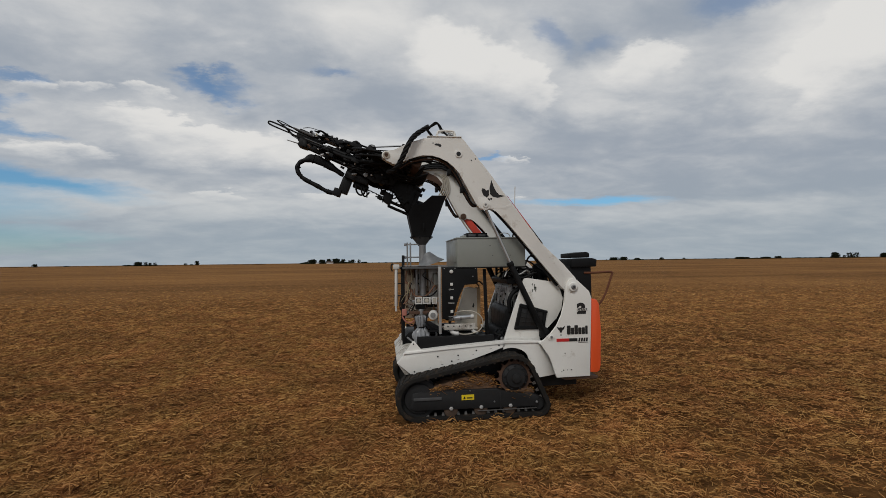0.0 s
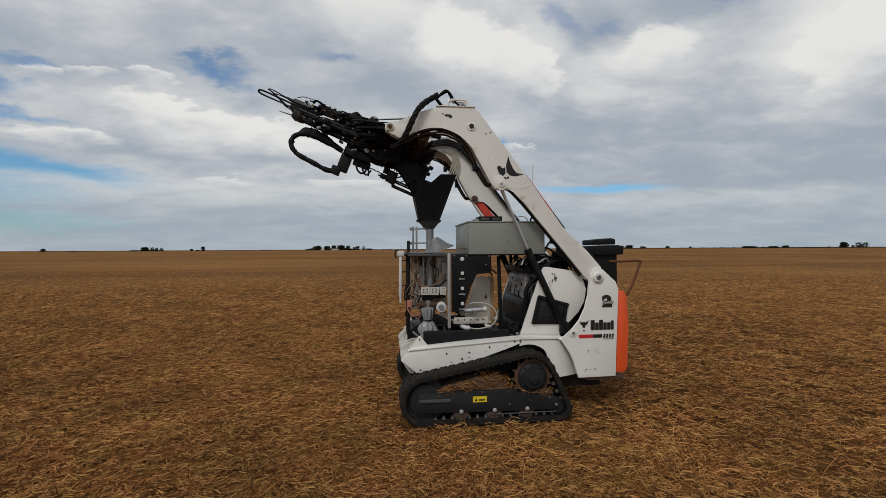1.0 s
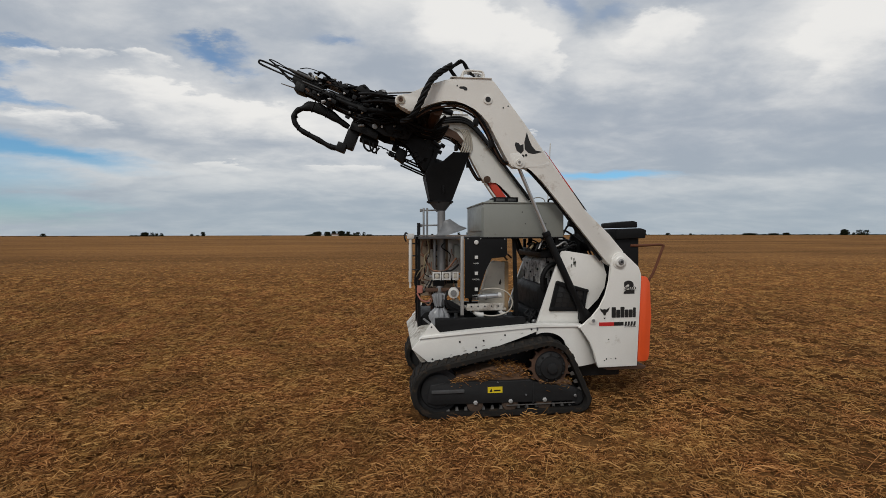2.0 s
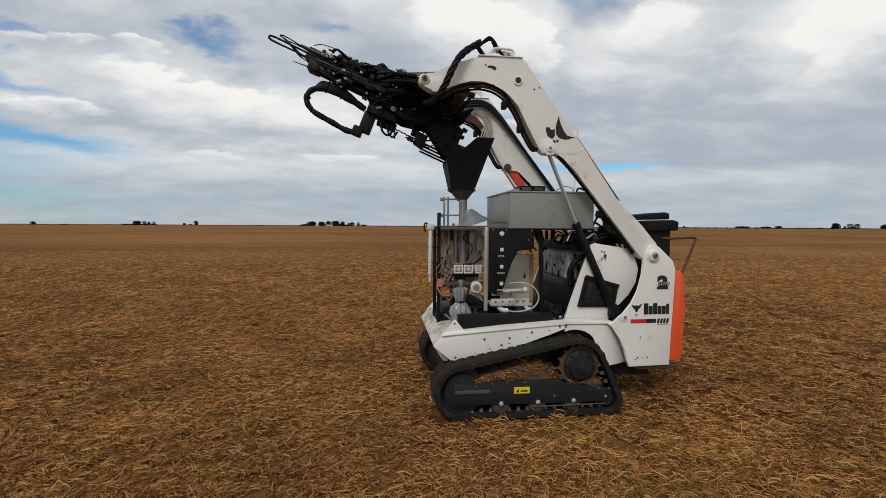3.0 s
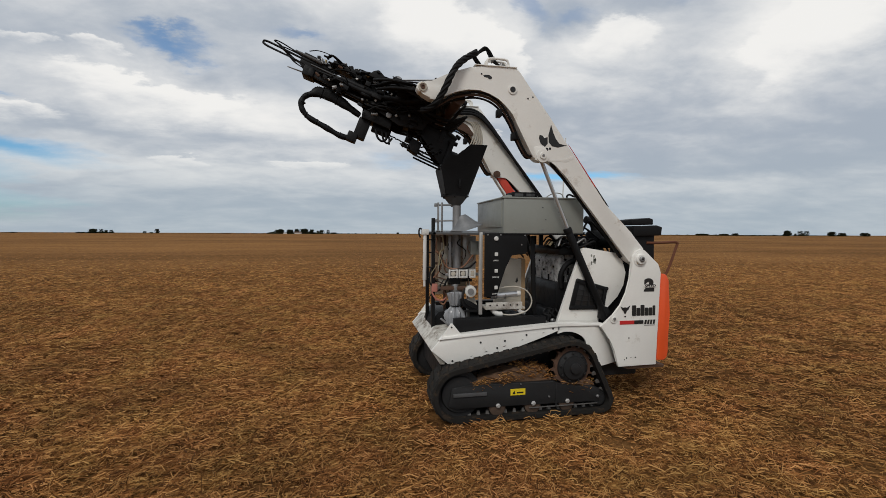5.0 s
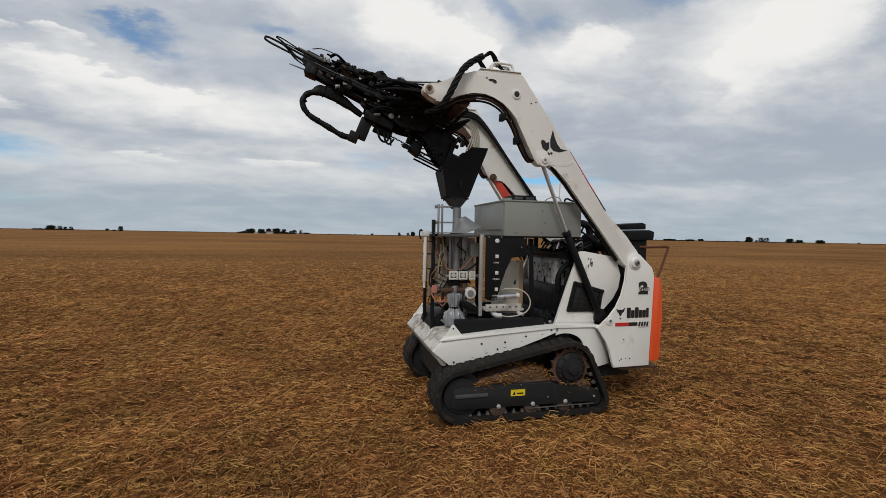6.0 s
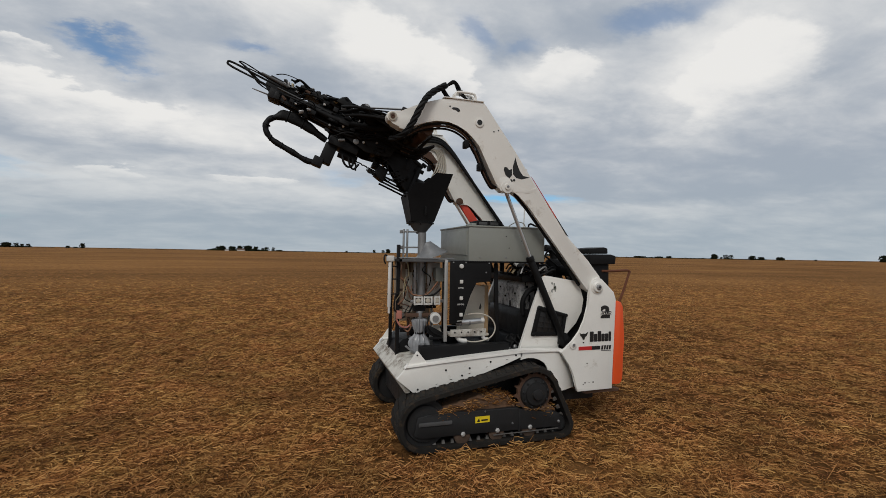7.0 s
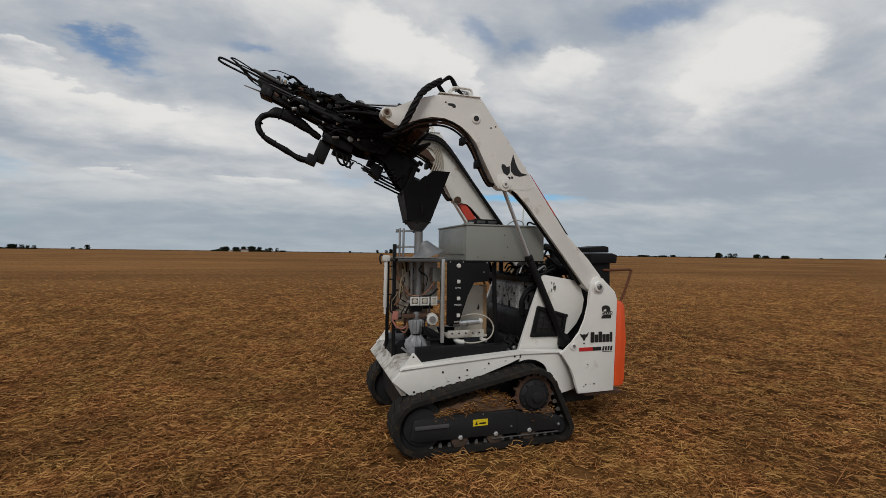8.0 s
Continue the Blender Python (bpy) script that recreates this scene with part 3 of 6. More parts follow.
def tree_mesh(rnd, h, w):
    """trunk with limbs and a crown of small leaf clumps, ragged in outline"""
    trunk = bmesh.new()
    tube([(0, 0, -0.3), (0.1, 0, h * 0.3), (-0.1, 0.1, h * 0.62)], lambda t: 0.035 * h * (1 - 0.6 * t), 6, 3, trunk)
    for k in range(5):
        a = rnd.uniform(0, math.tau)
        z0 = h * rnd.uniform(0.22, 0.5)
        tube([(0, 0, z0), (math.cos(a) * w * 0.25, math.sin(a) * w * 0.25, z0 + h * 0.18), (math.cos(a) * w * 0.4, math.sin(a) * w * 0.4, z0 + h * 0.3)], lambda t: 0.012 * h * (1 - 0.7 * t), 5, 3, trunk)
    crown = bmesh.new()
    for k in range(130):
        a, r = rnd.uniform(0, math.tau), math.sqrt(rnd.random())
        zz = rnd.uniform(0.05, 1.0)
        reach = w * 0.5 * (1 - 0.62 * abs(zz - 0.45) ** 1.3) * rnd.uniform(0.65, 1.12)
        p = Vector((math.cos(a) * r * reach, math.sin(a) * r * reach, h * zz))
        s = rnd.uniform(0.07, 0.16) * h
        m = Matrix.Translation(p) @ Euler((rnd.uniform(0, 6), rnd.uniform(0, 6), rnd.uniform(0, 6))).to_matrix().to_4x4() @ Matrix.Diagonal((s, s * rnd.uniform(0.5, 1.0), s * rnd.uniform(0.35, 0.7), 1))
        bmesh.ops.create_icosphere(crown, subdivisions=1, radius=1, matrix=m)
    return trunk, crown


TREE_KINDS = []
TREE_SIZES = ((7.0, 9.5), (6.0, 11.0), (7.8, 8.0), (5.0, 10.5))
_r = random.Random(11)
for _h, _w in TREE_SIZES:
    _t, _c = tree_mesh(_r, _h, _w)
    TREE_KINDS.append((finish("trunk", _t, BARK), finish("crown", _c, LEAF)))


def plant_tree(kind, bearing, away, high, wide, turn, group):
    x, y = away * math.sin(radians(bearing)), away * math.cos(radians(bearing))
    tree = thing("tree", (x, y, 0), "distant dark broad-crowned tree on the horizon", "tree", group)
    h, w = TREE_SIZES[kind]
    tree.rotation_euler, tree.scale = (0, 0, turn), (wide / w, wide / w, high / h)
    for name, me in zip(("trunk", "crown"), TREE_KINDS[kind]):
        ob = new(name, me)
        ob.parent = tree
    return tree


# trees far off: bearings from and to (degrees), count, height
GROVES = [(-35.0, -34.5, 1, 4.5), (-32.8, -32.1, 2, 1.5), (-28.1, -24.8, 12, 2.0), (-27.1, -26.2, 3, 6.2), (-26.2, -25.76, 1, 6.2), (-25.7, -25.45, 1, 4.8), (-25.36, -24.95, 1, 5.2),
          (-22.5, -22.1, 1, 3.4), (-21.9, -21.5, 2, 2.0), (-21.38, -21.0, 1, 7.2), (-15.2, -13.9, 3, 1.5),
          (-9.77, -9.2, 2, 3.8), (-9.3, -8.2, 4, 8.2), (-8.0, -7.1, 3, 7.4), (-7.1, -6.5, 2, 9.2), (-6.5, -5.4, 4, 9.6), (-5.4, -4.8, 2, 7.8), (-4.5, -4.15, 1, 5.8), (-4.2, -3.6, 1, 7.2),
          (-3.35, -2.95, 1, 7.2), (-3.0, -2.0, 4, 2.8), (5.2, 5.55, 1, 3.4), (8.5, 9.0, 1, 6.2), (9.6, 10.1, 1, 6.2), (10.15, 10.75, 2, 8.0),
          (27.5, 28.7, 4, 5.2), (28.6, 29.6, 3, 6.0), (30.2, 31.0, 2, 4.2), (32.95, 33.45, 1, 4.2), (35.25, 35.6, 1, 3.2), (40.15, 41.6, 7, 3.2), (42.0, 42.3, 1, 2.0), (42.4, 43.45, 5, 3.2),
          (43.6, 44.3, 2, 4.0), (47.1, 47.5, 1, 2.0), (48.0, 48.7, 3, 8.4), (48.93, 49.1, 1, 3.8), (49.2, 49.6, 1, 7.5), (49.67, 50.08, 1, 7.5), (51.4, 52.1, 3, 6.4), (52.15, 52.9, 3, 4.8),
          (53.7, 54.5, 2, 5.0), (56.8, 57.05, 1, 2.2), (61.3, 62.1, 2, 9.2)]
_r = random.Random(23)
for _a, _b, _n, _h in GROVES:
    _w = max(1.1 * _h, min(2.4 * _h, 900 * radians(_b - _a) / (1 + 0.30 * (_n - 1))))
    _n = 2 * _n - 1 if _n > 1 else 1
    _in = min(0.5 * (_b - _a), 0.45 * math.degrees(_w / 900))
    for _k in range(_n):
        _t = (_k + _r.uniform(0.3, 0.7)) / _n if _n > 1 else 0.5
        plant_tree(_r.randrange(4), _a + _in + (_b - _a - 2 * _in) * _t, 900 + _r.uniform(-12, 12), _h * (_r.uniform(0.82, 1.05) if _n > 1 else 1.0), _w * _r.uniform(0.9, 1.1), _r.uniform(0, 6.28), "trees on the horizon")

# farm buildings under the grove and low hedges along the far edge of the field
farm = thing("farmhouse", (-103, 878, 0), "small pale farmhouse among the distant trees", "house")
part("wall", box(-109, -97, 878, 884, 0, 2.6, 0.05), FARWALL, farm)
part("roof", prism([(-110, 2.6), (-96, 2.6), (-98, 4.2), (-108, 4.2)], 877, 885), FARROOF, farm)
shed = thing("shed", (-126, 878, 0), "low pale shed beside the distant grove", "shed")
part("wall", box(-129, -123, 878, 882, 0, 1.9, 0.05), FARWALL, shed)
part("roof", prism([(-129.5, 1.9), (-122.5, 1.9), (-122.5, 2.2), (-129.5, 2.5)], 877.5, 882.5), FARROOF, shed)


def build_hedge(b0, b1, away, h, seed):
    rnd = random.Random(seed)
    bm = bmesh.new()
    b = b0
    while b < b1:
        s = rnd.uniform(0.5, 1.0) * h
        d = away + rnd.uniform(-4, 4)
        m = Matrix.Translation((d * math.sin(radians(b)), d * math.cos(radians(b)), s * 0.3)) @ Matrix.Rotation(-radians(b), 4, "Z")
        bmesh.ops.create_icosphere(bm, subdivisions=1, radius=1, matrix=m @ Matrix.Diagonal((s * rnd.uniform(1.5, 4), s, s * rnd.uniform(0.5, 0.9), 1)))
        b += rnd.uniform(0.12, 0.3)
    me = finish("hedge_line", bm, LEAF)
    return tagged(new("hedge_line", me), "thin dark line of far hedges on the horizon", "hedge", kind="stuff")


build_hedge(-50, 75, 1000, 1.0, 31)
build_hedge(-3.5, 9, 960, 1.6, 32)
build_hedge(27, 52.8, 960, 1.9, 33)
build_hedge(-9.7, -4.0, 892, 3.6, 34)


# ------------------------------------------------------------ the loader
MID = 0.78                     # middle plane of the machine


def far(y):
    """the same place on the machine's other side"""
    return 2 * MID - y


loader = thing("compact_track_loader", (0.3, MID, 0), "white compact track loader with orange tail and raised arms", "loader")

IDLER, SPROCKET, REAR = (-0.330, 0.248, 0.248), (0.656, 0.410, 0.280), (0.945, 0.132, 0.132)


def belt_line(offset, step=0.02):
    """points and outward normals along the closed loop round the three wheels"""
    circles = [(x, z, r - offset) for x, z, r in (IDLER, SPROCKET, REAR)]
    n = len(circles)
    order = [0, 1, 2]                       # clockwise seen from the near side: over the top, then back underneath
    tang = []
    for i in range(n):
        x0, z0, r0 = circles[order[i]]
        x1, z1, r1 = circles[order[(i + 1) % n]]
        dx, dz = x1 - x0, z1 - z0
        d = math.hypot(dx, dz)
        base = math.atan2(dz, dx)
        phi = math.acos((r0 - r1) / d)
        a = base + phi                      # normal direction of the outer tangent on the left of the way
        tang.append(a)
    out = []
    for i in range(n):
        x0, z0, r0 = circles[i]
        x1, z1, r1 = circles[(i + 1) % n]
        a = tang[i]
        prev = tang[i - 1]
        while prev < a:
            prev += math.tau
        sweep = prev - a
        k = max(4, int(sweep * (r0 + offset) / step))
        for j in range(k):
            t = prev - sweep * j / k
            out.append((x0 + r0 * math.cos(t), z0 + r0 * math.sin(t), math.cos(t), math.sin(t)))
        p0 = (x0 + r0 * math.cos(a), z0 + r0 * math.sin(a))
        p1 = (x1 + r1 * math.cos(a), z1 + r1 * math.sin(a))
        ln = math.hypot(p1[0] - p0[0], p1[1] - p0[1])
        k = max(2, int(ln / step))
        for j in range(k):
            t = j / k
            out.append((p0[0] + (p1[0] - p0[0]) * t, p0[1] + (p1[1] - p0[1]) * t, math.cos(a), math.sin(a)))
    return out


LUG_MESHES = {}


def build_track(y0, y1, near):
    s = 1 if near else -1
    out_y, in_y = (y0, y1) if near else (y1, y0)
    line = belt_line(0.022)
    bm = bmesh.new()
    rings = []
    for x, z, nx, nz in line:
        ring = []
        for y, o in ((y0, -0.036), (y0, 0.0), (y0 + 0.012, 0.010), (y1 - 0.012, 0.010), (y1, 0.0), (y1, -0.036)):
            ring.append(bm.verts.new((x + nx * o, y, z + nz * o)))
        rings.append(ring)
    for i in range(len(rings)):
        a, b = rings[i], rings[(i + 1) % len(rings)]
        for k in range(6):
            bm.faces.new((a[k], a[(k + 1) % 6], b[(k + 1) % 6], b[k]))
    track = part("track", bm, RUBBER, loader, "black rubber crawler track dusted with soil")
    # tread lugs: slanted bars in two staggered rows
    pts = belt_line(0.018, 0.01)
    per = [0.0]
    for p, q in zip(pts, pts[1:] + pts[:1]):
        per.append(per[-1] + math.hypot(q[0] - p[0], q[1] - p[1]))
    n = round(per[-1] / 0.088)
    mid = (y0 + y1) / 2
    for row in (0, 1):
        if row not in LUG_MESHES:
            b = bmesh.new()
            w = (y1 - y0) / 2 - 0.012
            lo, hi = (-w, 0.012) if row == 0 else (-0.012, w)
            sk = 0.022
            prof = [(-0.030 - sk, lo), (0.026 - sk, lo), (0.030 + sk, hi), (-0.026 + sk, hi)]
            bot = [b.verts.new((u, v, -0.004)) for u, v in prof]
            top = [b.verts.new((u * 0.78, v * 0.94, 0.0135)) for u, v in prof]
            b.faces.new(bot[::-1]), b.faces.new(top)
            for i in range(4):
                b.faces.new((bot[i], bot[(i + 1) % 4], top[(i + 1) % 4], top[i]))
            LUG_MESHES[row] = finish("lug", b, RUBBER, smooth=False)
        for k in range(n):
            d = (k + 0.5 * row) / n * per[-1]
            i = max(j for j in range(len(pts)) if per[j] <= d)
            x, z, nx, nz = pts[i]
            m = Matrix(((nz, 0, nx, x), (0, 1, 0, mid), (-nx, 0, nz, z), (0, 0, 0, 1)))
            lug = new("lug", LUG_MESHES[row])
            lug.parent = track
            lug.matrix_basis = m
    # inner guide teeth, bright with wear on their tips
    if "tooth" not in LUG_MESHES:
        b = bmesh.new()
        bmesh.ops.create_cone(b, cap_ends=True, segments=4, radius1=0.026, radius2=0.013, depth=0.055, matrix=Matrix.Translation((0, 0, -0.045)) @ Matrix.Rotation(math.pi, 4, "X") @ Matrix.Rotation(math.pi / 4, 4, "Z"))
        LUG_MESHES["tooth"] = finish("guide_tooth", b, LINK, smooth=False)
    for k in range(48):
        d = k / 48 * per[-1]
        i = max(j for j in range(len(pts)) if per[j] <= d)
        x, z, nx, nz = pts[i]
        tooth = new("guide_tooth", LUG_MESHES["tooth"])
        tooth.parent = track
        tooth.matrix_basis = Matrix(((nz, 0, nx, x), (0, 1, 0, out_y + 0.085 * s), (-nx, 0, nz, z), (0, 0, 0, 1)))
    # frame beam
    yf0, yf1 = sorted((out_y + 0.03 * s, in_y - 0.05 * s))
    beam = prism([(-0.43, 0.16), (-0.40, 0.31), (-0.28, 0.325), (0.50, 0.322), (0.58, 0.285), (0.72, 0.262), (0.86, 0.262), (0.945, 0.225), (0.94, 0.118), (0.10, 0.132), (-0.36, 0.130)], yf0, yf1, 0.008)
    beam = part("track_frame", beam, TRACKFRAME, loader, "dark steel track frame with dried mud")
    yo = out_y + 0.03 * s
    part("frame_rib", box(-0.39, -0.10, *sorted((yo - 0.012 * s, yo + 0.01 * s)), 0.235, 0.265, 0.005), DARKSTEEL, beam)
    part("seam_plate", box(0.52, 0.535, *sorted((yo - 0.006 * s, yo + 0.01 * s)), 0.10, 0.30, 0.002), TRACKFRAME, beam)
    part("skid_strip", box(0.28, 0.92, *sorted((yo - 0.008 * s, yo + 0.01 * s)), 0.100, 0.105, 0.002), LINK, beam)
    if near:
        st = part("warning_sticker", box(0.11, 0.243, yo - 0.003, yo + 0.004, 0.221, 0.275, 0.0), YELLOW, beam, "yellow warning sticker")
        part("sticker_print", box(0.165, 0.225, yo - 0.005, yo - 0.002, 0.236, 0.248, 0.0), DECAL, st)
        part("sticker_mark", prism([(0.125, 0.232), (0.152, 0.232), (0.143, 0.262)], yo - 0.005, yo - 0.002), DECAL, st)
    for x, z in ((0.0, 0.118), (0.318, 0.118), (0.633, 0.118)):
        r = part("roller", lathe([(0.05, 0), (0.072, 0.008), (0.072, 0.075), (0.055, 0.085), (0.055, 0.14), (0.072, 0.15), (0.072, 0.2)], (x, out_y + 0.038 * s, z), (0, s, 0), 24), ROLLER, loader, "earth-covered track roller")
        part("roller_bolt", lathe([(0.021, 0), (0.021, 0.010), (0.013, 0.018)], (x, out_y + 0.032 * s, z + 0.022), (0, -s, 0), 6), ALU, r)
    for x, z, w in ((0.92, 0.165, 0.014), (0.46, 0.19, 0.009), (0.20, 0.315, 0.007)):
        part("frame_bolt", lathe([(w, 0), (w, 0.008), (w * 0.6, 0.014)], (x, out_y + 0.03 * s, z), (0, -s, 0), 8), STEEL, beam)
    for (x, z, r), nm in ((IDLER, "front_idler"), (REAR, "rear_idler")):
        rr = r - 0.05
        wheel = lathe([(0.05, -0.01), (rr * 0.75, 0.0), (rr * 0.80, 0.02), (rr, 0.02), (rr, 0.08), (rr * 0.9, 0.09), (rr * 0.9, 0.13), (rr, 0.14), (rr, 0.2), (0.05, 0.2)], (x, out_y + 0.05 * s, z), (0, s, 0), 32)
        part(nm, wheel, TRACKFRAME, loader)
    # soil and straw packed above the frame beam
    bm = bmesh.new()
    rnd = random.Random(41 if near else 42)
    ridge = [(-0.28, 0.315), (0.50, 0.315), (0.48, 0.36), (0.42, 0.425), (0.30, 0.450), (0.16, 0.440), (0.02, 0.415), (-0.12, 0.375), (-0.24, 0.340)]
    prism(ridge, *sorted((out_y + 0.06 * s, in_y - 0.04 * s)), 0.012, bm)
    prism([(0.60, 0.285), (0.90, 0.255), (0.90, 0.275), (0.85, 0.305), (0.76, 0.30), (0.66, 0.30)], *sorted((out_y + 0.05 * s, in_y - 0.06 * s)), 0.008, bm)
    bmesh.ops.triangulate(bm, faces=bm.faces[:])
    bmesh.ops.subdivide_edges(bm, edges=[e for e in bm.edges if e.calc_length() > 0.05], cuts=3, use_grid_fill=True)
    bmesh.ops.triangulate(bm, faces=bm.faces[:])
    for v in bm.verts:
        v.co += Vector((0, 0, 1)) * (noise.noise(v.co * 17) * 0.016 + noise.noise(v.co * 45) * 0.007) + Vector((0, 1, 0)) * noise.noise(v.co * 21) * 0.02
    part("packed_soil", bm, SOILCAKE, loader, "reddish brown packed soil and straw")
    bm = bmesh.new()
    for k in range(1000):
        x = rnd.uniform(-0.24, 0.50) if k < 820 else rnd.uniform(0.62, 0.90)
        z = (0.335 + 0.105 * math.exp(-((x - 0.28) / 0.26) ** 2) if k < 820 else 0.292) + (rnd.uniform(0.0, 0.022) if k % 3 else rnd.uniform(-0.08, 0.010))
        y = out_y + s * (rnd.uniform(0.045, 0.24) if k % 3 else rnd.uniform(0.030, 0.075))
        a, ln = rnd.uniform(0, 6.28), rnd.uniform(0.02, 0.055)
        tube([(x, y, z), (x + ln * math.cos(a), y + 0.5 * ln * math.sin(a), z + ln * rnd.uniform(-0.5, 0.5))], rnd.uniform(0.0018, 0.0034), 3, 1, bm)
    straw = part("caught_straw", bm, STRAW, loader, "straw caught on the track frame")
    tagged(straw, kind="stuff")
    # drive sprocket: toothed ring and hub
    x, z = 0.697, 0.425
    teeth = []
    for k in range(14):
        for da, rr in ((0, 0.168), (0.11, 0.178), (0.18, 0.200), (0.30, 0.200), (0.37, 0.178)):
            a = (k + da) / 14 * math.tau
            teeth.append((x + rr * math.cos(a), z + rr * math.sin(a)))
    ya, yb = sorted((out_y + 0.07 * s, out_y + 0.10 * s))
    spr = part("drive_sprocket", prism(teeth, ya, yb, 0.0), RUST, loader, "muddy toothed drive sprocket")
    part("hub", lathe([(0.146, 0.0), (0.138, 0.02), (0.105, 0.035), (0.10, 0.05), (0.05, 0.056)], (x, out_y + 0.075 * s, z), (0, -s, 0), 28), TRACKFRAME, spr)
    for k in range(9):
        a = k / 9 * math.tau + 0.2
        part("hub_bolt", lathe([(0.012, 0), (0.012, 0.012), (0.007, 0.016)], (x + 0.122 * math.cos(a), out_y + 0.050 * s, z + 0.122 * math.sin(a)), (0, -s, 0), 6), TRACKFRAME, spr)
    part("hub_cap", lathe([(0.05, 0), (0.045, 0.012), (0.02, 0.016)], (x, out_y + 0.010 * s, z), (0, -s, 0), 16), TRACKFRAME, spr)


build_track(-0.03, 0.27, True)
build_track(far(0.27), far(-0.03), False)

# lower body: tub, deck, side skirts, front plate
part("tub", box(-0.44, 1.50, 0.29, far(0.29), 0.24, 0.66, 0.02), TRACKFRAME, loader, "dark underbody tub")
part("axle_housing", rod((0.686, 0.05, 0.452), (0.686, far(0.05), 0.452), 0.10, 20, 0.01), TRACKFRAME, loader)
SKIRT = [(-0.475, 0.690), (-0.555, 0.600), (-0.390, 0.462), (0.10, 0.562), (0.45, 0.675), (0.60, 0.730), (0.62, 0.735), (0.62, 0.775), (0.60, 0.775), (0.0, 0.735)]


def arch_panel(y, turn):
    """the wheel-arch panel, curling inwards towards the rear"""
    bm = bmesh.new()
    cols = []
    for k in range(25):
        t = k / 24
        x = 0.60 + 0.64 * t
        low = max(0.385, 0.464 + math.sqrt(max(0.0, 0.255 ** 2 - (x - 0.686) ** 2)) - 1.5 * max(0.0, x - 0.86))
        yy = y + turn * 0.12 * max(0.0, (x - 0.95) / 0.29) ** 1.5
        cols.append([bm.verts.new((x, yy + turn * d, z)) for d in (0, 0.02) for z in (low, (low + 0.775) / 2, 0.775)])
    for a, b in zip(cols, cols[1:]):
        for i, j in ((0, 1), (1, 2), (2, 5), (5, 4), (4, 3), (3, 0)):
            bm.faces.new((a[i], a[j], b[j], b[i]))
    return bm
for y0, y1 in ((0.13, 0.158), (far(0.158), far(0.13))):
    skirt = part("side_skirt", prism(SKIRT, y0, y1, 0.006), WHITE, loader, "white painted side skirt with scratches")
    part("arch_panel", arch_panel(y0 if y0 < MID else y1, 1 if y0 < MID else -1), WHITE, loader, "white arch panel curling inwards over the sprocket")
    rail = [(-0.49, 0.688), (-0.46, 0.716), (0.0, 0.756), (0.64, 0.798), (1.04, 0.785), (1.04, 0.762), (0.62, 0.772), (0.0, 0.730)]
    yy = (y0 - 0.012, y1 + 0.05) if y0 < MID else (y0 - 0.05, y1 + 0.012)
    part("top_rail", prism(rail, yy[0], yy[1], 0.005), WHITE, loader)
    for x, z in ((-0.12, 0.655), (0.10, 0.66), (0.30, 0.705), (0.03, 0.60), (-0.37, 0.505), (0.55, 0.752)):
        part("bolt_hole", rod((x, y0 - 0.004 if y0 < MID else y1 + 0.004, z), (x, y0 + 0.005 if y0 < MID else y1 - 0.005, z), 0.009, 10), DECAL, skirt)
_r = random.Random(77)
for k in range(5):
    x = -0.22 + 0.17 * k + _r.uniform(-0.03, 0.03)
    z = (0.505 + 0.22 * (x + 0.3) if x < 0.1 else 0.585 + 0.30 * (x - 0.1)) + _r.uniform(0.005, 0.03)
    a, h = _r.uniform(0.008, 0.022), _r.uniform(0.001, 0.003)
    part("scuff", prism([(x - a, z - h), (x, z - h * 0.2 - 0.003), (x + a, z + a * 0.2), (x + a * 0.3, z + h + a * 0.06)], 0.1275, 0.1320), (GREYBOX, DECAL, RUST)[k % 3], loader)
FRONT = [(-0.47, 0.695), (-0.555, 0.60), (-0.47, 0.47), (-0.43, 0.47), (-0.44, 0.66)]
part("front_plate", prism(FRONT, 0.158, far(0.158), 0.006), WHITE_DIRTY, loader, "mud-stained white front plate")
part("front_step", prism([(-0.49, 0.688), (-0.46, 0.716), (-0.30, 0.728), (-0.30, 0.70), (-0.44, 0.68)], 0.17, far(0.17), 0.004), WHITE_DIRTY, loader)
part("deck", box(-0.43, 1.15, 0.17, far(0.17), 0.665, 0.70, 0.004), BLACK, loader, "dark deck plate")
for y in (0.135, far(0.142)):
    part("gusset", prism([(-0.470, 0.705), (-0.385, 0.828), (-0.370, 0.828), (-0.285, 0.722)], y, y + 0.007, 0.002), WHITE, loader, "white triangular gusset plate")
    part("gusset_hole", rod((-0.377, y - 0.003, 0.795), (-0.377, y + 0.010, 0.795), 0.008, 10), DECAL, loader)
part("deck_beam", box(-0.33, 0.52, 0.21, 0.30, 0.725, 0.848, 0.008), BLACK, loader, "black steel box beam")
part("deck_beam", box(-0.33, 0.52, far(0.30), far(0.21), 0.725, 0.848, 0.008), BLACK, loader)
for y in (0.19, far(0.20)):
    part("trim_strip", prism([(-0.33, 0.705), (0.1, 0.738), (0.1, 0.752), (-0.33, 0.72)], y, y + 0.01), BLACK, loader)

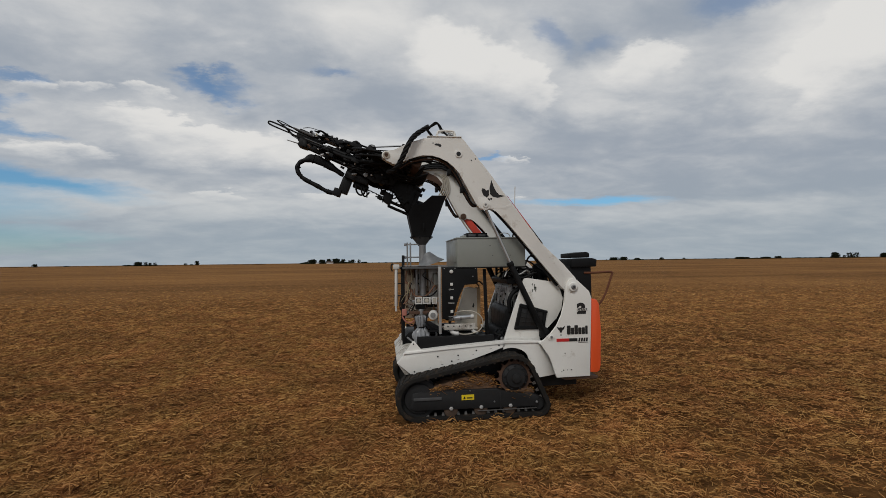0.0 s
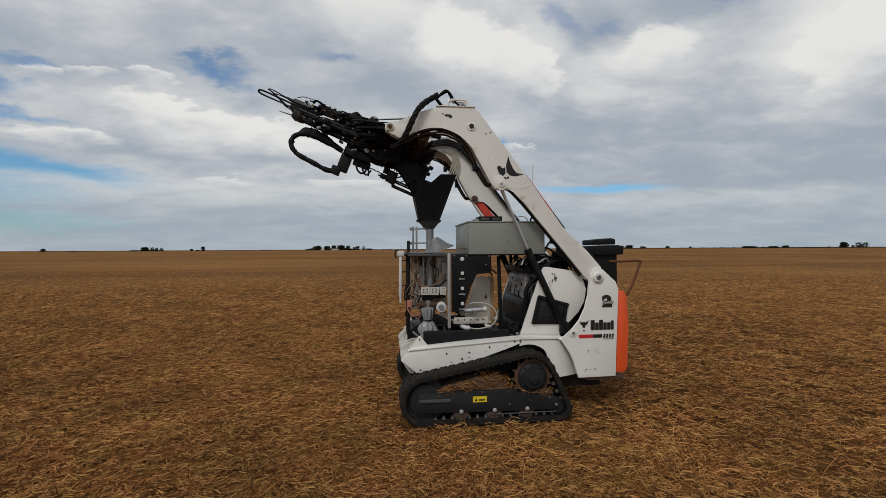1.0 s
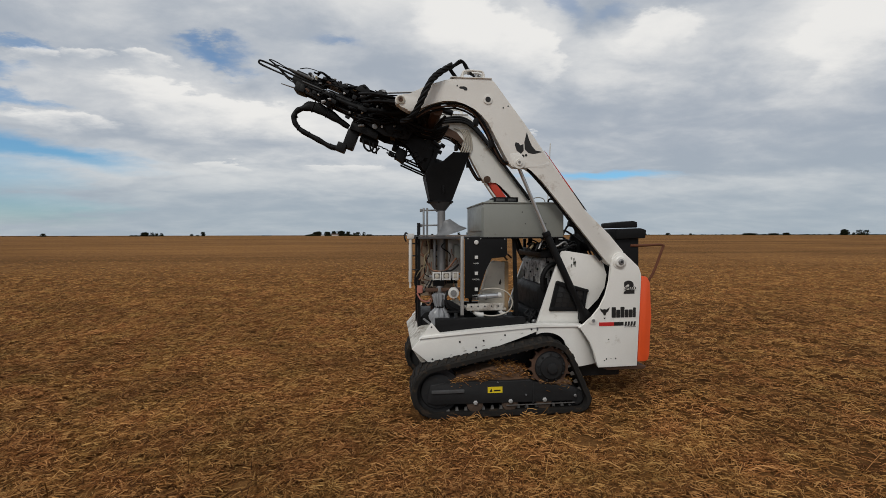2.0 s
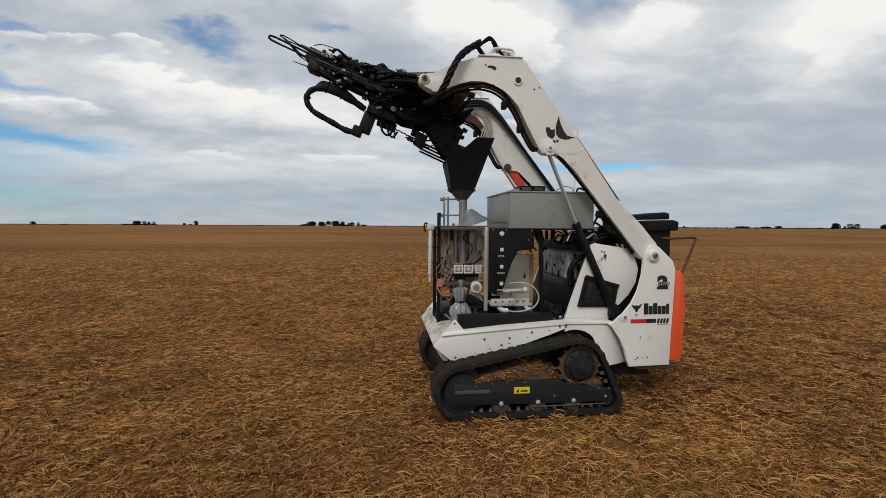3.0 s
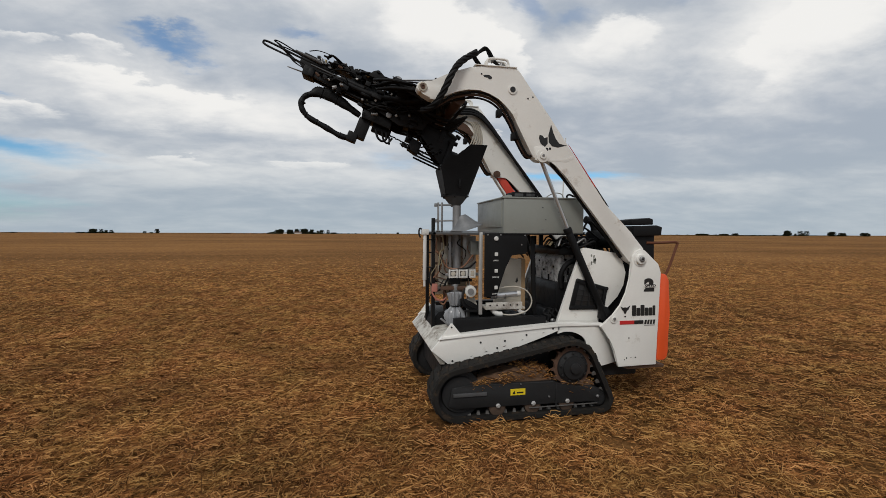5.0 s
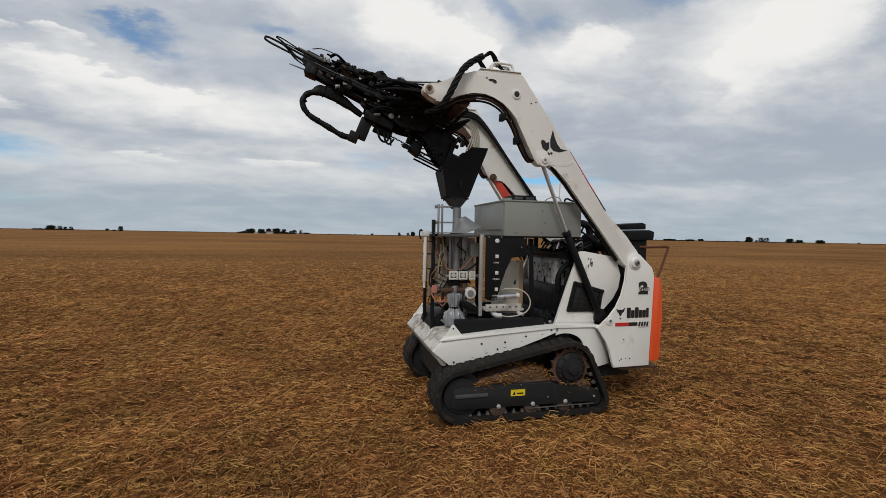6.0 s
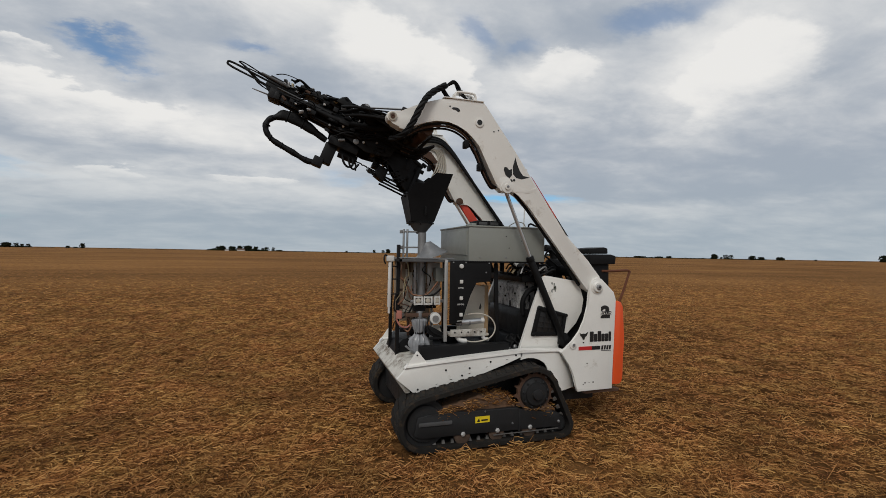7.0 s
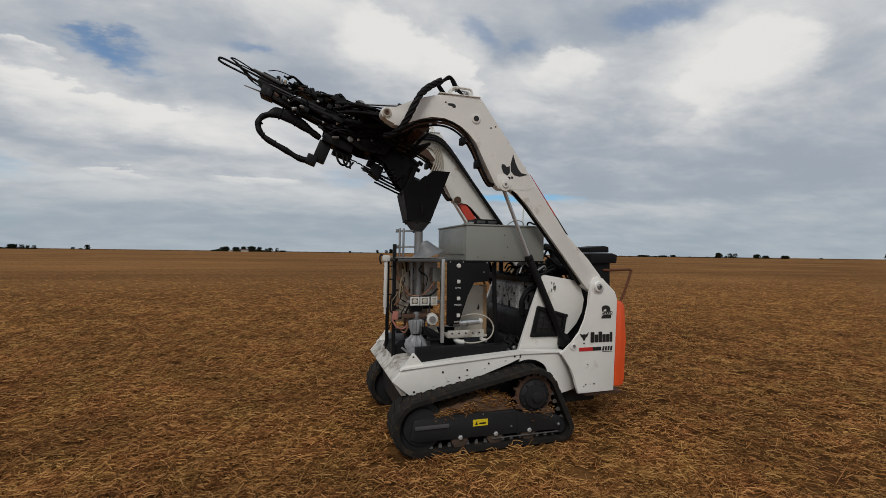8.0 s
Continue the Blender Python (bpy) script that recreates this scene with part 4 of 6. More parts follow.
# upper rear body with vent
BODY = [(0.630, 0.775), (0.76, 1.145), (0.872, 1.455), (0.885, 1.468), (0.918, 1.472), (1.215, 1.425), (1.290, 1.350), (1.325, 1.240), (1.305, 1.120), (1.245, 1.010), (1.15, 0.92), (1.06, 0.86), (1.05, 0.775)]
for y0, y1 in ((0.225, 0.265), (far(0.265), far(0.225))):
    part("rear_side_panel", prism(BODY, y0, y1, 0.008), WHITE, loader, "white rear side panel with worn paint")
VENT = [(0.815, 1.180), (0.832, 1.190), (1.125, 1.105), (1.135, 1.090), (1.103, 0.905), (1.088, 0.893), (0.757, 0.898), (0.748, 0.910)]
vent = part("vent", prism(VENT, 0.221, 0.229, 0.003), DECAL, loader, "black framed cooling vent with a square grille")
VENT_IN = ((0.755, 0.905), (1.097, 0.900), (1.128, 1.098), (0.822, 1.183))


def vent_at(u, v):
    (ax, az), (bx, bz), (cx, cz), (dx, dz) = VENT_IN
    return (ax * (1 - u) * (1 - v) + bx * u * (1 - v) + cx * u * v + dx * (1 - u) * v, az * (1 - u) * (1 - v) + bz * u * (1 - v) + cz * u * v + dz * (1 - u) * v)


def vent_strip(name, u0, u1, v0, v1, y0, y1, mat):
    part(name, prism([vent_at(u0, v0), vent_at(u1, v0), vent_at(u1, v1), vent_at(u0, v1)], y0, y1, 0.002), mat, vent)


for u0, u1, v0, v1 in ((0, 1, 0, 0.13), (0, 1, 0.87, 1), (0, 0.10, 0.13, 0.87), (0.90, 1, 0.13, 0.87)):
    vent_strip("vent_frame", u0, u1, v0, v1, 0.206, 0.222, MATTE)
for k in range(3):
    v = 0.315 + 0.185 * k
    vent_strip("louvre", 0.10, 0.90, v - 0.018, v + 0.018, 0.212, 0.222, TRACKFRAME)
for k in range(3):
    u = 0.30 + 0.20 * k
    vent_strip("vent_bar", u - 0.012, u + 0.012, 0.13, 0.87, 0.209, 0.219, TRACKFRAME)
for u, v in ((0.03, 0.05), (0.97, 0.05), (0.97, 0.95), (0.03, 0.95)):
    x, z = vent_at(u, v)
    part("vent_bolt", lathe([(0.018, 0), (0.018, 0.008), (0.008, 0.013)], (x, 0.210, z), (0, -1, 0), 12), MATTE, vent)
_r = random.Random(91)
for k in range(9):
    x, z, w = 0.965 + _r.uniform(0, 0.05), 1.31 + _r.uniform(0, 0.09), _r.uniform(0.004, 0.013)
    part("worn_patch", prism([(x + w * math.cos(a) * _r.uniform(0.5, 1.3), z + 1.6 * w * math.sin(a) * _r.uniform(0.5, 1.3)) for a in (0, 0.9, 1.8, 2.7, 3.6, 4.5, 5.4)], 0.2225, 0.2262), GREYBOX, loader, "grey worn-through paint")
part("engine_block", box(0.98, 1.56, 0.28, far(0.28), 0.66, 1.22, 0.03), BLACK, loader, "dark engine under the rear hood")
part("rear_hood", prism([(1.05, 1.20), (1.12, 1.36), (1.30, 1.38), (1.62, 1.24), (1.62, 1.18)], 0.27, far(0.27), 0.01), BLACK, loader)

# uprights that carry the arms
TOWER = [(1.185, 0.380), (1.172, 0.425), (1.150, 0.530), (1.108, 0.625), (1.055, 0.700), (0.992, 0.762), (1.060, 0.805), (1.130, 0.855), (1.205, 0.945), (1.262, 1.060), (1.296, 1.190), (1.302, 1.330), (1.312, 1.395), (1.345, 1.445), (1.395, 1.465), (1.440, 1.448), (1.578, 1.322), (1.605, 1.245), (1.585, 0.800), (1.572, 0.385)]
for y0, y1, s in ((0.098, 0.128, -1), (far(0.128), far(0.098), 1)):
    up = part("upright", prism(TOWER, y0, y1, 0.007), WHITE, loader, "white arm upright with black lettering")
    yo = y0 if s < 0 else y1
    part("pivot_boss", lathe([(0.066, 0), (0.066, 0.006), (0.050, 0.009), (0.050, 0.022), (0.043, 0.028)], (1.385, yo, 1.372), (0, s, 0), 32), WHITE, up)
    part("pivot_pin", lathe([(0.026, 0.026), (0.026, 0.038), (0.018, 0.044)], (1.385, yo, 1.372), (0, s, 0), 20), STEEL, up)
    part("pivot_socket", lathe([(0.010, 0.042), (0.010, 0.0455)], (1.385, yo, 1.372), (0, s, 0), 12), DECAL, up)
    part("cylinder_pin", lathe([(0.040, 0), (0.040, 0.008), (0.022, 0.010), (0.020, 0.016)], (1.128, yo, 0.828), (0, s, 0), 20), WHITE, up)
    part("cylinder_pin_head", lathe([(0.014, 0.014), (0.014, 0.020)], (1.128, yo, 0.828), (0, s, 0), 12), STEEL, up)
    for x, z, r in ((1.265, 0.46, 0.007), (1.31, 0.462, 0.004), (1.355, 0.462, 0.007), (1.245, 0.445, 0.005), (1.285, 0.645, 0.006)):
        part("bolt_hole", rod((x, yo - 0.003, z), (x, yo + 0.003, z), r, 10), DECAL, up)
    yi = sorted((yo - s * 0.03, yo - s * 0.22))
    part("upright_web", box(1.42, 1.585, yi[0], yi[1], 0.39, 1.25, 0.008), WHITE, up)
# marks on the near upright
YD0, YD1 = 0.0945, 0.0985
marks = [o for o in loader.children if o.name == "upright"][0]
TURN = Matrix.Rotation(radians(90), 4, "X")
lettering("2", 0.150, (1.483, YD1, 1.125), TURN @ Matrix.Diagonal((1.25, 1, 1, 1)), DECAL, "numeral", marks, 0.003, 0.0, 0.010)
part("numeral_band", box(1.425, 1.555, YD0 - 0.004, YD1 - 0.004, 1.108, 1.136), WHITE, marks)
lettering("SPEED", 0.036, (1.488, YD0 - 0.003, 1.122), TURN @ Matrix.Diagonal((1.15, 1, 1, 1)), DECAL, "speed_word", marks, 0.002, 0.2, 0.0015)
# maker's word as plain upright bars, model mark as a pale bar
x = 1.312
for w, h in ((0.041, 0.098), (0.037, 0.074), (0.039, 0.100), (0.035, 0.074), (0.037, 0.074), (0.027, 0.092)):
    part("maker_mark_bar", prism([(x + 0.005, 0.848), (x + w - 0.005, 0.848), (x + w, 0.853), (x + w, 0.843 + h), (x + w - 0.005, 0.848 + h), (x + 0.005, 0.848 + h), (x, 0.843 + h), (x, 0.853)], YD0, YD1), DECAL, marks)
    x += w + 0.0045
part("maker_emblem", prism([(1.196, 0.938), (1.222, 0.926), (1.240, 0.930), (1.262, 0.926), (1.292, 0.946), (1.276, 0.908), (1.258, 0.896), (1.250, 0.872), (1.234, 0.872), (1.224, 0.896), (1.208, 0.908)], YD0, YD1), DECAL, marks)
part("maker_emblem_chin", prism([(1.232, 0.850), (1.252, 0.850), (1.246, 0.838), (1.238, 0.838)], YD0, YD1), DECAL, marks)
part("stripe_red", box(1.190, 1.335, YD0, YD1, 0.772, 0.806), DECAL_RED, marks)
part("stripe_black", box(1.335, 1.430, YD0, YD1, 0.772, 0.806), DECAL, marks)
for k in range(4):
    x = 1.440 + 0.029 * k
    part("model_mark_bar", prism([(x, 0.768), (x + 0.019, 0.768), (x + 0.026, 0.808), (x + 0.007, 0.808)], YD0, YD1), DECAL, marks)
part("model_mark_line", box(1.438, 1.552, YD0, YD1, 0.756, 0.760), DECAL, marks)

# tailgate
TAIL = [(1.600, 1.205), (1.640, 1.236), (1.672, 1.222), (1.700, 1.170), (1.712, 0.85), (1.704, 0.50), (1.690, 0.435), (1.655, 0.418), (1.580, 0.420), (1.598, 0.80)]
for y0, y1 in ((0.105, 0.30), (far(0.30), far(0.105))):
    part("tail_cover", prism(TAIL, y0, y1, 0.018), ORANGE, loader, "orange moulded tail cover")
part("tailgate", prism([(1.60, 1.20), (1.68, 1.19), (1.692, 0.85), (1.68, 0.45), (1.58, 0.43)], 0.30, far(0.30), 0.01), BLACK, loader)
part("rear_bumper", prism([(1.20, 0.385), (1.60, 0.385), (1.68, 0.372), (1.66, 0.345), (1.55, 0.350), (1.30, 0.345)], 0.12, far(0.12), 0.006), RUST, loader)
part("tow_hook", prism([(1.70, 0.66), (1.735, 0.63), (1.775, 0.555), (1.76, 0.535), (1.70, 0.555)], 0.33, 0.37, 0.005), BLACK, loader)
part("rear_guard", tube([(1.66, 0.40, 1.515), (1.80, 0.40, 1.515), (1.985, 0.42, 1.522), (2.022, 0.42, 1.510), (2.015, 0.42, 1.478), (1.88, 0.41, 1.18), (1.68, 0.40, 1.05)], 0.013, 10, 6), GUARDPAINT, loader, "bent rusty tube guard")

# exhaust stack box at the rear and intake elbow
stack = part("exhaust_housing", prism([(1.45, 1.20), (1.755, 1.15), (1.750, 1.60), (1.45, 1.60)], 0.40, 0.72, 0.015), MATTE, loader, "black exhaust housing")
part("exhaust_hood", prism([(1.49, 1.580), (1.798, 1.588), (1.808, 1.672), (1.75, 1.690), (1.49, 1.680)], 0.36, 0.76, 0.014), MATTE, stack)
part("exhaust_lid", prism([(1.50, 1.690), (1.735, 1.695), (1.732, 1.752), (1.69, 1.764), (1.50, 1.744)], 0.40, 0.72, 0.012), MATTE, stack)
part("exhaust_nub", rod((1.79, 0.5, 1.66), (1.845, 0.5, 1.655), 0.020, 10, 0.005), MATTE, stack)
air = part("air_cleaner", lathe([(0.05, 0), (0.085, 0.01), (0.085, 0.20), (0.07, 0.225), (0.04, 0.235)], (1.16, 0.52, 1.40), (0, 0, 1), 24), MATTE, loader, "black air cleaner with elbow")
part("air_elbow", tube([(1.16, 0.52, 1.62), (1.155, 0.52, 1.68), (1.12, 0.52, 1.73), (1.06, 0.52, 1.745)], 0.036, 12, 6), MATTE, air)

# ------------------------------------------------------------ lift arms
BEFORE_ARMS = set(bpy.data.objects)
ARM = [(-0.686, 2.805), (-0.678, 2.846), (-0.648, 2.864), (-0.605, 2.858), (-0.560, 2.872), (-0.376, 2.962), (-0.23, 3.010), (-0.093, 3.028), (0.182, 3.034), (0.215, 2.995), (0.323, 2.852), (0.502, 2.620),
       (0.675, 2.378), (1.078, 1.839), (1.308, 1.619), (1.440, 1.470), (1.460, 1.40), (1.430, 1.330), (1.360, 1.310), (1.290, 1.350), (1.262, 1.385), (0.665, 2.100), (0.560, 2.215), (0.511, 2.247), (0.470, 2.250), (0.432, 2.235), (0.385, 2.240), (0.345, 2.272),
       (0.320, 2.316), (0.242, 2.462), (0.150, 2.636), (0.098, 2.708), (0.030, 2.764), (-0.055, 2.806), (-0.140, 2.830), (-0.25, 2.830), (-0.35, 2.803), (-0.44, 2.756), (-0.520, 2.712), (-0.575, 2.722), (-0.630, 2.768), (-0.670, 2.780)]
for y0, y1, s in ((0.132, 0.232, -1), (far(0.232), far(0.132), 1)):
    near = s < 0
    arm = part("lift_arm", prism(ARM, y0, y1, 0.010), WORN, loader, "white curved lift arm with scuffed paint")
    yo = y0 if near else y1
    yi = y1 if near else y0
    part("hinge_boss", lathe([(0.037, 0), (0.037, 0.010), (0.028, 0.012), (0.026, 0.006)], (-0.635, yo, 2.817), (0, s, 0), 28), CREAM, arm)
    part("hinge_pin", lathe([(0.020, 0.0), (0.020, 0.012), (0.010, 0.013), (0.009, 0.008)], (-0.635, yo, 2.817), (0, s, 0), 16), RUST, arm)
    part("eyelet_ring", lathe([(0.040, 0.0), (0.040, 0.008), (0.026, 0.010)], (0.148, yo, 2.842), (0, s, 0), 24), WHITE, arm)
    part("eyelet_hole", lathe([(0.025, 0.004), (0.025, 0.0115)], (0.148, yo, 2.842), (0, s, 0), 16), DECAL, arm)
    part("slot", prism([(-0.115, 2.945), (-0.100, 2.953), (-0.065, 2.953), (-0.045, 2.945), (-0.037, 2.930), (-0.045, 2.918), (-0.063, 2.918), (-0.075, 2.930), (-0.105, 2.934)], *sorted((yo - 0.002, yo + 0.002))), DECAL, arm)
    for x, z in ((0.29, 2.775), (0.335, 2.79), (-0.13, 2.958)):
        part("bolt_hole", rod((x, yo - 0.003, z), (x, yo + 0.003, z), 0.007, 8), DECAL, arm)
    yl = sorted((yo + s * 0.003, yo - s * 0.001))
    part("cylinder_lug", lathe([(0.058, 0), (0.058, 0.010), (0.030, 0.012), (0.028, 0.022)], (0.432, yo, 2.285), (0, s, 0), 28), WHITE, arm)
    part("lug_bolt", lathe([(0.012, 0.02), (0.012, 0.026)], (0.432, yo, 2.285), (0, s, 0), 8), STEEL, arm)
    part("flat_plate", prism([(0.36, 2.25), (0.35, 2.36), (0.44, 2.375), (0.50, 2.30), (0.65, 2.262), (0.72, 2.30), (0.73, 2.27), (0.66, 2.235), (0.49, 2.246), (0.42, 2.23)], yl[0], yl[1], 0.001), WHITE, arm)
    if near:
        part("emblem", prism([(0.395, 2.440), (0.412, 2.392), (0.450, 2.362), (0.478, 2.392), (0.476, 2.452), (0.446, 2.440), (0.428, 2.462), (0.402, 2.466)], yo - 0.003, yo + 0.001), DECAL, arm)
        part("emblem_tip", prism([(0.508, 2.560), (0.484, 2.470), (0.488, 2.405), (0.520, 2.372), (0.575, 2.362), (0.660, 2.384), (0.590, 2.396), (0.556, 2.436), (0.530, 2.490)], yo - 0.003, yo + 0.001), DECAL, arm)
        for x, z, r in ((0.375, 2.350, 0.010), (0.432, 2.340, 0.010), (0.470, 2.342, 0.016), (0.500, 2.350, 0.012), (0.455, 2.322, 0.008)):
            part("emblem_spot", lathe([(r, -0.001), (r, 0.003)], (x, yo, z), (0, s, 0), 8), DECAL, arm)
    # warning stripe along the arm's upper edge
    ys = sorted((yo + s * 0.004, yo - s * 0.002))
    part("arm_stripe_red", prism([(0.672, 2.395), (0.698, 2.365), (0.960, 2.010), (0.935, 2.028)], ys[0], ys[1]), RED, arm)
    part("arm_stripe_black", prism([(0.925, 2.047), (0.960, 2.010), (1.080, 1.848), (1.050, 1.870)], ys[0], ys[1]), DECAL, arm)
    # lip plate on the top
    part("top_plate", box(-0.19, 0.186, min(yo, yi) - 0.010, max(yo, yi) + 0.010, 3.028, 3.036, 0.002), WHITE, arm)
    # grab loops for the hoses
    for dy in (0.02, 0.08):
        y = min(yo, yi) + dy
        part("hose_loop", tube([(-0.078, y, 3.030), (-0.075, y, 3.075), (-0.045, y, 3.100), (0.085, y, 3.100), (0.112, y, 3.078), (0.118, y, 3.030)], 0.011, 8, 6), WHITE, arm)
    # hydraulic lift cylinder
    yc = (y0 + y1) / 2 + 0.008 * s * -1
    cyl = part("lift_cylinder", rod((0.708, yc, 1.640), (1.090, yc, 0.835), 0.033, 20, 0.006), BLACK, loader, "black hydraulic lift cylinder with chrome rod")
    part("cylinder_rod", rod((0.432, yc, 2.285), (0.716, yc, 1.625), 0.0165, 16), CHROME, cyl)
    part("cylinder_gland", rod((0.702, yc, 1.652), (0.722, yc, 1.607), 0.038, 20, 0.006), BLACK, cyl)
    part("cylinder_foot", prism([(1.035, 0.90), (1.10, 0.93), (1.16, 0.85), (1.15, 0.79), (1.09, 0.78), (1.03, 0.82)], yc - 0.03, yc + 0.03, 0.01), BLACK, cyl)
    # hoses clipped under the arm
    for k, off in enumerate((0.006, 0.024, 0.040)):
        y = y0 + 0.028 + 0.022 * k
        pts = [(-0.50, y, 2.69 - off * 0.3), (-0.35, y, 2.785 - off), (-0.14, y, 2.815 - off), (0.02, y, 2.755 - off), (0.135, y, 2.615 - off), (0.215, y, 2.445 - off), (0.29, y, 2.31 - off * 0.6), (0.34, y, 2.285 - off * 0.2), (0.40, (y0 + y1) / 2, 2.29)]
        part("arm_hose", tube(pts, 0.0095, 8, 7), (HOSE, RUST, HOSE)[k], arm)
    ym = (y0 + y1) / 2
    part("return_line", tube([(0.53, ym, 2.235), (0.70, ym, 2.050), (1.00, ym, 1.685), (1.24, ym, 1.385)], 0.016, 8, 5), HOSE, arm)
    for x, z in ((0.05, 2.655), (0.19, 2.46)):
        part("hose_clip", box(x - 0.02, x + 0.02, min(yo, yi) + 0.03, max(yo, yi) + 0.01, z - 0.035, z + 0.03, 0.008), HOSE, arm)

# cross tubes between the arms
part("front_cross_tube", rod((-0.30, 0.22, 2.765), (-0.30, far(0.22), 2.765), 0.052, 24), RUST, loader, "brown rusty cross tube between the arms")
part("cross_plate", prism([(-0.52, 2.62), (-0.40, 2.735), (-0.20, 2.745), (-0.14, 2.70), (-0.28, 2.635), (-0.40, 2.60)], far(0.30), far(0.225), 0.006), CREAM, loader)
part("rust_shield", prism([(-0.56, 2.76), (-0.44, 2.82), (-0.25, 2.89), (-0.08, 2.88), (0.05, 2.82), (0.13, 2.72), (0.10, 2.69), (0.0, 2.755), (-0.13, 2.80), (-0.27, 2.795), (-0.42, 2.74), (-0.52, 2.70)], far(0.242), far(0.233), 0.003), RUST, loader, "rust-brown stained inner side of the arm")
part("rear_cross_tube", rod((1.20, 0.22, 1.52), (1.20, far(0.22), 1.52), 0.055, 20), BLACK, loader)
# hard lines on the far arm
for k in range(5):
    y = far(0.245)
    o = 0.022 * k
    part("hydraulic_line", tube([(0.02 + o, y, 2.865 - o * 0.2), (0.10 + o, y, 2.83), (0.135 + o, y, 2.74 - o), (0.10 + o * 0.8, y, 2.62 - o), (0.06 + o * 0.6, y, 2.54 - o * 0.6)], 0.0075, 6, 6), CREAM, loader)
for k in range(3):
    y = far(0.25 + 0.02 * k)
    part("arm_hose", tube([(-0.45, y, 2.80), (-0.22, y, 2.93 - 0.02 * k), (0.0, y, 2.99 - 0.03 * k), (0.15, y, 2.975 - 0.03 * k), (0.28, y, 2.875 - 0.03 * k), (0.47, y, 2.63 - 0.02 * k), (0.65, y, 2.385 - 0.01 * k), (1.04, y, 1.865)], 0.016, 8, 7), HOSE, loader)
# red lift-arm stop clipped to the far arm
stop = part("arm_stop", prism([(0.395, 2.262), (0.475, 2.285), (0.690, 2.010), (0.590, 1.965)], far(0.215), far(0.150), 0.008), RED, loader, "red folded lift-arm stop")
part("arm_stop_edge", prism([(0.375, 2.235), (0.388, 2.245), (0.575, 1.972), (0.560, 1.960)], far(0.228), far(0.150), 0.003), WHITE, stop)
part("arm_stop_pin", lathe([(0.040, 0.0), (0.040, 0.02), (0.022, 0.024)], (0.40, far(0.235), 2.275), (0, -1, 0), 16), RUST, stop)

# hoses over the arm's top, and the thick wrapped bundle to the tool
for k in range(3):
    y = 0.16 + 0.025 * k
    part("top_hose", tube([(-0.30, 0.115, 3.03), (-0.215, y, 3.112 + 0.006 * k), (-0.155, y, 3.150), (-0.095 + 0.01 * k, y, 3.195), (-0.050, y, 3.165), (-0.015, y, 3.105), (0.03 + 0.03 * k, y, 3.050)], 0.0085, 8, 8), HOSE, loader)
    part("top_hose", tube([(-0.19, y, 3.125), (-0.165, y, 3.09), (-0.130, y, 3.045)], 0.0085, 8, 5), HOSE, loader)
    part("hose_fitting", rod((-0.022, y, 3.118), (-0.008, y, 3.090), 0.014, 8), STEEL, loader)
    part("hose_fitting", rod((0.045 + 0.02 * k, y, 3.035), (0.060 + 0.02 * k, y, 3.068), 0.017, 8), STEEL, loader)
part("hose_sleeve", twisted([(-0.17, 0.13, 3.135), (-0.25, 0.115, 3.085), (-0.33, 0.095, 3.020), (-0.385, 0.075, 2.95), (-0.44, 0.075, 2.84), (-0.49, 0.095, 2.74), (-0.545, 0.15, 2.67), (-0.62, 0.28, 2.66)], 0.0165, 0.0150, 4, 3.0), HOSE, loader, "thick black spiral-wrapped hose sleeve")

# the arms lean a little outwards over their pivots
for ob in bpy.data.objects:
    if ob not in BEFORE_ARMS and ob.type == "MESH":
        for v in ob.data.vertices:
            if v.co.z > 1.4:
                k = 0.065 * (v.co.z - 1.4)
                s = 1 - k / 3.73
                v.co = (-1.1 + (v.co.x + 1.1) * s, v.co.y - k, 1.63 + (v.co.z - 1.63) * s)

# ------------------------------------------------------------ open cab bay
part("cab_wall", box(0.93, 0.96, 0.27, far(0.27), 0.70, 1.46, 0.006), BLACK, loader, "dark rear wall of the open cab bay")
part("pump_cover", prism([(0.765, 1.06), (0.755, 1.36), (0.79, 1.40), (0.92, 1.40), (0.92, 1.06)], 0.47, 1.12, 0.012), GREASY, loader, "greasy pale pump cover with flaking paint")
part("battery_box", prism([(0.70, 0.86), (0.695, 1.08), (0.725, 1.135), (0.92, 1.125), (0.92, 0.86)], 0.40, 1.13, 0.03), BLACK, loader, "black rounded battery box")
part("cross_hood", prism([(0.72, 1.40), (0.71, 1.455), (0.75, 1.485), (0.92, 1.47), (0.92, 1.40)], 0.36, 1.13, 0.015), BLACK, loader)
part("bay_floor_block", box(0.66, 0.92, 0.42, far(0.40), 0.70, 0.86, 0.02), BLACK, loader)
part("bay_liner", prism([(0.74, 0.71), (0.83, 1.10), (0.92, 1.44), (0.96, 1.44), (0.96, 0.71)], far(0.290), far(0.268), 0.003), BLACK, loader, "dark inner lining of the bay")
part("bay_post", prism([(0.470, 0.70), (0.510, 0.70), (0.480, 1.58), (0.445, 1.58)], 0.40, 0.43, 0.005), BLACK, loader)
part("bay_post", prism([(0.775, 0.70), (0.805, 0.70), (0.805, 1.58), (0.775, 1.58)], 1.13, 1.16, 0.005), BLACK, loader)
part("bay_brace", rod((0.690, 1.10, 1.585), (0.790, 1.10, 1.34), 0.020, 10), BLACK, loader)
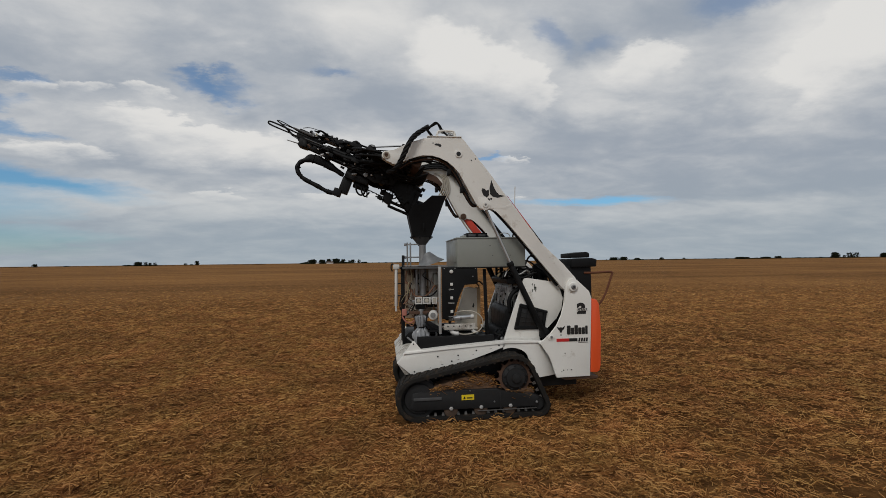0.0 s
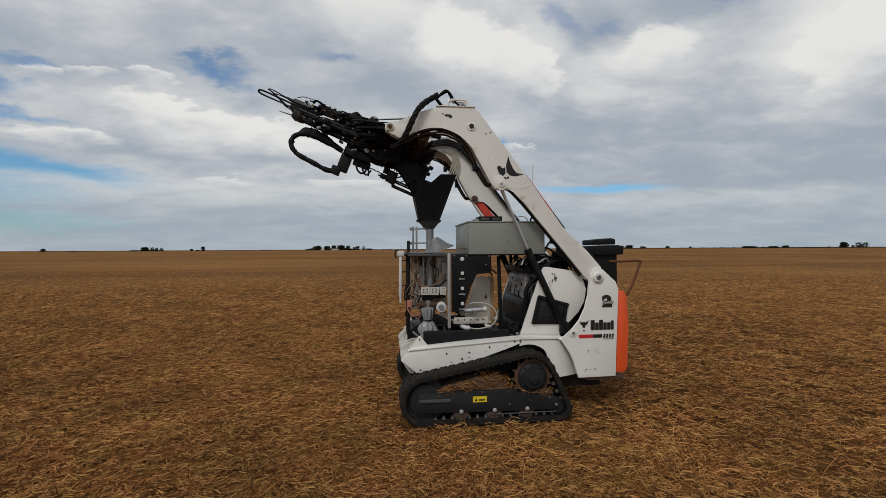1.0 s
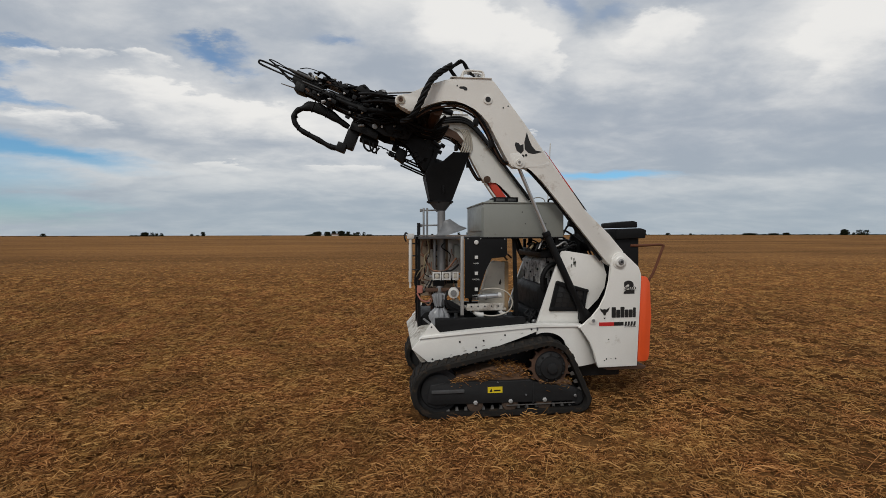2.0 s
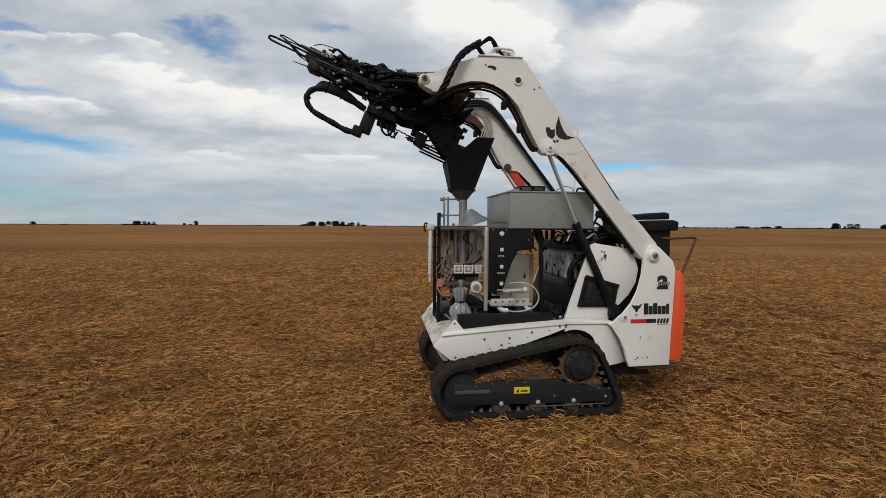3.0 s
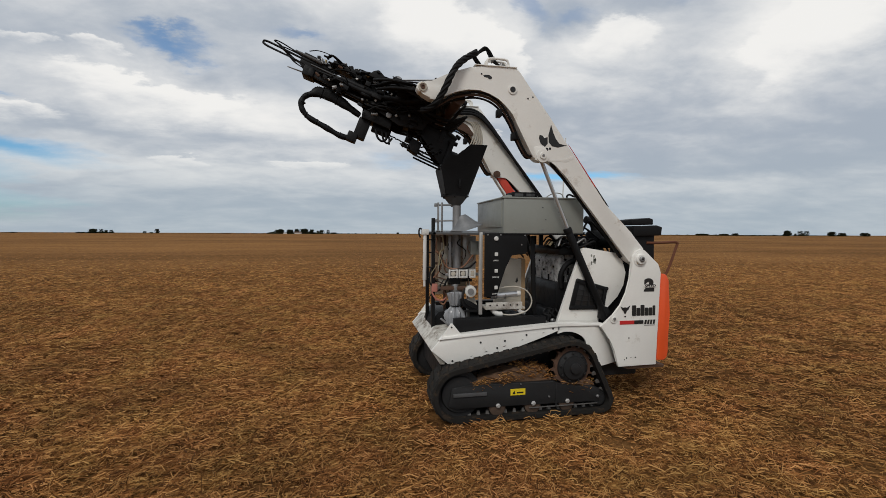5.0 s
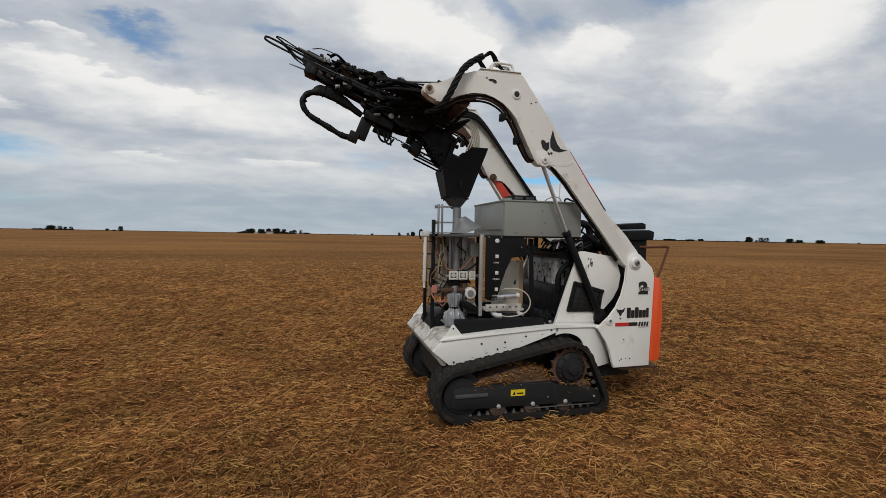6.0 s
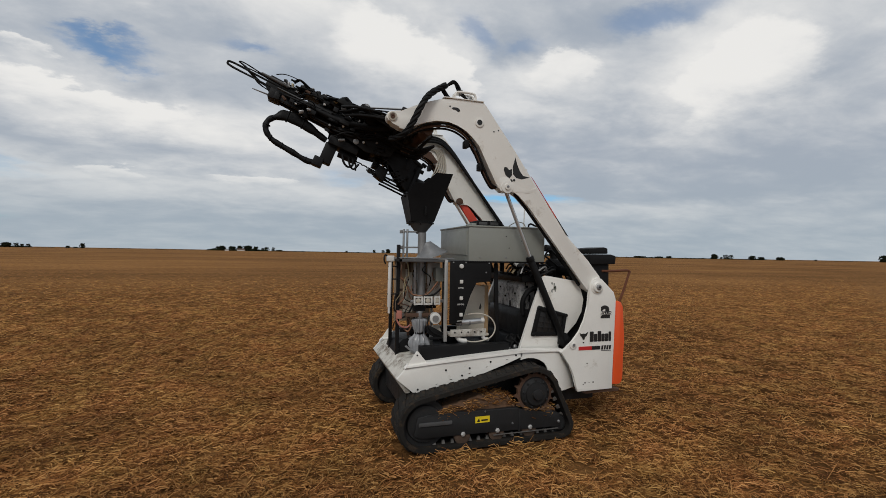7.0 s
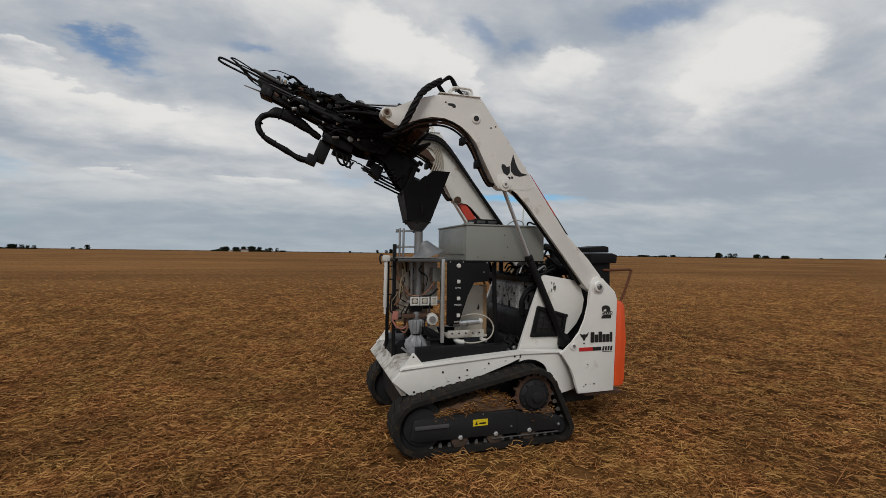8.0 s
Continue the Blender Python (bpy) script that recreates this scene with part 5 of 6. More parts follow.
# raised mouldings, plates and bolts on the pump cover
_r = random.Random(8)
for k in range(14):
    x, z = _r.uniform(0.775, 0.90), _r.uniform(1.16, 1.37)
    if k % 2:
        part("cover_bolt", lathe([(0.011, 0), (0.011, 0.012), (0.006, 0.016)], (x, 0.468, z), (0, -1, 0), 8), (STEEL, BLACK)[k % 4 > 1], loader)
    else:
        part("cover_rib", box(x - 0.006, x + 0.006, 0.452, 0.472, z - _r.uniform(0.02, 0.06), z + 0.03, 0.003), (GREASY, BLACK)[k % 4 > 1], loader)
for k in range(20):
    y = 0.30 + 0.03 * (k % 9)
    x0, x1 = _r.uniform(0.66, 0.80), _r.uniform(0.84, 1.08)
    zt = _r.uniform(1.50, 1.58)
    part("bay_hose", tube([(x0 - 0.03, y, 1.47 + _r.uniform(-0.02, 0.08)), (x0 + 0.03, y + 0.02, zt), ((x0 + x1) / 2, y, zt - _r.uniform(0.0, 0.07)), (x1 - 0.04, y - 0.01, 1.50 + _r.uniform(-0.03, 0.07)), (x1, y + 0.05, 1.46)], _r.uniform(0.006, 0.013), 8, 6), (HOSE, HOSE, HOSE, STEEL, HOSE)[k % 5], loader)
for k in range(6):
    x = 0.60 + 0.07 * k
    part("bay_fitting", rod((x, 0.34 + 0.02 * (k % 3), 1.49), (x + 0.03, 0.34, 1.53), 0.013, 8, 0.003), (BRASS, STEEL, PLASTIC_WHITE)[k % 3], loader)
part("bay_hose", tube([(0.755, 0.40, 1.08), (0.745, 0.395, 1.20), (0.785, 0.39, 1.29), (0.85, 0.39, 1.335), (0.91, 0.40, 1.34)], 0.024, 10, 10, None, 0.08), HOSE, loader, "ribbed black hose")
part("bay_hose", tube([(0.82, 0.38, 1.12), (0.825, 0.375, 1.18), (0.85, 0.37, 1.23), (0.90, 0.38, 1.25)], 0.016, 10, 8), HOSE, loader)
for k in range(10):
    y, z = 0.52 + 0.058 * k, 1.12 + 0.22 * ((k * 7) % 10) / 10
    if k % 3:
        part("cover_bolt", lathe([(0.011, 0), (0.011, 0.012), (0.006, 0.016)], (0.762, y, z), (-1, 0, 0), 8), (STEEL, BLACK)[k % 2], loader)
    else:
        part("cover_rib", box(0.748, 0.772, y - 0.006, y + 0.006, z - 0.03, z + 0.05, 0.003), (GREASY, BLACK)[k % 2], loader)
for k in range(12):
    x, y = 0.55 + 0.03 * k, 0.33 + 0.025 * (k % 3)
    part("low_hose", tube([(x, y, 0.72), (x + _r.uniform(-0.05, 0.05), y - 0.01, 0.78 + _r.uniform(0, 0.05)), (x + _r.uniform(-0.03, 0.09), y + 0.02, 0.84 + _r.uniform(0, 0.04)), (x + 0.06, y + 0.08, 0.88)], _r.uniform(0.008, 0.016), 8, 6), HOSE, loader)
for k in range(5):
    x = 0.57 + 0.06 * k
    part("low_fitting", lathe([(0.016, 0), (0.022, 0.01), (0.022, 0.03), (0.012, 0.04)], (x, 0.34, 0.76 + 0.02 * (k % 3)), (0.3, -1, 0.4), 10), (DARKSTEEL, STEEL)[k % 2], loader)
part("valve_handle", tube([(0.43, 0.55, 1.37), (0.40, 0.55, 1.41), (0.43, 0.55, 1.43), (0.475, 0.55, 1.39)], 0.009, 8, 5), RUST, loader)
# hoses between cabinet and arm roots
for k in (0, 2, 4):
    y = 0.30 + 0.045 * k
    part("root_hose", tube([(0.90, y, 1.60 + 0.03 * k), (0.98, y, 1.72 - 0.03 * k), (1.10, y, 1.62 - 0.02 * k), (1.20, y, 1.50), (1.27, y, 1.36)], 0.010, 8, 6), HOSE, loader)

# ------------------------------------------------------------ grey cabinet over the bay
cabinet = thing("electrical_cabinet", (0.52, 0.71, 1.60), "grey enamelled steel cabinet mounted over the open bay", "cabinet")
part("case", box(0.126, 0.908, 0.268, 1.15, 1.603, 1.922, 0.008), GREYBOX, cabinet)
part("lid", box(0.118, 0.916, 0.260, 1.158, 1.920, 1.934, 0.004), GREYBOX, cabinet)
part("door_panel", box(0.117, 0.128, 0.31, 0.92, 1.66, 1.885, 0.003), GREYBOX, cabinet, "closed grey front door")
part("base_flange", box(0.112, 0.915, 0.262, 1.156, 1.590, 1.604, 0.003), MATTE, cabinet)
for x in (0.24, 0.50, 0.76):
    part("bolt", lathe([(0.008, 0), (0.008, 0.006)], (x, 0.268, 1.64), (0, -1, 0), 8), STEEL, cabinet)
for x, z in ((0.50, 1.84), (0.53, 1.73), (0.66, 1.80), (0.73, 1.73)):
    part("screw", lathe([(0.006, 0), (0.006, 0.004)], (x, 0.268, z), (0, -1, 0), 6), DARKSTEEL, cabinet)
hatch = part("hatch", box(0.262, 0.505, 0.42, 0.436, 1.934, 1.992, 0.003), MATTE, cabinet, "low black frame on the cabinet roof")
part("hatch_side", box(0.262, 0.505, 0.60, 0.616, 1.934, 1.992, 0.003), MATTE, hatch)
for x in (0.262, 0.378, 0.489):
    part("hatch_bar", box(x, x + 0.016, 0.436, 0.60, 1.934, 1.990, 0.003), MATTE, hatch)
for x in (0.284, 0.400):
    part("hatch_window", box(x, x + 0.084, 0.416, 0.421, 1.952, 1.978, 0.002), DARKSTEEL, hatch)
part("hatch_foot", box(0.215, 0.262, 0.43, 0.60, 1.934, 1.965, 0.004), GREYBOX, hatch)
part("antenna", rod((0.902, 0.70, 1.93), (0.928, 0.70, 2.58), 0.006, 8), PLASTIC_WHITE, cabinet, "thin white rod antenna")
part("roof_cable", tube([(0.60, 0.45, 1.934), (0.64, 0.45, 1.968), (0.70, 0.44, 1.992), (0.76, 0.43, 1.980), (0.78, 0.42, 1.936)], 0.005, 6, 7), CREAM, cabinet, "pale looped cable")
part("roof_handle", tube([(0.80, 0.40, 1.936), (0.805, 0.40, 1.965), (0.83, 0.40, 1.975), (0.87, 0.40, 1.960), (0.90, 0.40, 1.955)], 0.009, 8, 6), HOSE, cabinet, "black roof handle")
for y in (0.33, 1.09):
    if y > 1:
        part("support_leg", box(0.82, 0.86, y - 0.02, y + 0.02, 0.70, 1.592, 0.004), BLACK, cabinet)
    part("support_leg", box(0.135, 0.165, y - 0.015, y + 0.015, 0.70, 1.592, 0.004) if y > 1 else box(0.84, 0.875, y - 0.02, y + 0.02, 1.45, 1.592, 0.004), BLACK, cabinet)

# ------------------------------------------------------------ soil-sample unit on the front deck
rack = thing("sampling_unit", (-0.25, 0.62, 0.70), "soil sampling unit of aluminium profiles, tubes and valves", "machine")
part("post", box(-0.475, -0.443, 0.585, 0.617, 0.70, 1.745, 0.003), BLACK, rack, "black steel post")
part("post", box(-0.475, -0.443, 0.93, 0.962, 0.70, 1.62, 0.003), BLACK, rack)
part("upright_profile", box(-0.078, -0.048, 0.335, 0.365, 0.86, 1.612, 0.003), ALU, rack, "bare aluminium profile")
part("upright_profile", box(-0.06, -0.03, 0.86, 0.89, 0.70, 1.612, 0.003), ALU, rack)
part("top_rail", box(-0.50, 0.11, 0.345, 0.372, 1.588, 1.612, 0.003), DARKSTEEL, rack)
part("top_rail", box(-0.50, 0.11, 0.86, 0.887, 1.588, 1.612, 0.003), ALU, rack)
part("cross_rail", box(-0.50, -0.476, 0.345, 0.93, 1.588, 1.612, 0.003), BLACK, rack)
part("top_plate", box(-0.46, 0.02, 0.372, 0.86, 1.618, 1.626, 0.002), STEEL, rack)
part("mid_rail", box(-0.40, -0.05, 0.50, 0.53, 1.07, 1.105, 0.003), RUST, rack)
# white stand pipe with clips beside the post
pipe = part("stand_pipe", rod((-0.545, 0.58, 1.16), (-0.540, 0.58, 1.60), 0.018, 14, 0.004), PLASTIC_WHITE, rack, "white plastic stand pipe")
part("pipe_tee", box(-0.575, -0.505, 0.555, 0.605, 1.585, 1.64, 0.010), PLASTIC_WHITE, pipe)
part("pipe_foot", rod((-0.545, 0.58, 1.10), (-0.545, 0.58, 1.17), 0.011, 10), PLASTIC_WHITE, pipe)
for z in (1.28, 1.42, 1.54):
    part("pipe_clip", box(-0.562, -0.470, 0.572, 0.588, z - 0.006, z + 0.006, 0.002), BLACK, pipe)
part("pipe_hose", tube([(-0.56, 0.58, 1.63), (-0.59, 0.58, 1.645), (-0.60, 0.57, 1.60), (-0.585, 0.57, 1.56)], 0.008, 8, 6), HOSE, pipe)
# twin thin pipes above the rail
for x in (-0.408, -0.372):
    part("riser", rod((x, 0.62, 1.60), (x, 0.62, 1.895), 0.010, 10, 0.002), STEEL, rack, "thin galvanised riser")
for z in (1.72, 1.87):
    part("riser_clamp", rod((-0.43, 0.62, z), (-0.22, 0.62, z + 0.004), 0.008, 8), STEEL, rack)
    part("clamp_knob", box(-0.445, -0.42, 0.605, 0.635, z - 0.016, z + 0.016, 0.004), STEEL, rack)
# drop tube under the hopper
part("drop_tube", lathe([(0.041, 0), (0.041, 0.28), (0.044, 0.282), (0.044, 0.30), (0.041, 0.302), (0.039, 0.62)], (-0.232, 0.60, 1.245), (0, 0, 1), 20), STEEL, rack, "dull steel drop tube")
part("grey_funnel", lathe([(0.172, 0.0), (0.170, 0.008), (0.115, 0.05), (0.060, 0.118), (0.040, 0.142)], (-0.142, 0.60, 1.638), (-0.32, 0, 1), 28), FUNNEL, rack, "dull grey funnel cover")
part("cylinder_rod", rod((-0.305, 0.55, 1.28), (-0.305, 0.55, 1.58), 0.014, 12, 0.003), STEEL, rack, "slim grey pneumatic cylinder")
part("back_panel", box(-0.16, -0.03, 0.64, 0.65, 1.24, 1.58, 0.002), ALU, rack, "perforated aluminium back panel")
part("grey_box", box(-0.115, -0.035, 0.50, 0.60, 1.40, 1.53, 0.008), GREYBOX, rack, "small grey junction box")
for k in range(3):
    part("panel_strip", box(-0.36 + 0.07 * k, -0.345 + 0.07 * k, 0.70, 0.715, 1.10, 1.58, 0.002), (CREAM, ALU, RUST)[k], rack)
part("rear_post", box(-0.33, -0.305, 0.74, 0.765, 0.72, 1.59, 0.003), RUST, rack)
part("back_sheet", box(-0.435, -0.062, 0.892, 0.900, 0.98, 1.585, 0.002), DUSTY, rack, "dusty beige back sheet")
part("tube_flange", lathe([(0.062, 0), (0.064, 0.006), (0.064, 0.018), (0.045, 0.022)], (-0.232, 0.60, 1.232), (0, 0, 1), 20), RUST, rack, "rusty flange at the foot of the tube")
part("side_plate", box(-0.40, -0.31, 0.64, 0.65, 1.10, 1.40, 0.003), CREAM, rack)
# linear guide: two white blocks with round holes on a bar
guide = part("guide_bar", box(-0.365, -0.045, 0.47, 0.49, 1.205, 1.232, 0.003), STEEL, rack, "white slotted linear guide")
for x, w in ((-0.335, 0.085), (-0.242, 0.085), (-0.140, 0.060)):
    blk = part("guide_block", box(x, x + 0.014, 0.455, 0.478, 1.185, 1.266, 0.003), PLASTIC_WHITE, guide)
    part("guide_side", box(x + w - 0.014, x + w, 0.455, 0.478, 1.185, 1.266, 0.003), PLASTIC_WHITE, blk)
    part("guide_top", box(x + 0.014, x + w - 0.014, 0.457, 0.476, 1.250, 1.264, 0.002), PLASTIC_WHITE, blk)
    part("guide_bottom", box(x + 0.014, x + w - 0.014, 0.457, 0.476, 1.187, 1.201, 0.002), PLASTIC_WHITE, blk)
    part("guide_hub", lathe([(0.022, 0), (0.022, 0.012), (0.010, 0.014)], (x + w / 2, 0.470, 1.226), (0, -1, 0), 12), CREAM, blk)
# solid black block added in place of the shade below the guide
part("guide_shadow_block", box(-0.325, -0.215, 0.50, 0.56, 1.125, 1.185, 0.004), BLACK, rack)
part("valve_body", box(-0.375, -0.16, 0.53, 0.60, 1.065, 1.095, 0.004), RUST, rack)
# black control plate with switches
plate = part("control_plate", prism([(-0.050, 1.604), (0.352, 1.604), (0.356, 1.440), (0.335, 1.415), (0.205, 1.405), (0.150, 1.290), (0.105, 1.160), (0.070, 1.040), (-0.050, 1.030)], 0.268, 0.276, 0.002), MATTE, rack, "black control plate with four knobs and worn lettering")
for z in (1.555, 1.415, 1.265, 1.115):
    r = 0.021 if z > 1.5 else 0.017
    part("knob", lathe([(r, 0), (r, 0.008), (r * 0.7, 0.014)], (0.058, 0.268, z), (0, -1, 0), 14) if z > 1.5 else box(0.043, 0.073, 0.254, 0.268, z - 0.016, z + 0.016, 0.004), PLASTIC_WHITE, plate, "pale switch knob")
for word, z in (("UPPER", 1.357), ("MIDDLE", 1.207), ("LOWER", 1.057)):
    lettering(word, 0.019, (0.055, 0.2675, z), TURN, DECAL_WHITE, "caption", plate)
for x, z in ((-0.02, 1.59), (0.10, 1.59), (0.33, 1.585), (0.125, 1.12), (0.30, 1.50)):
    part("plate_screw", lathe([(0.007, 0), (0.007, 0.004)], (x, 0.268, z), (0, -1, 0), 8), STEEL, plate)
# pale side casing behind the plate
casing = part("pale_casing", prism([(0.250, 1.345), (0.300, 1.365), (0.400, 1.350), (0.420, 1.30), (0.400, 0.86), (0.130, 0.86), (0.150, 1.00)], 0.52, 0.62, 0.01), CREAM, rack, "cream sheet-metal casing with rusty edges")
part("casing_edge", box(0.395, 0.435, 0.515, 0.625, 0.86, 1.36, 0.004), TAN, casing, "tan board edge")
part("casing_slot", prism([(0.335, 1.135), (0.352, 1.185), (0.362, 1.150), (0.352, 1.125)], 0.516, 0.522), DECAL, casing)
# actuator with its hose, on a cream shelf
part("shelf", box(-0.02, 0.36, 0.32, 0.52, 0.905, 0.925, 0.004), CREAM, rack, "cream painted shelf bracket")
part("shelf_front", box(-0.02, 0.33, 0.315, 0.325, 0.905, 0.972, 0.003), WHITE_DIRTY, rack)
for k in range(5):
    part("shelf_hole", rod((0.02 + 0.065 * k, 0.311, 0.945), (0.02 + 0.065 * k, 0.318, 0.945), 0.008, 8), DECAL, rack)
act = part("actuator", rod((0.065, 0.34, 1.030), (0.285, 0.34, 1.045), 0.027, 18, 0.004), CHROME, rack, "bright aluminium actuator cylinder")
part("actuator_cap", rod((0.030, 0.34, 1.028), (0.068, 0.34, 1.031), 0.031, 14, 0.004), STEEL, act)
part("actuator_cap", rod((0.282, 0.34, 1.045), (0.315, 0.34, 1.047), 0.029, 14, 0.004), PLASTIC_WHITE, act)
part("actuator_clevis", box(-0.005, 0.035, 0.325, 0.355, 1.010, 1.048, 0.004), BLACK, act)
for x in (0.075, 0.16):
    part("actuator_clamp", lathe([(0.030, 0), (0.030, 0.014)], (x, 0.34, 1.031), (1, 0, 0.07), 14), STEEL, act)
part("actuator_hose", tube([(0.06, 0.33, 1.06), (0.14, 0.32, 1.105), (0.27, 0.31, 1.112), (0.37, 0.30, 1.070), (0.415, 0.30, 0.985), (0.385, 0.30, 0.905), (0.31, 0.31, 0.865), (0.20, 0.33, 0.850), (0.10, 0.35, 0.87)], 0.0065, 8, 8), CREAM, rack, "beige looped hose")
part("white_motor", lathe([(0.030, 0), (0.052, 0.006), (0.052, 0.075), (0.040, 0.085)], (-0.135, 0.42, 1.062), (0.15, 1, 0), 22), PLASTIC_WHITE, rack, "round white motor housing")
part("motor_face", lathe([(0.03, 0), (0.03, 0.006)], (-0.135, 0.42, 1.062), (-0.15, -1, 0), 16), STEEL, rack)
part("motor_bracket", prism([(-0.19, 0.98), (-0.08, 1.0), (-0.05, 0.90), (0.0, 0.86), (-0.02, 0.83), (-0.10, 0.86)], 0.48, 0.49, 0.003), CREAM, rack)
part("slope_channel", prism([(-0.22, 0.985), (-0.16, 0.985), (0.06, 0.86), (0.10, 0.82), (0.02, 0.80), (-0.20, 0.92)], 0.42, 0.52, 0.006), BLACK, rack, "black sloping channel")
part("elbow", tube([(0.06, 0.36, 0.91), (0.07, 0.35, 0.88), (0.105, 0.34, 0.862), (0.14, 0.34, 0.86)], 0.024, 12, 5), PLASTIC_WHITE, rack)
part("elbow", tube([(0.30, 0.33, 0.90), (0.32, 0.33, 0.875), (0.36, 0.33, 0.865)], 0.018, 10, 5), PLASTIC_WHITE, rack)
# bag of clear film, gathered at the waist, its pleated mouth spread under the outlet
bag = bmesh.new()
_n = 44
_prof = [(0.044, 1.052), (0.050, 1.035), (0.048, 1.00), (0.041, 0.955), (0.034, 0.925), (0.032, 0.905), (0.046, 0.885), (0.064, 0.86), (0.070, 0.83), (0.072, 0.80), (0.062, 0.77), (0.066, 0.745), (0.040, 0.732)]
_rings = []
for r, z in _prof:
    _ring = []
    for k in range(_n):
        a = math.tau * k / _n
        p = r * (1 + 0.20 * math.sin(11 * a + 4 * z) * (1 if z > 0.9 else 0.45) + 0.30 * noise.noise(Vector((math.cos(a) * 2.2, math.sin(a) * 2.2, z * 26))))
        _ring.append(bag.verts.new((-0.258 + 1.3 * p * math.cos(a), 0.54 + 1.2 * p * math.sin(a), z + 0.010 * noise.noise(Vector((a, z * 9, 3.3))))))
    _rings.append(_ring)
for _a, _b in zip(_rings, _rings[1:]):
    for _k in range(_n):
        bag.faces.new((_a[_k], _a[(_k + 1) % _n], _b[(_k + 1) % _n], _b[_k]))
part("outlet_pipe", rod((-0.262, 0.53, 1.03), (-0.262, 0.53, 1.125), 0.034, 16, 0.003), STEEL, rack, "short steel outlet pipe")
part("film_bag", bag, PLASTIC_CLEAR, rack, "crumpled clear film bag round the outlet")
part("bag_band", lathe([(0.043, 0), (0.046, 0.003), (0.046, 0.012), (0.043, 0.015)], (-0.258, 0.54, 0.908), (0, 0, 1), 20), BLACK, rack)
part("pink_block", box(-0.480, -0.425, 0.54, 0.585, 1.05, 1.125, 0.008), PINK, rack, "faded red plastic block")
part("pink_part", tube([(-0.48, 0.56, 1.05), (-0.44, 0.55, 0.985), (-0.38, 0.56, 0.965), (-0.34, 0.57, 0.99)], 0.008, 8, 6), PINK, rack)
for k, (pts, r, mat) in enumerate((
        ([(-0.44, 0.56, 1.05), (-0.38, 0.52, 1.09), (-0.33, 0.50, 1.19), (-0.26, 0.48, 1.26), (-0.15, 0.46, 1.28), (-0.08, 0.44, 1.34)], 0.009, HOSE),
        ([(-0.46, 0.60, 1.44), (-0.40, 0.58, 1.40), (-0.35, 0.56, 1.30), (-0.30, 0.54, 1.27), (-0.20, 0.50, 1.28), (-0.10, 0.48, 1.40)], 0.008, WIRE),
        ([(-0.42, 0.62, 1.56), (-0.43, 0.60, 1.45), (-0.38, 0.58, 1.38), (-0.40, 0.58, 1.25), (-0.46, 0.58, 1.18)], 0.008, WIRE),
        ([(-0.37, 0.60, 1.58), (-0.36, 0.58, 1.46), (-0.40, 0.56, 1.42), (-0.41, 0.56, 1.30)], 0.007, BRASS),
        ([(-0.45, 0.55, 1.10), (-0.50, 0.55, 1.14), (-0.49, 0.56, 1.26), (-0.46, 0.57, 1.28)], 0.008, HOSE),
        ([(-0.19, 0.44, 1.09), (-0.21, 0.42, 1.01), (-0.17, 0.42, 0.94), (-0.08, 0.42, 0.90), (0.02, 0.40, 0.88)], 0.008, HOSE),
        ([(-0.40, 0.58, 0.95), (-0.36, 0.56, 0.93), (-0.33, 0.56, 1.0), (-0.36, 0.58, 1.05)], 0.007, WIRE))):
    part("cable", tube(pts, r, 8, 7), mat, rack)
_r = random.Random(52)
for k in range(16):
    x, z, y = _r.uniform(-0.44, -0.10), _r.uniform(1.12, 1.55), _r.uniform(0.52, 0.66)
    part("wire", tube([(x, y, z), (x + _r.uniform(-0.05, 0.05), y - 0.02, z - _r.uniform(0.03, 0.09)), (x + _r.uniform(-0.08, 0.08), y, z - _r.uniform(0.1, 0.2)), (x + _r.uniform(-0.1, 0.1), y + 0.03, z - _r.uniform(0.16, 0.28))], _r.uniform(0.003, 0.006), 6, 6), (WIRE, HOSE, BRASS, RUST, HOSE)[k % 5], rack)
for k in range(12):
    x, z, y = _r.uniform(-0.40, -0.10), _r.uniform(1.0, 1.55), _r.uniform(0.60, 0.72)
    a, c = _r.uniform(0.012, 0.035), _r.uniform(0.012, 0.045)
    part("clamp", box(x - a, x + a, y - 0.012, y + 0.012, z - c, z + c, 0.003), (RUST, ALU, BLACK, CREAM, DARKSTEEL)[k % 5], rack)
part("inner_rail", box(-0.43, -0.06, 0.66, 0.685, 1.30, 1.322, 0.003), RUST, rack)
part("inner_rail", box(-0.43, -0.06, 0.66, 0.685, 1.13, 1.155, 0.003), BLACK, rack)
part("lower_rail", box(-0.43, -0.03, 0.60, 0.63, 0.915, 0.945, 0.003), BLACK, rack)
part("base_tray", prism([(-0.47, 0.71), (-0.44, 0.80), (-0.40, 0.845), (-0.30, 0.86), (-0.30, 0.71)], 0.62, 1.10, 0.006), BLACK, rack, "black deck tray")
part("base_angle", prism([(-0.44, 0.83), (-0.425, 0.84), (-0.28, 0.72), (-0.30, 0.715)], 0.33, 0.36, 0.003), STEEL, rack)
part("base_bar", box(-0.20, 0.0, 0.38, 0.41, 0.875, 0.895, 0.003), BLACK, rack)

# ------------------------------------------------------------ hopper over the drop tube
hopper = thing("hopper", (-0.215, 0.62, 1.86), "black sheet-steel feed hopper with an angled open mouth", "hopper")
HX, HY = -0.238, 0.66
RIM = [(-0.402, 2.218), (-0.326, 2.335), (-0.250, 2.326), (-0.122, 2.436), (0.044, 2.434)]


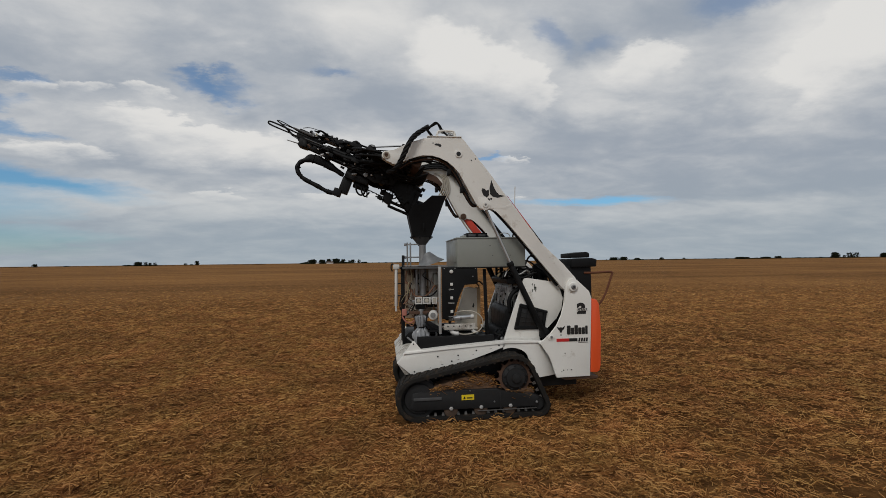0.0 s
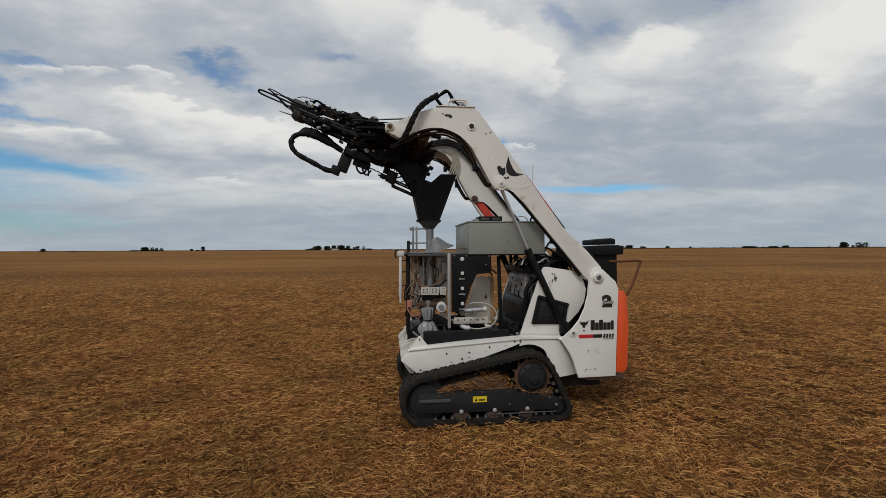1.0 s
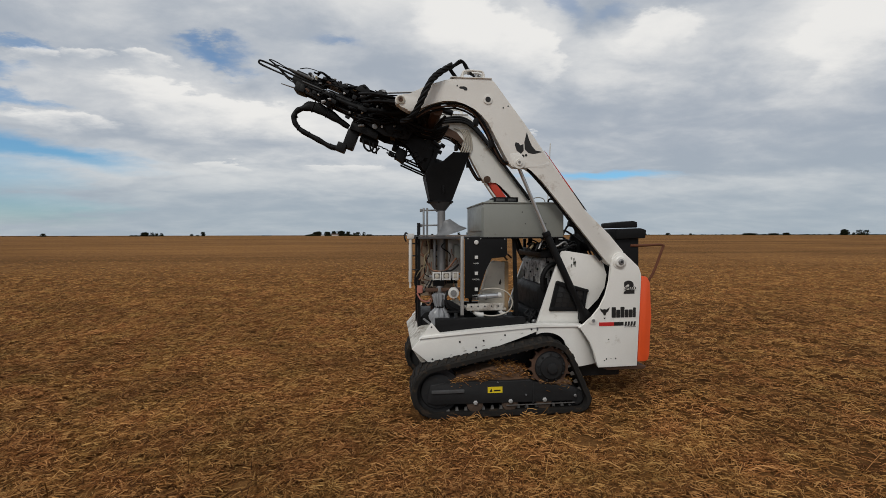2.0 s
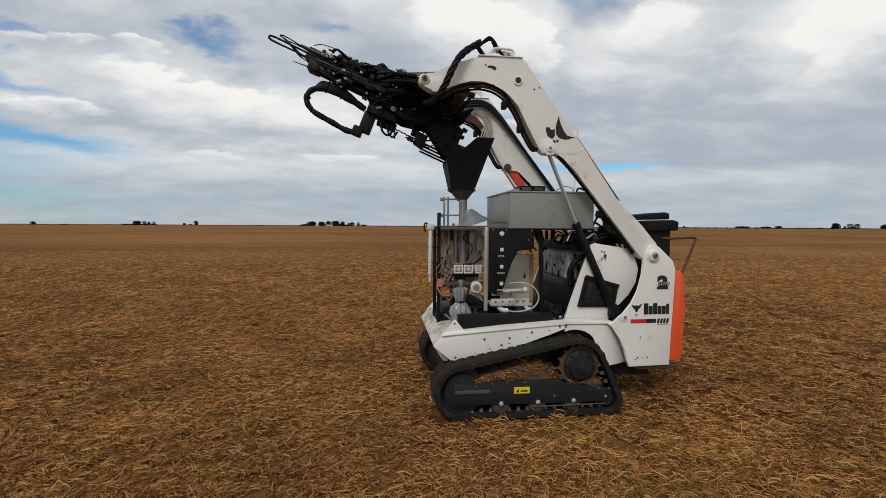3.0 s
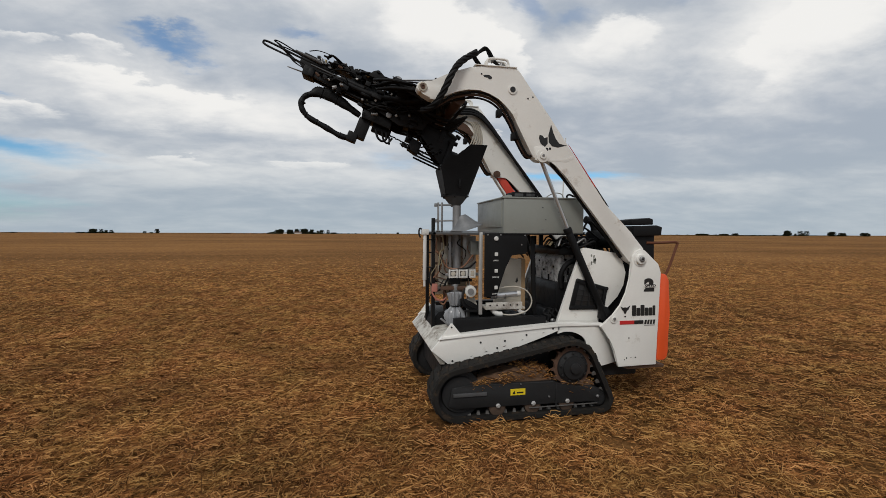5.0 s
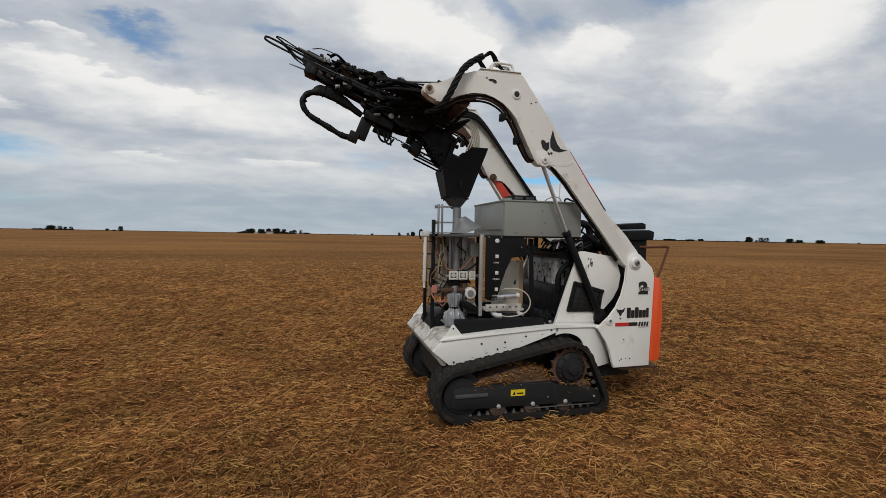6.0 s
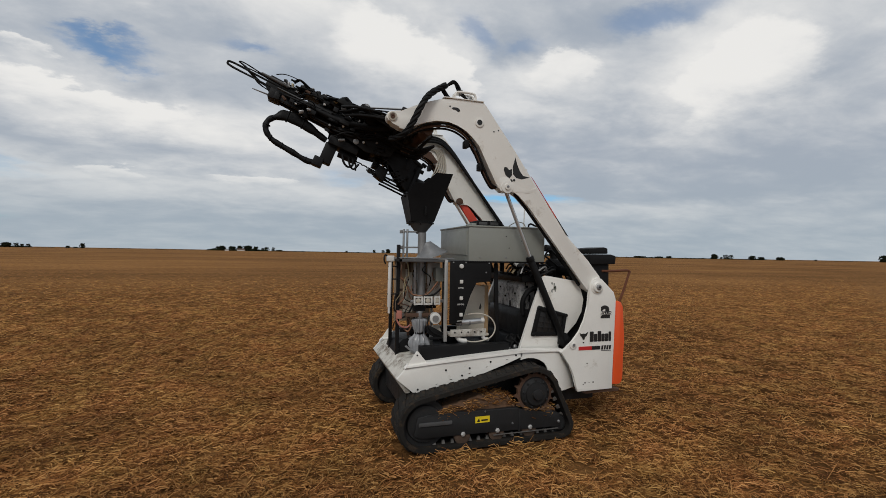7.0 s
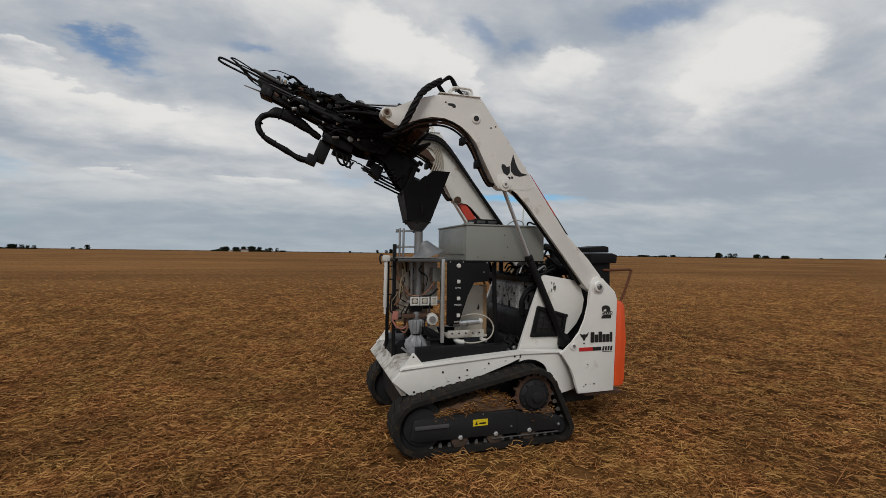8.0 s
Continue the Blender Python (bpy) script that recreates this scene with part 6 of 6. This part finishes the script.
def hopper_wall(y_top, y_low, thick):
    bm = bmesh.new()
    low = [(-0.350, 1.968), (-0.318, 1.968), (-0.240, 1.968), (-0.178, 1.968), (-0.128, 1.968)]
    layers = []
    for d in (0, thick):
        top = [bm.verts.new((x, y_top + d, z)) for x, z in RIM]
        bot = [bm.verts.new((x, y_low + d, z)) for x, z in low]
        layers.append((top, bot))
    (t0, b0), (t1, b1) = layers
    for i in range(4):
        bm.faces.new((t0[i], t0[i + 1], b0[i + 1], b0[i]))
        bm.faces.new((t1[i + 1], t1[i], b1[i], b1[i + 1]))
        bm.faces.new((t0[i + 1], t0[i], t1[i], t1[i + 1]))
        bm.faces.new((b0[i], b0[i + 1], b1[i + 1], b1[i]))
    bm.faces.new((t0[0], b0[0], b1[0], t1[0]))
    bm.faces.new((b0[4], t0[4], t1[4], b1[4]))
    return bm


def hopper_end(top, low, ht, dx):
    bm = bmesh.new()
    vs = []
    for d in (0, dx):
        vs.append([bm.verts.new((x + d, y, z)) for x, y, z in ((top, HY - ht, RIM[0][1] if top < -0.2 else RIM[4][1]), (top, HY + ht, RIM[0][1] if top < -0.2 else RIM[4][1]), (low, HY + 0.11, 1.968), (low, HY - 0.11, 1.968))])
    bm.faces.new(vs[0]), bm.faces.new(vs[1][::-1])
    for i in range(4):
        bm.faces.new((vs[0][(i + 1) % 4], vs[0][i], vs[1][i], vs[1][(i + 1) % 4]))
    return bm


part("side_wall", hopper_wall(HY - 0.15, HY - 0.11, 0.004), MATTE, hopper)
part("side_wall", hopper_wall(HY + 0.15, HY + 0.11, 0.004), MATTE, hopper)
part("front_wall", hopper_end(-0.402, -0.350, 0.15, 0.004), MATTE, hopper)
part("back_wall", hopper_end(0.040, -0.132, 0.15, 0.004), MATTE, hopper)
part("flange", lathe([(0.05, 0), (0.135, 0), (0.135, 0.014), (0.05, 0.014)], (HX, HY, 1.952), (0, 0, 1), 24), MATTE, hopper)
for k in range(6):
    a = k * math.tau / 6 + 0.3
    part("flange_bolt", rod((HX + 0.122 * math.cos(a), HY + 0.122 * math.sin(a), 1.938), (HX + 0.122 * math.cos(a), HY + 0.122 * math.sin(a), 1.976), 0.008, 6), BLACK, hopper)
part("cone", lathe([(0.118, 0.098), (0.040, 0.0), (0.036, 0.0), (0.110, 0.098)], (HX + 0.003, HY - 0.012, 1.856), (0, 0, 1), 28, None, False), DARKSTEEL, hopper, "dull dark steel cone outlet")
part("latch", box(-0.231, -0.214, HY - 0.152, HY - 0.140, 2.03, 2.11, 0.004), BLACK, hopper)

# ------------------------------------------------------------ drilling mast on the arms
TOOL_O = Vector((-0.190, 0.70, 2.428))
TOOL_U, TOOL_V = Vector((-0.9317, 0, 0.3633)), Vector((-0.3633, 0, -0.9317))


def T(u, v, w=0.0):
    """a place on the tool: up the mast, out to its working side, across"""
    return TOOL_O + TOOL_U * u + TOOL_V * v + Vector((0, w, 0))


TM = Matrix(((TOOL_U.x, 0, TOOL_V.x, TOOL_O.x), (0, 1, 0, TOOL_O.y), (TOOL_U.z, 0, TOOL_V.z, TOOL_O.z), (0, 0, 0, 1)))


def tbox(u0, u1, v0, v1, w0, w1, bevel=0.006):
    bm = box(u0, u1, w0, w1, v0, v1, bevel)
    bm.transform(TM)
    return bm


def tplate(profile, w0, w1, bevel=0.004):
    bm = prism(profile, w0, w1, bevel)
    bm.transform(TM)
    return bm


tool = thing("drilling_attachment", tuple(T(0.5, -0.2)), "black hydraulic soil drilling mast with hoses, carried by the arms", "drill")
for w in (-0.075, 0.040):
    part("mast_rail", tbox(0.10, 1.55, -0.06, 0.035, w, w + 0.035), BLACK, tool)
part("mast_web", tbox(0.12, 1.50, -0.045, -0.025, -0.045, 0.045, 0.002), BLACK, tool)
for u in (0.18, 0.52, 0.86, 1.2, 1.48):
    part("mast_tie", tbox(u, u + 0.05, -0.075, 0.045, -0.09, 0.09), BLACK, tool)
part("mast_foot", tbox(1.50, 1.58, -0.10, 0.05, -0.08, 0.08), BLACK, tool)
part("mast_spike", rod(T(1.55, 0.02, -0.03), T(1.72, 0.035, -0.03), 0.010, 8, 0.002, None, 0.005), STEEL, tool)
for w in (-0.12, 0.12):
    part("feed_cylinder", rod(T(0.35, -0.11, w), T(1.25, -0.11, w), 0.032, 16, 0.006), BLACK, tool)
    part("feed_rod", rod(T(1.25, -0.11, w), T(1.52, -0.11, w), 0.014, 12), DARKSTEEL, tool)
# coupler between the arm ends
part("coupler_plate", tbox(0.22, 0.78, -0.255, -0.225, -0.43, 0.43, 0.006), BLACK, tool, "black quick-coupler plate")
part("coupler_box", tbox(0.34, 0.74, -0.225, -0.10, -0.17, 0.17, 0.01), BLACK, tool)
for w in (-0.44, -0.20, 0.18, 0.42):
    lug = [(0.70, -0.29), (0.735, -0.400), (0.755, -0.428), (0.785, -0.428), (0.81, -0.400), (0.84, -0.29)] if abs(w) < 0.3 else [(0.70, -0.25)]
    part("coupler_ear", tplate([(0.36, -0.20), (0.41, -0.255), (0.45, -0.268), (0.50, -0.262), (0.60, -0.24)] + lug + [(0.82, -0.24), (0.70, -0.16), (0.50, -0.14)], w, w + 0.02), BLACK, tool)
part("tilt_pin", rod(T(0.770, -0.398, -0.22), T(0.770, -0.398, 0.22), 0.020, 14), STEEL, tool)
for w in (-0.15, 0.15):
    part("tilt_link", rod(T(0.770, -0.398, w), (-0.45, 0.70 + w, 3.025), 0.014, 12), CHROME, tool)
    part("tilt_cylinder", rod((-0.46, 0.70 + w, 3.028), (-0.08, 0.70 + w, 2.90), 0.030, 16, 0.006), BLACK, tool)
# valve bank with fittings along the mast's back
bank = part("valve_bank", tbox(0.98, 1.36, -0.28, -0.20, -0.11, 0.11, 0.008), BLACK, tool, "black valve bank with brass fittings")
for k in range(6):
    u = 1.00 + 0.06 * k
    part("valve_section", tbox(u, u + 0.045, -0.315, -0.275, -0.09, 0.09, 0.006), BLACK, bank)
    part("fitting", rod(T(u + 0.02, -0.31, -0.05), T(u + 0.02, -0.345, -0.05), 0.012, 8), BLACK if k % 2 else STEEL, bank)
for k, (u, v) in enumerate(((1.37, -0.215), (1.42, -0.235), (1.455, -0.228), (1.49, -0.240))):
    part("brass_fitting", rod(T(u, v + 0.03, -0.06), T(u + 0.012, v - 0.020, -0.06), 0.013, 8, 0.003), (BLACK, BRASS, STEEL, BLACK)[k], bank)
    part("fitting_nut", rod(T(u, v + 0.03, -0.06), T(u, v + 0.045, -0.06), 0.020, 6), STEEL, bank)
part("silver_strut", rod(T(1.45, -0.185, -0.06), T(1.70, -0.195, -0.06), 0.019, 12, 0.004, None, 0.010), DARKSTEEL, tool, "dull grey strut")
part("top_bracket", tplate([(1.30, -0.06), (1.34, -0.22), (1.62, -0.235), (1.64, -0.10), (1.58, 0.0)], -0.055, -0.045), BLACK, tool)
part("side_plate", tplate([(0.34, -0.20), (0.60, -0.22), (0.80, -0.14), (0.86, 0.02), (0.62, 0.07), (0.40, 0.02)], -0.135, -0.122), BLACK, tool)
part("side_plate", tplate([(0.30, -0.23), (0.95, -0.27), (1.02, -0.16), (0.98, 0.05), (0.62, 0.09), (0.30, 0.03)], 0.122, 0.135), BLACK, tool)
part("side_pin", lathe([(0.026, 0), (0.026, 0.012), (0.013, 0.016)], T(0.735, 0.02, -0.135), (0, -1, 0), 16), STEEL, tool)
# carriage with rotary motor
carriage = part("carriage", tbox(0.68, 0.96, 0.045, 0.135, -0.10, 0.10, 0.012), BLACK, tool)
part("carriage_block", tbox(0.865, 0.975, 0.12, 0.335, -0.06, 0.05, 0.014), BLACK, carriage)
part("carriage_motor", rod(T(0.66, 0.165, 0.0), T(0.84, 0.165, 0.0), 0.045, 18, 0.01), BLACK, carriage)
part("carriage_clamp", tbox(0.93, 1.02, 0.30, 0.40, -0.07, 0.03, 0.012), BLACK, carriage)
part("hose_ring", tube([T(0.80, 0.19, -0.09), T(0.76, 0.26, -0.10), (T(0.71, 0.28, -0.09)), T(0.68, 0.24, -0.08), T(0.70, 0.18, -0.08)], 0.011, 8, 7), HOSE, carriage)
part("hose_ring", tube([T(0.74, 0.18, -0.06), T(0.70, 0.25, -0.06), T(0.655, 0.27, -0.06), T(0.63, 0.20, -0.06)], 0.010, 8, 7), HOSE, carriage)
part("hanger", rod(T(0.66, 0.20, -0.05), T(0.635, 0.275, -0.05), 0.008, 8), BLACK, carriage)
# the big hose loop on the working side
part("hose_loop", tube([T(0.95, 0.345, -0.03), T(1.06, 0.385, -0.03), T(1.22, 0.365, -0.03), T(1.40, 0.335, -0.03), T(1.485, 0.265, -0.03), T(1.495, 0.175, -0.03), T(1.43, 0.10, -0.03), T(1.30, 0.075, -0.03), T(1.12, 0.085, -0.03), T(0.98, 0.11, -0.03)], lambda t: (0.025 + 0.005 * abs(2 * t - 1)) * (1 + 0.07 * math.sin(67 * t) + 0.05 * math.sin(31 * t)), 12, 16, None, 0.06), HOSE, tool, "thick black ribbed hose in a wide loop")
# chain, drill head, flange and cup
for k in range(13):
    a, b = T(0.66 - 0.026 * k, 0.165 + 0.002 * k, 0.0), T(0.635 - 0.026 * k, 0.167 + 0.002 * k, 0.0)
    part("chain_link", tube([a + Vector((0, 0.010 * (k % 2), 0)), (a + b) / 2 + TOOL_V * (0.009 * ((k + 1) % 2)) + Vector((0, 0.009 * (k % 2), 0)), b], 0.0065, 6, 3), BLACK, tool)
head = part("drill_head", tbox(0.355, 0.465, 0.105, 0.235, -0.055, 0.055, 0.012), BLACK, tool, "black drill head gearbox")
part("head_cap", tbox(0.46, 0.515, 0.10, 0.16, -0.04, 0.04, 0.008), BLACK, head)
part("head_sensor", rod(T(0.47, 0.20, 0.0), T(0.53, 0.20, 0.0), 0.026, 12, 0.004), BLACK, head)
for w in (-0.07, 0.07):
    part("head_strut", rod(T(0.38, 0.245, w), T(0.115, 0.255, w), 0.009, 8), BLACK, head)
    part("head_strut", rod(T(0.36, 0.19, w), T(0.12, 0.20, w), 0.009, 8), BLACK, head)
for w in (-0.085, 0.07):
    part("head_bracket", tplate([(0.10, -0.01), (0.10, 0.23), (0.15, 0.23), (0.36, 0.07), (0.46, 0.04), (0.46, -0.02), (0.30, -0.03)], w, w + 0.015), BLACK, head)
part("head_flange", tbox(0.07, 0.115, -0.03, 0.285, -0.11, 0.11, 0.01), BLACK, head)
for v in (0.0, 0.27):
    part("flange_knob", rod(T(0.04, v, -0.09), T(0.13, v, -0.09), 0.020, 10, 0.004), BLACK, head)
part("sample_cup", lathe([(0.088, 0), (0.092, 0.01), (0.092, 0.17), (0.085, 0.185), (0.05, 0.19)], T(0.07, 0.145, 0.0), tuple(-TOOL_U), 26), BLACK, head, "black cylindrical sample cup")
part("side_valve", rod(T(0.06, -0.045, -0.06), T(0.16, -0.075, -0.06), 0.025, 12, 0.005), BLACK, head)
part("side_valve", rod(T(0.03, -0.075, -0.05), T(0.08, -0.085, -0.05), 0.020, 12, 0.005), BLACK, head)
# long supply loops past the mast's top
for k, (u, v, w) in enumerate(((1.975, -0.150, -0.05), (1.90, -0.215, -0.02), (1.85, -0.200, 0.04))):
    part("supply_loop", tube([T(1.30, -0.16 - 0.02 * k, w), T(1.60, -0.155 - 0.025 * k, w), T(u - 0.05, v - 0.018, w), T(u, v, w), T(u - 0.05, v + 0.020, w), T(1.62, -0.115 + 0.01 * k, w), T(1.35, -0.07, w)], 0.0095, 8, 8), HOSE, tool)
# sleeve running on up the mast, and the looser hoses
part("mast_sleeve", tube([T(0.40, -0.34, -0.36), T(0.46, -0.25, -0.30), T(0.58, -0.17, -0.20), T(0.78, -0.11, -0.17), T(1.02, -0.075, -0.155), T(1.28, -0.07, -0.13), T(1.44, -0.06, -0.10)], lambda t: 0.036 - 0.012 * t, 12, 10, None, 0.06), HOSE, tool)
_r = random.Random(17)
for k in range(22):
    u0 = _r.uniform(0.35, 0.95)
    u1 = u0 + _r.uniform(0.25, 0.60)
    u1 = min(u1, 1.52)
    v0, v1 = _r.uniform(-0.26, 0.02), _r.uniform(-0.28, 0.0)
    w0, w1 = _r.choice((-1, 1)) * _r.uniform(0.10, 0.19), _r.choice((-1, 1, -1)) * _r.uniform(0.08, 0.17)
    if (k % 3) == 0:
        w1 = -abs(w1)
    bow = _r.uniform(-0.10, 0.05)
    part("hose", tube([T(u0, v0, w0), T(u0 + (u1 - u0) * 0.25, v0 + bow * 0.7, w0 * 1.15), T((u0 + u1) / 2, (v0 + v1) / 2 + bow, (w0 + w1) / 2), T(u1 - 0.06, v1 + bow * 0.4, w1), T(u1, v1, w1 * 0.8)], _r.uniform(0.009, 0.016), 8, 7), HOSE, tool)
    part("hose_fitting", rod(T(u1, v1, w1 * 0.8), T(u1 + 0.035, v1 - 0.004, w1 * 0.8), 0.014, 8), (STEEL, BLACK, BRASS, BLACK)[k % 4], tool)
for k in range(8):
    u = 0.50 + 0.10 * k
    v = -0.29 - 0.02 * (k % 3)
    part("back_hose", tube([T(u, -0.22, -0.10 + 0.03 * (k % 4)), T(u + 0.04, v, -0.10 + 0.03 * (k % 4)), T(u + 0.14, v - 0.01, -0.08 + 0.03 * (k % 4)), T(u + 0.20, -0.23, -0.08 + 0.03 * (k % 4))], 0.011, 8, 7), HOSE, tool)
# hoses hanging between coupler and arms
for k in range(6):
    w = -0.30 + 0.10 * k
    part("slack_hose", tube([T(0.50, -0.12, w), T(0.36, -0.10 + 0.01 * k, w), T(0.18, -0.13 + 0.012 * (k % 3), w + 0.02), T(0.08, -0.22, w + 0.02), (-0.32, 0.70 + w, 2.62), (-0.22, 0.70 + w * 1.2, 2.74)], 0.014, 8, 8), HOSE, tool)
_r = random.Random(29)
for k in range(46):
    u, v, w = _r.uniform(0.40, 1.50), _r.uniform(-0.26, 0.06), -_r.uniform(0.13, 0.20)
    a, b, c = _r.uniform(0.012, 0.045), _r.uniform(0.010, 0.030), _r.uniform(0.008, 0.02)
    if k % 3 == 0:
        part("bracket", tbox(u - a, u + a, v - b, v + b, w - c, w + c, 0.003), BLACK, tool)
    elif k % 3 == 1:
        part("coupling", rod(T(u - a, v, w), T(u + a, v + _r.uniform(-0.03, 0.03), w), 0.011 + 0.2 * c, 8, 0.002), (BLACK, STEEL, BLACK, RUST)[k % 4], tool)
    else:
        part("thin_line", tube([T(u - 3 * a, v, w + 0.02), T(u - a, v - 2 * b, w - 0.02), T(u + 2 * a, v - b, w - 0.02), T(u + 4 * a, v + 2 * b, w + 0.02)], 0.006, 6, 6), HOSE, tool)
for k in range(9):
    u, v, w = 0.45 + 0.11 * k, (-0.16, -0.05, 0.0)[k % 3], -0.15
    part("small_fitting", lathe([(0.012, 0), (0.012, 0.014), (0.006, 0.018)], T(u, v, w), (0, -1, 0), 8), STEEL if k % 2 else DECAL_WHITE, tool)
# ties round the big hose loop and loose ends about the drill head
for k, (u, v) in enumerate(((1.08, 0.384), (1.20, 0.368), (1.31, 0.352), (1.42, 0.325), (1.492, 0.22), (1.47, 0.13), (1.36, 0.083), (1.22, 0.078))):
    part("hose_tie", lathe([(0.030, -0.006), (0.033, -0.003), (0.033, 0.003), (0.030, 0.006)], T(u, v, -0.03), tuple(TOOL_U if k < 4 or k > 5 else TOOL_V), 14), BLACK, tool)
_r = random.Random(61)
for k in range(14):
    u, v, w = _r.uniform(0.12, 0.52), _r.uniform(0.02, 0.24), -_r.uniform(0.06, 0.10)
    a = _r.uniform(0.03, 0.07)
    part("thin_line", tube([T(u - a, v, w + 0.03), T(u - a * 0.3, v + _r.uniform(-0.05, 0.05), w - 0.02), T(u + a * 0.6, v + _r.uniform(-0.04, 0.04), w - 0.01), T(u + a, v + 0.01, w + 0.03)], _r.uniform(0.005, 0.009), 6, 6), HOSE, tool)
for k in range(18):
    u, v = 0.42 + 0.062 * k, (-0.27, -0.285, -0.25)[k % 3]
    part("top_coupling", rod(T(u, v + 0.02, -0.08 + 0.05 * (k % 4)), T(u + 0.014 * (k % 3), v - 0.022 - 0.012 * (k % 2), -0.08 + 0.05 * (k % 4)), 0.011 + 0.004 * (k % 2), 8, 0.002), (BLACK, BLACK, DARKSTEEL)[k % 3], tool)
# humped bracket and hoses over the coupler
for w in (-0.185, 0.165):
    part("hump_plate", tplate([(0.86, -0.24), (0.90, -0.345), (0.93, -0.375), (0.975, -0.378), (1.00, -0.345), (1.03, -0.25)], w, w + 0.02), BLACK, tool)
part("hump_pin", rod(T(0.955, -0.362, -0.20), T(0.955, -0.362, 0.20), 0.018, 12), BLACK, tool)
for k in range(9):
    w = -0.17 + 0.04 * k
    u, v = 0.56 + 0.03 * (k % 4), -0.30 - 0.012 * (k % 5)
    part("hump_hose", tube([T(u, -0.23, w), T(u + 0.10, v, w - 0.01), T(u + 0.26, v - 0.045, w), T(u + 0.42, v - 0.02, w + 0.01), T(u + 0.54, -0.25, w + 0.01)], 0.010 + 0.003 * (k % 3), 8, 7), HOSE, tool)
_r = random.Random(83)
for k in range(12):
    u, w = _r.uniform(0.36, 0.62), -_r.uniform(0.445, 0.475)
    v = _r.uniform(-0.25, -0.16)
    part("coupler_hose", tube([T(u - 0.10, v + 0.06, w + 0.12), T(u - 0.02, v + _r.uniform(-0.03, 0.03), w), T(u + 0.10, v + _r.uniform(-0.05, 0.02), w - 0.005), T(u + 0.24, v + _r.uniform(-0.02, 0.05), w + 0.06), T(u + 0.36, v + 0.04, w + 0.20)], _r.uniform(0.008, 0.015), 8, 6), HOSE, tool)
for k in range(7):
    u, v = 0.40 + 0.055 * k, -0.20 - 0.02 * (k % 3)
    part("coupler_bolt", lathe([(0.014, 0), (0.014, 0.012), (0.007, 0.016)], T(u, v, -0.44), (0, -1, 0), 8), (BLACK, STEEL, DARKSTEEL)[k % 3], tool)

# the mast tapers towards its top, and the fittings on its back lie close
for ob in tool.children_recursive:
    for p in ob.data.vertices:
        d = p.co - TOOL_O
        u, v = d.dot(TOOL_U), d.dot(TOOL_V)
        if u < 0.45:
            continue
        if v < -0.2:
            dv = -0.45 * (v + 0.2) * min(1.0, (u - 0.45) / 0.15)
        elif v > 0.09:
            dv = -0.11 * (v - 0.09) - 0.005
        else:
            thin = 0.075 * min(1.0, max(0.0, (u - 0.95) / 0.5))
            dv = -thin * min(1.0, max(0.0, (v + 0.12) / 0.14)) if v < 0.05 else -thin * (0.09 - v) / 0.04 - 0.005 * (v - 0.05) / 0.04
        p.co += TOOL_V * dv
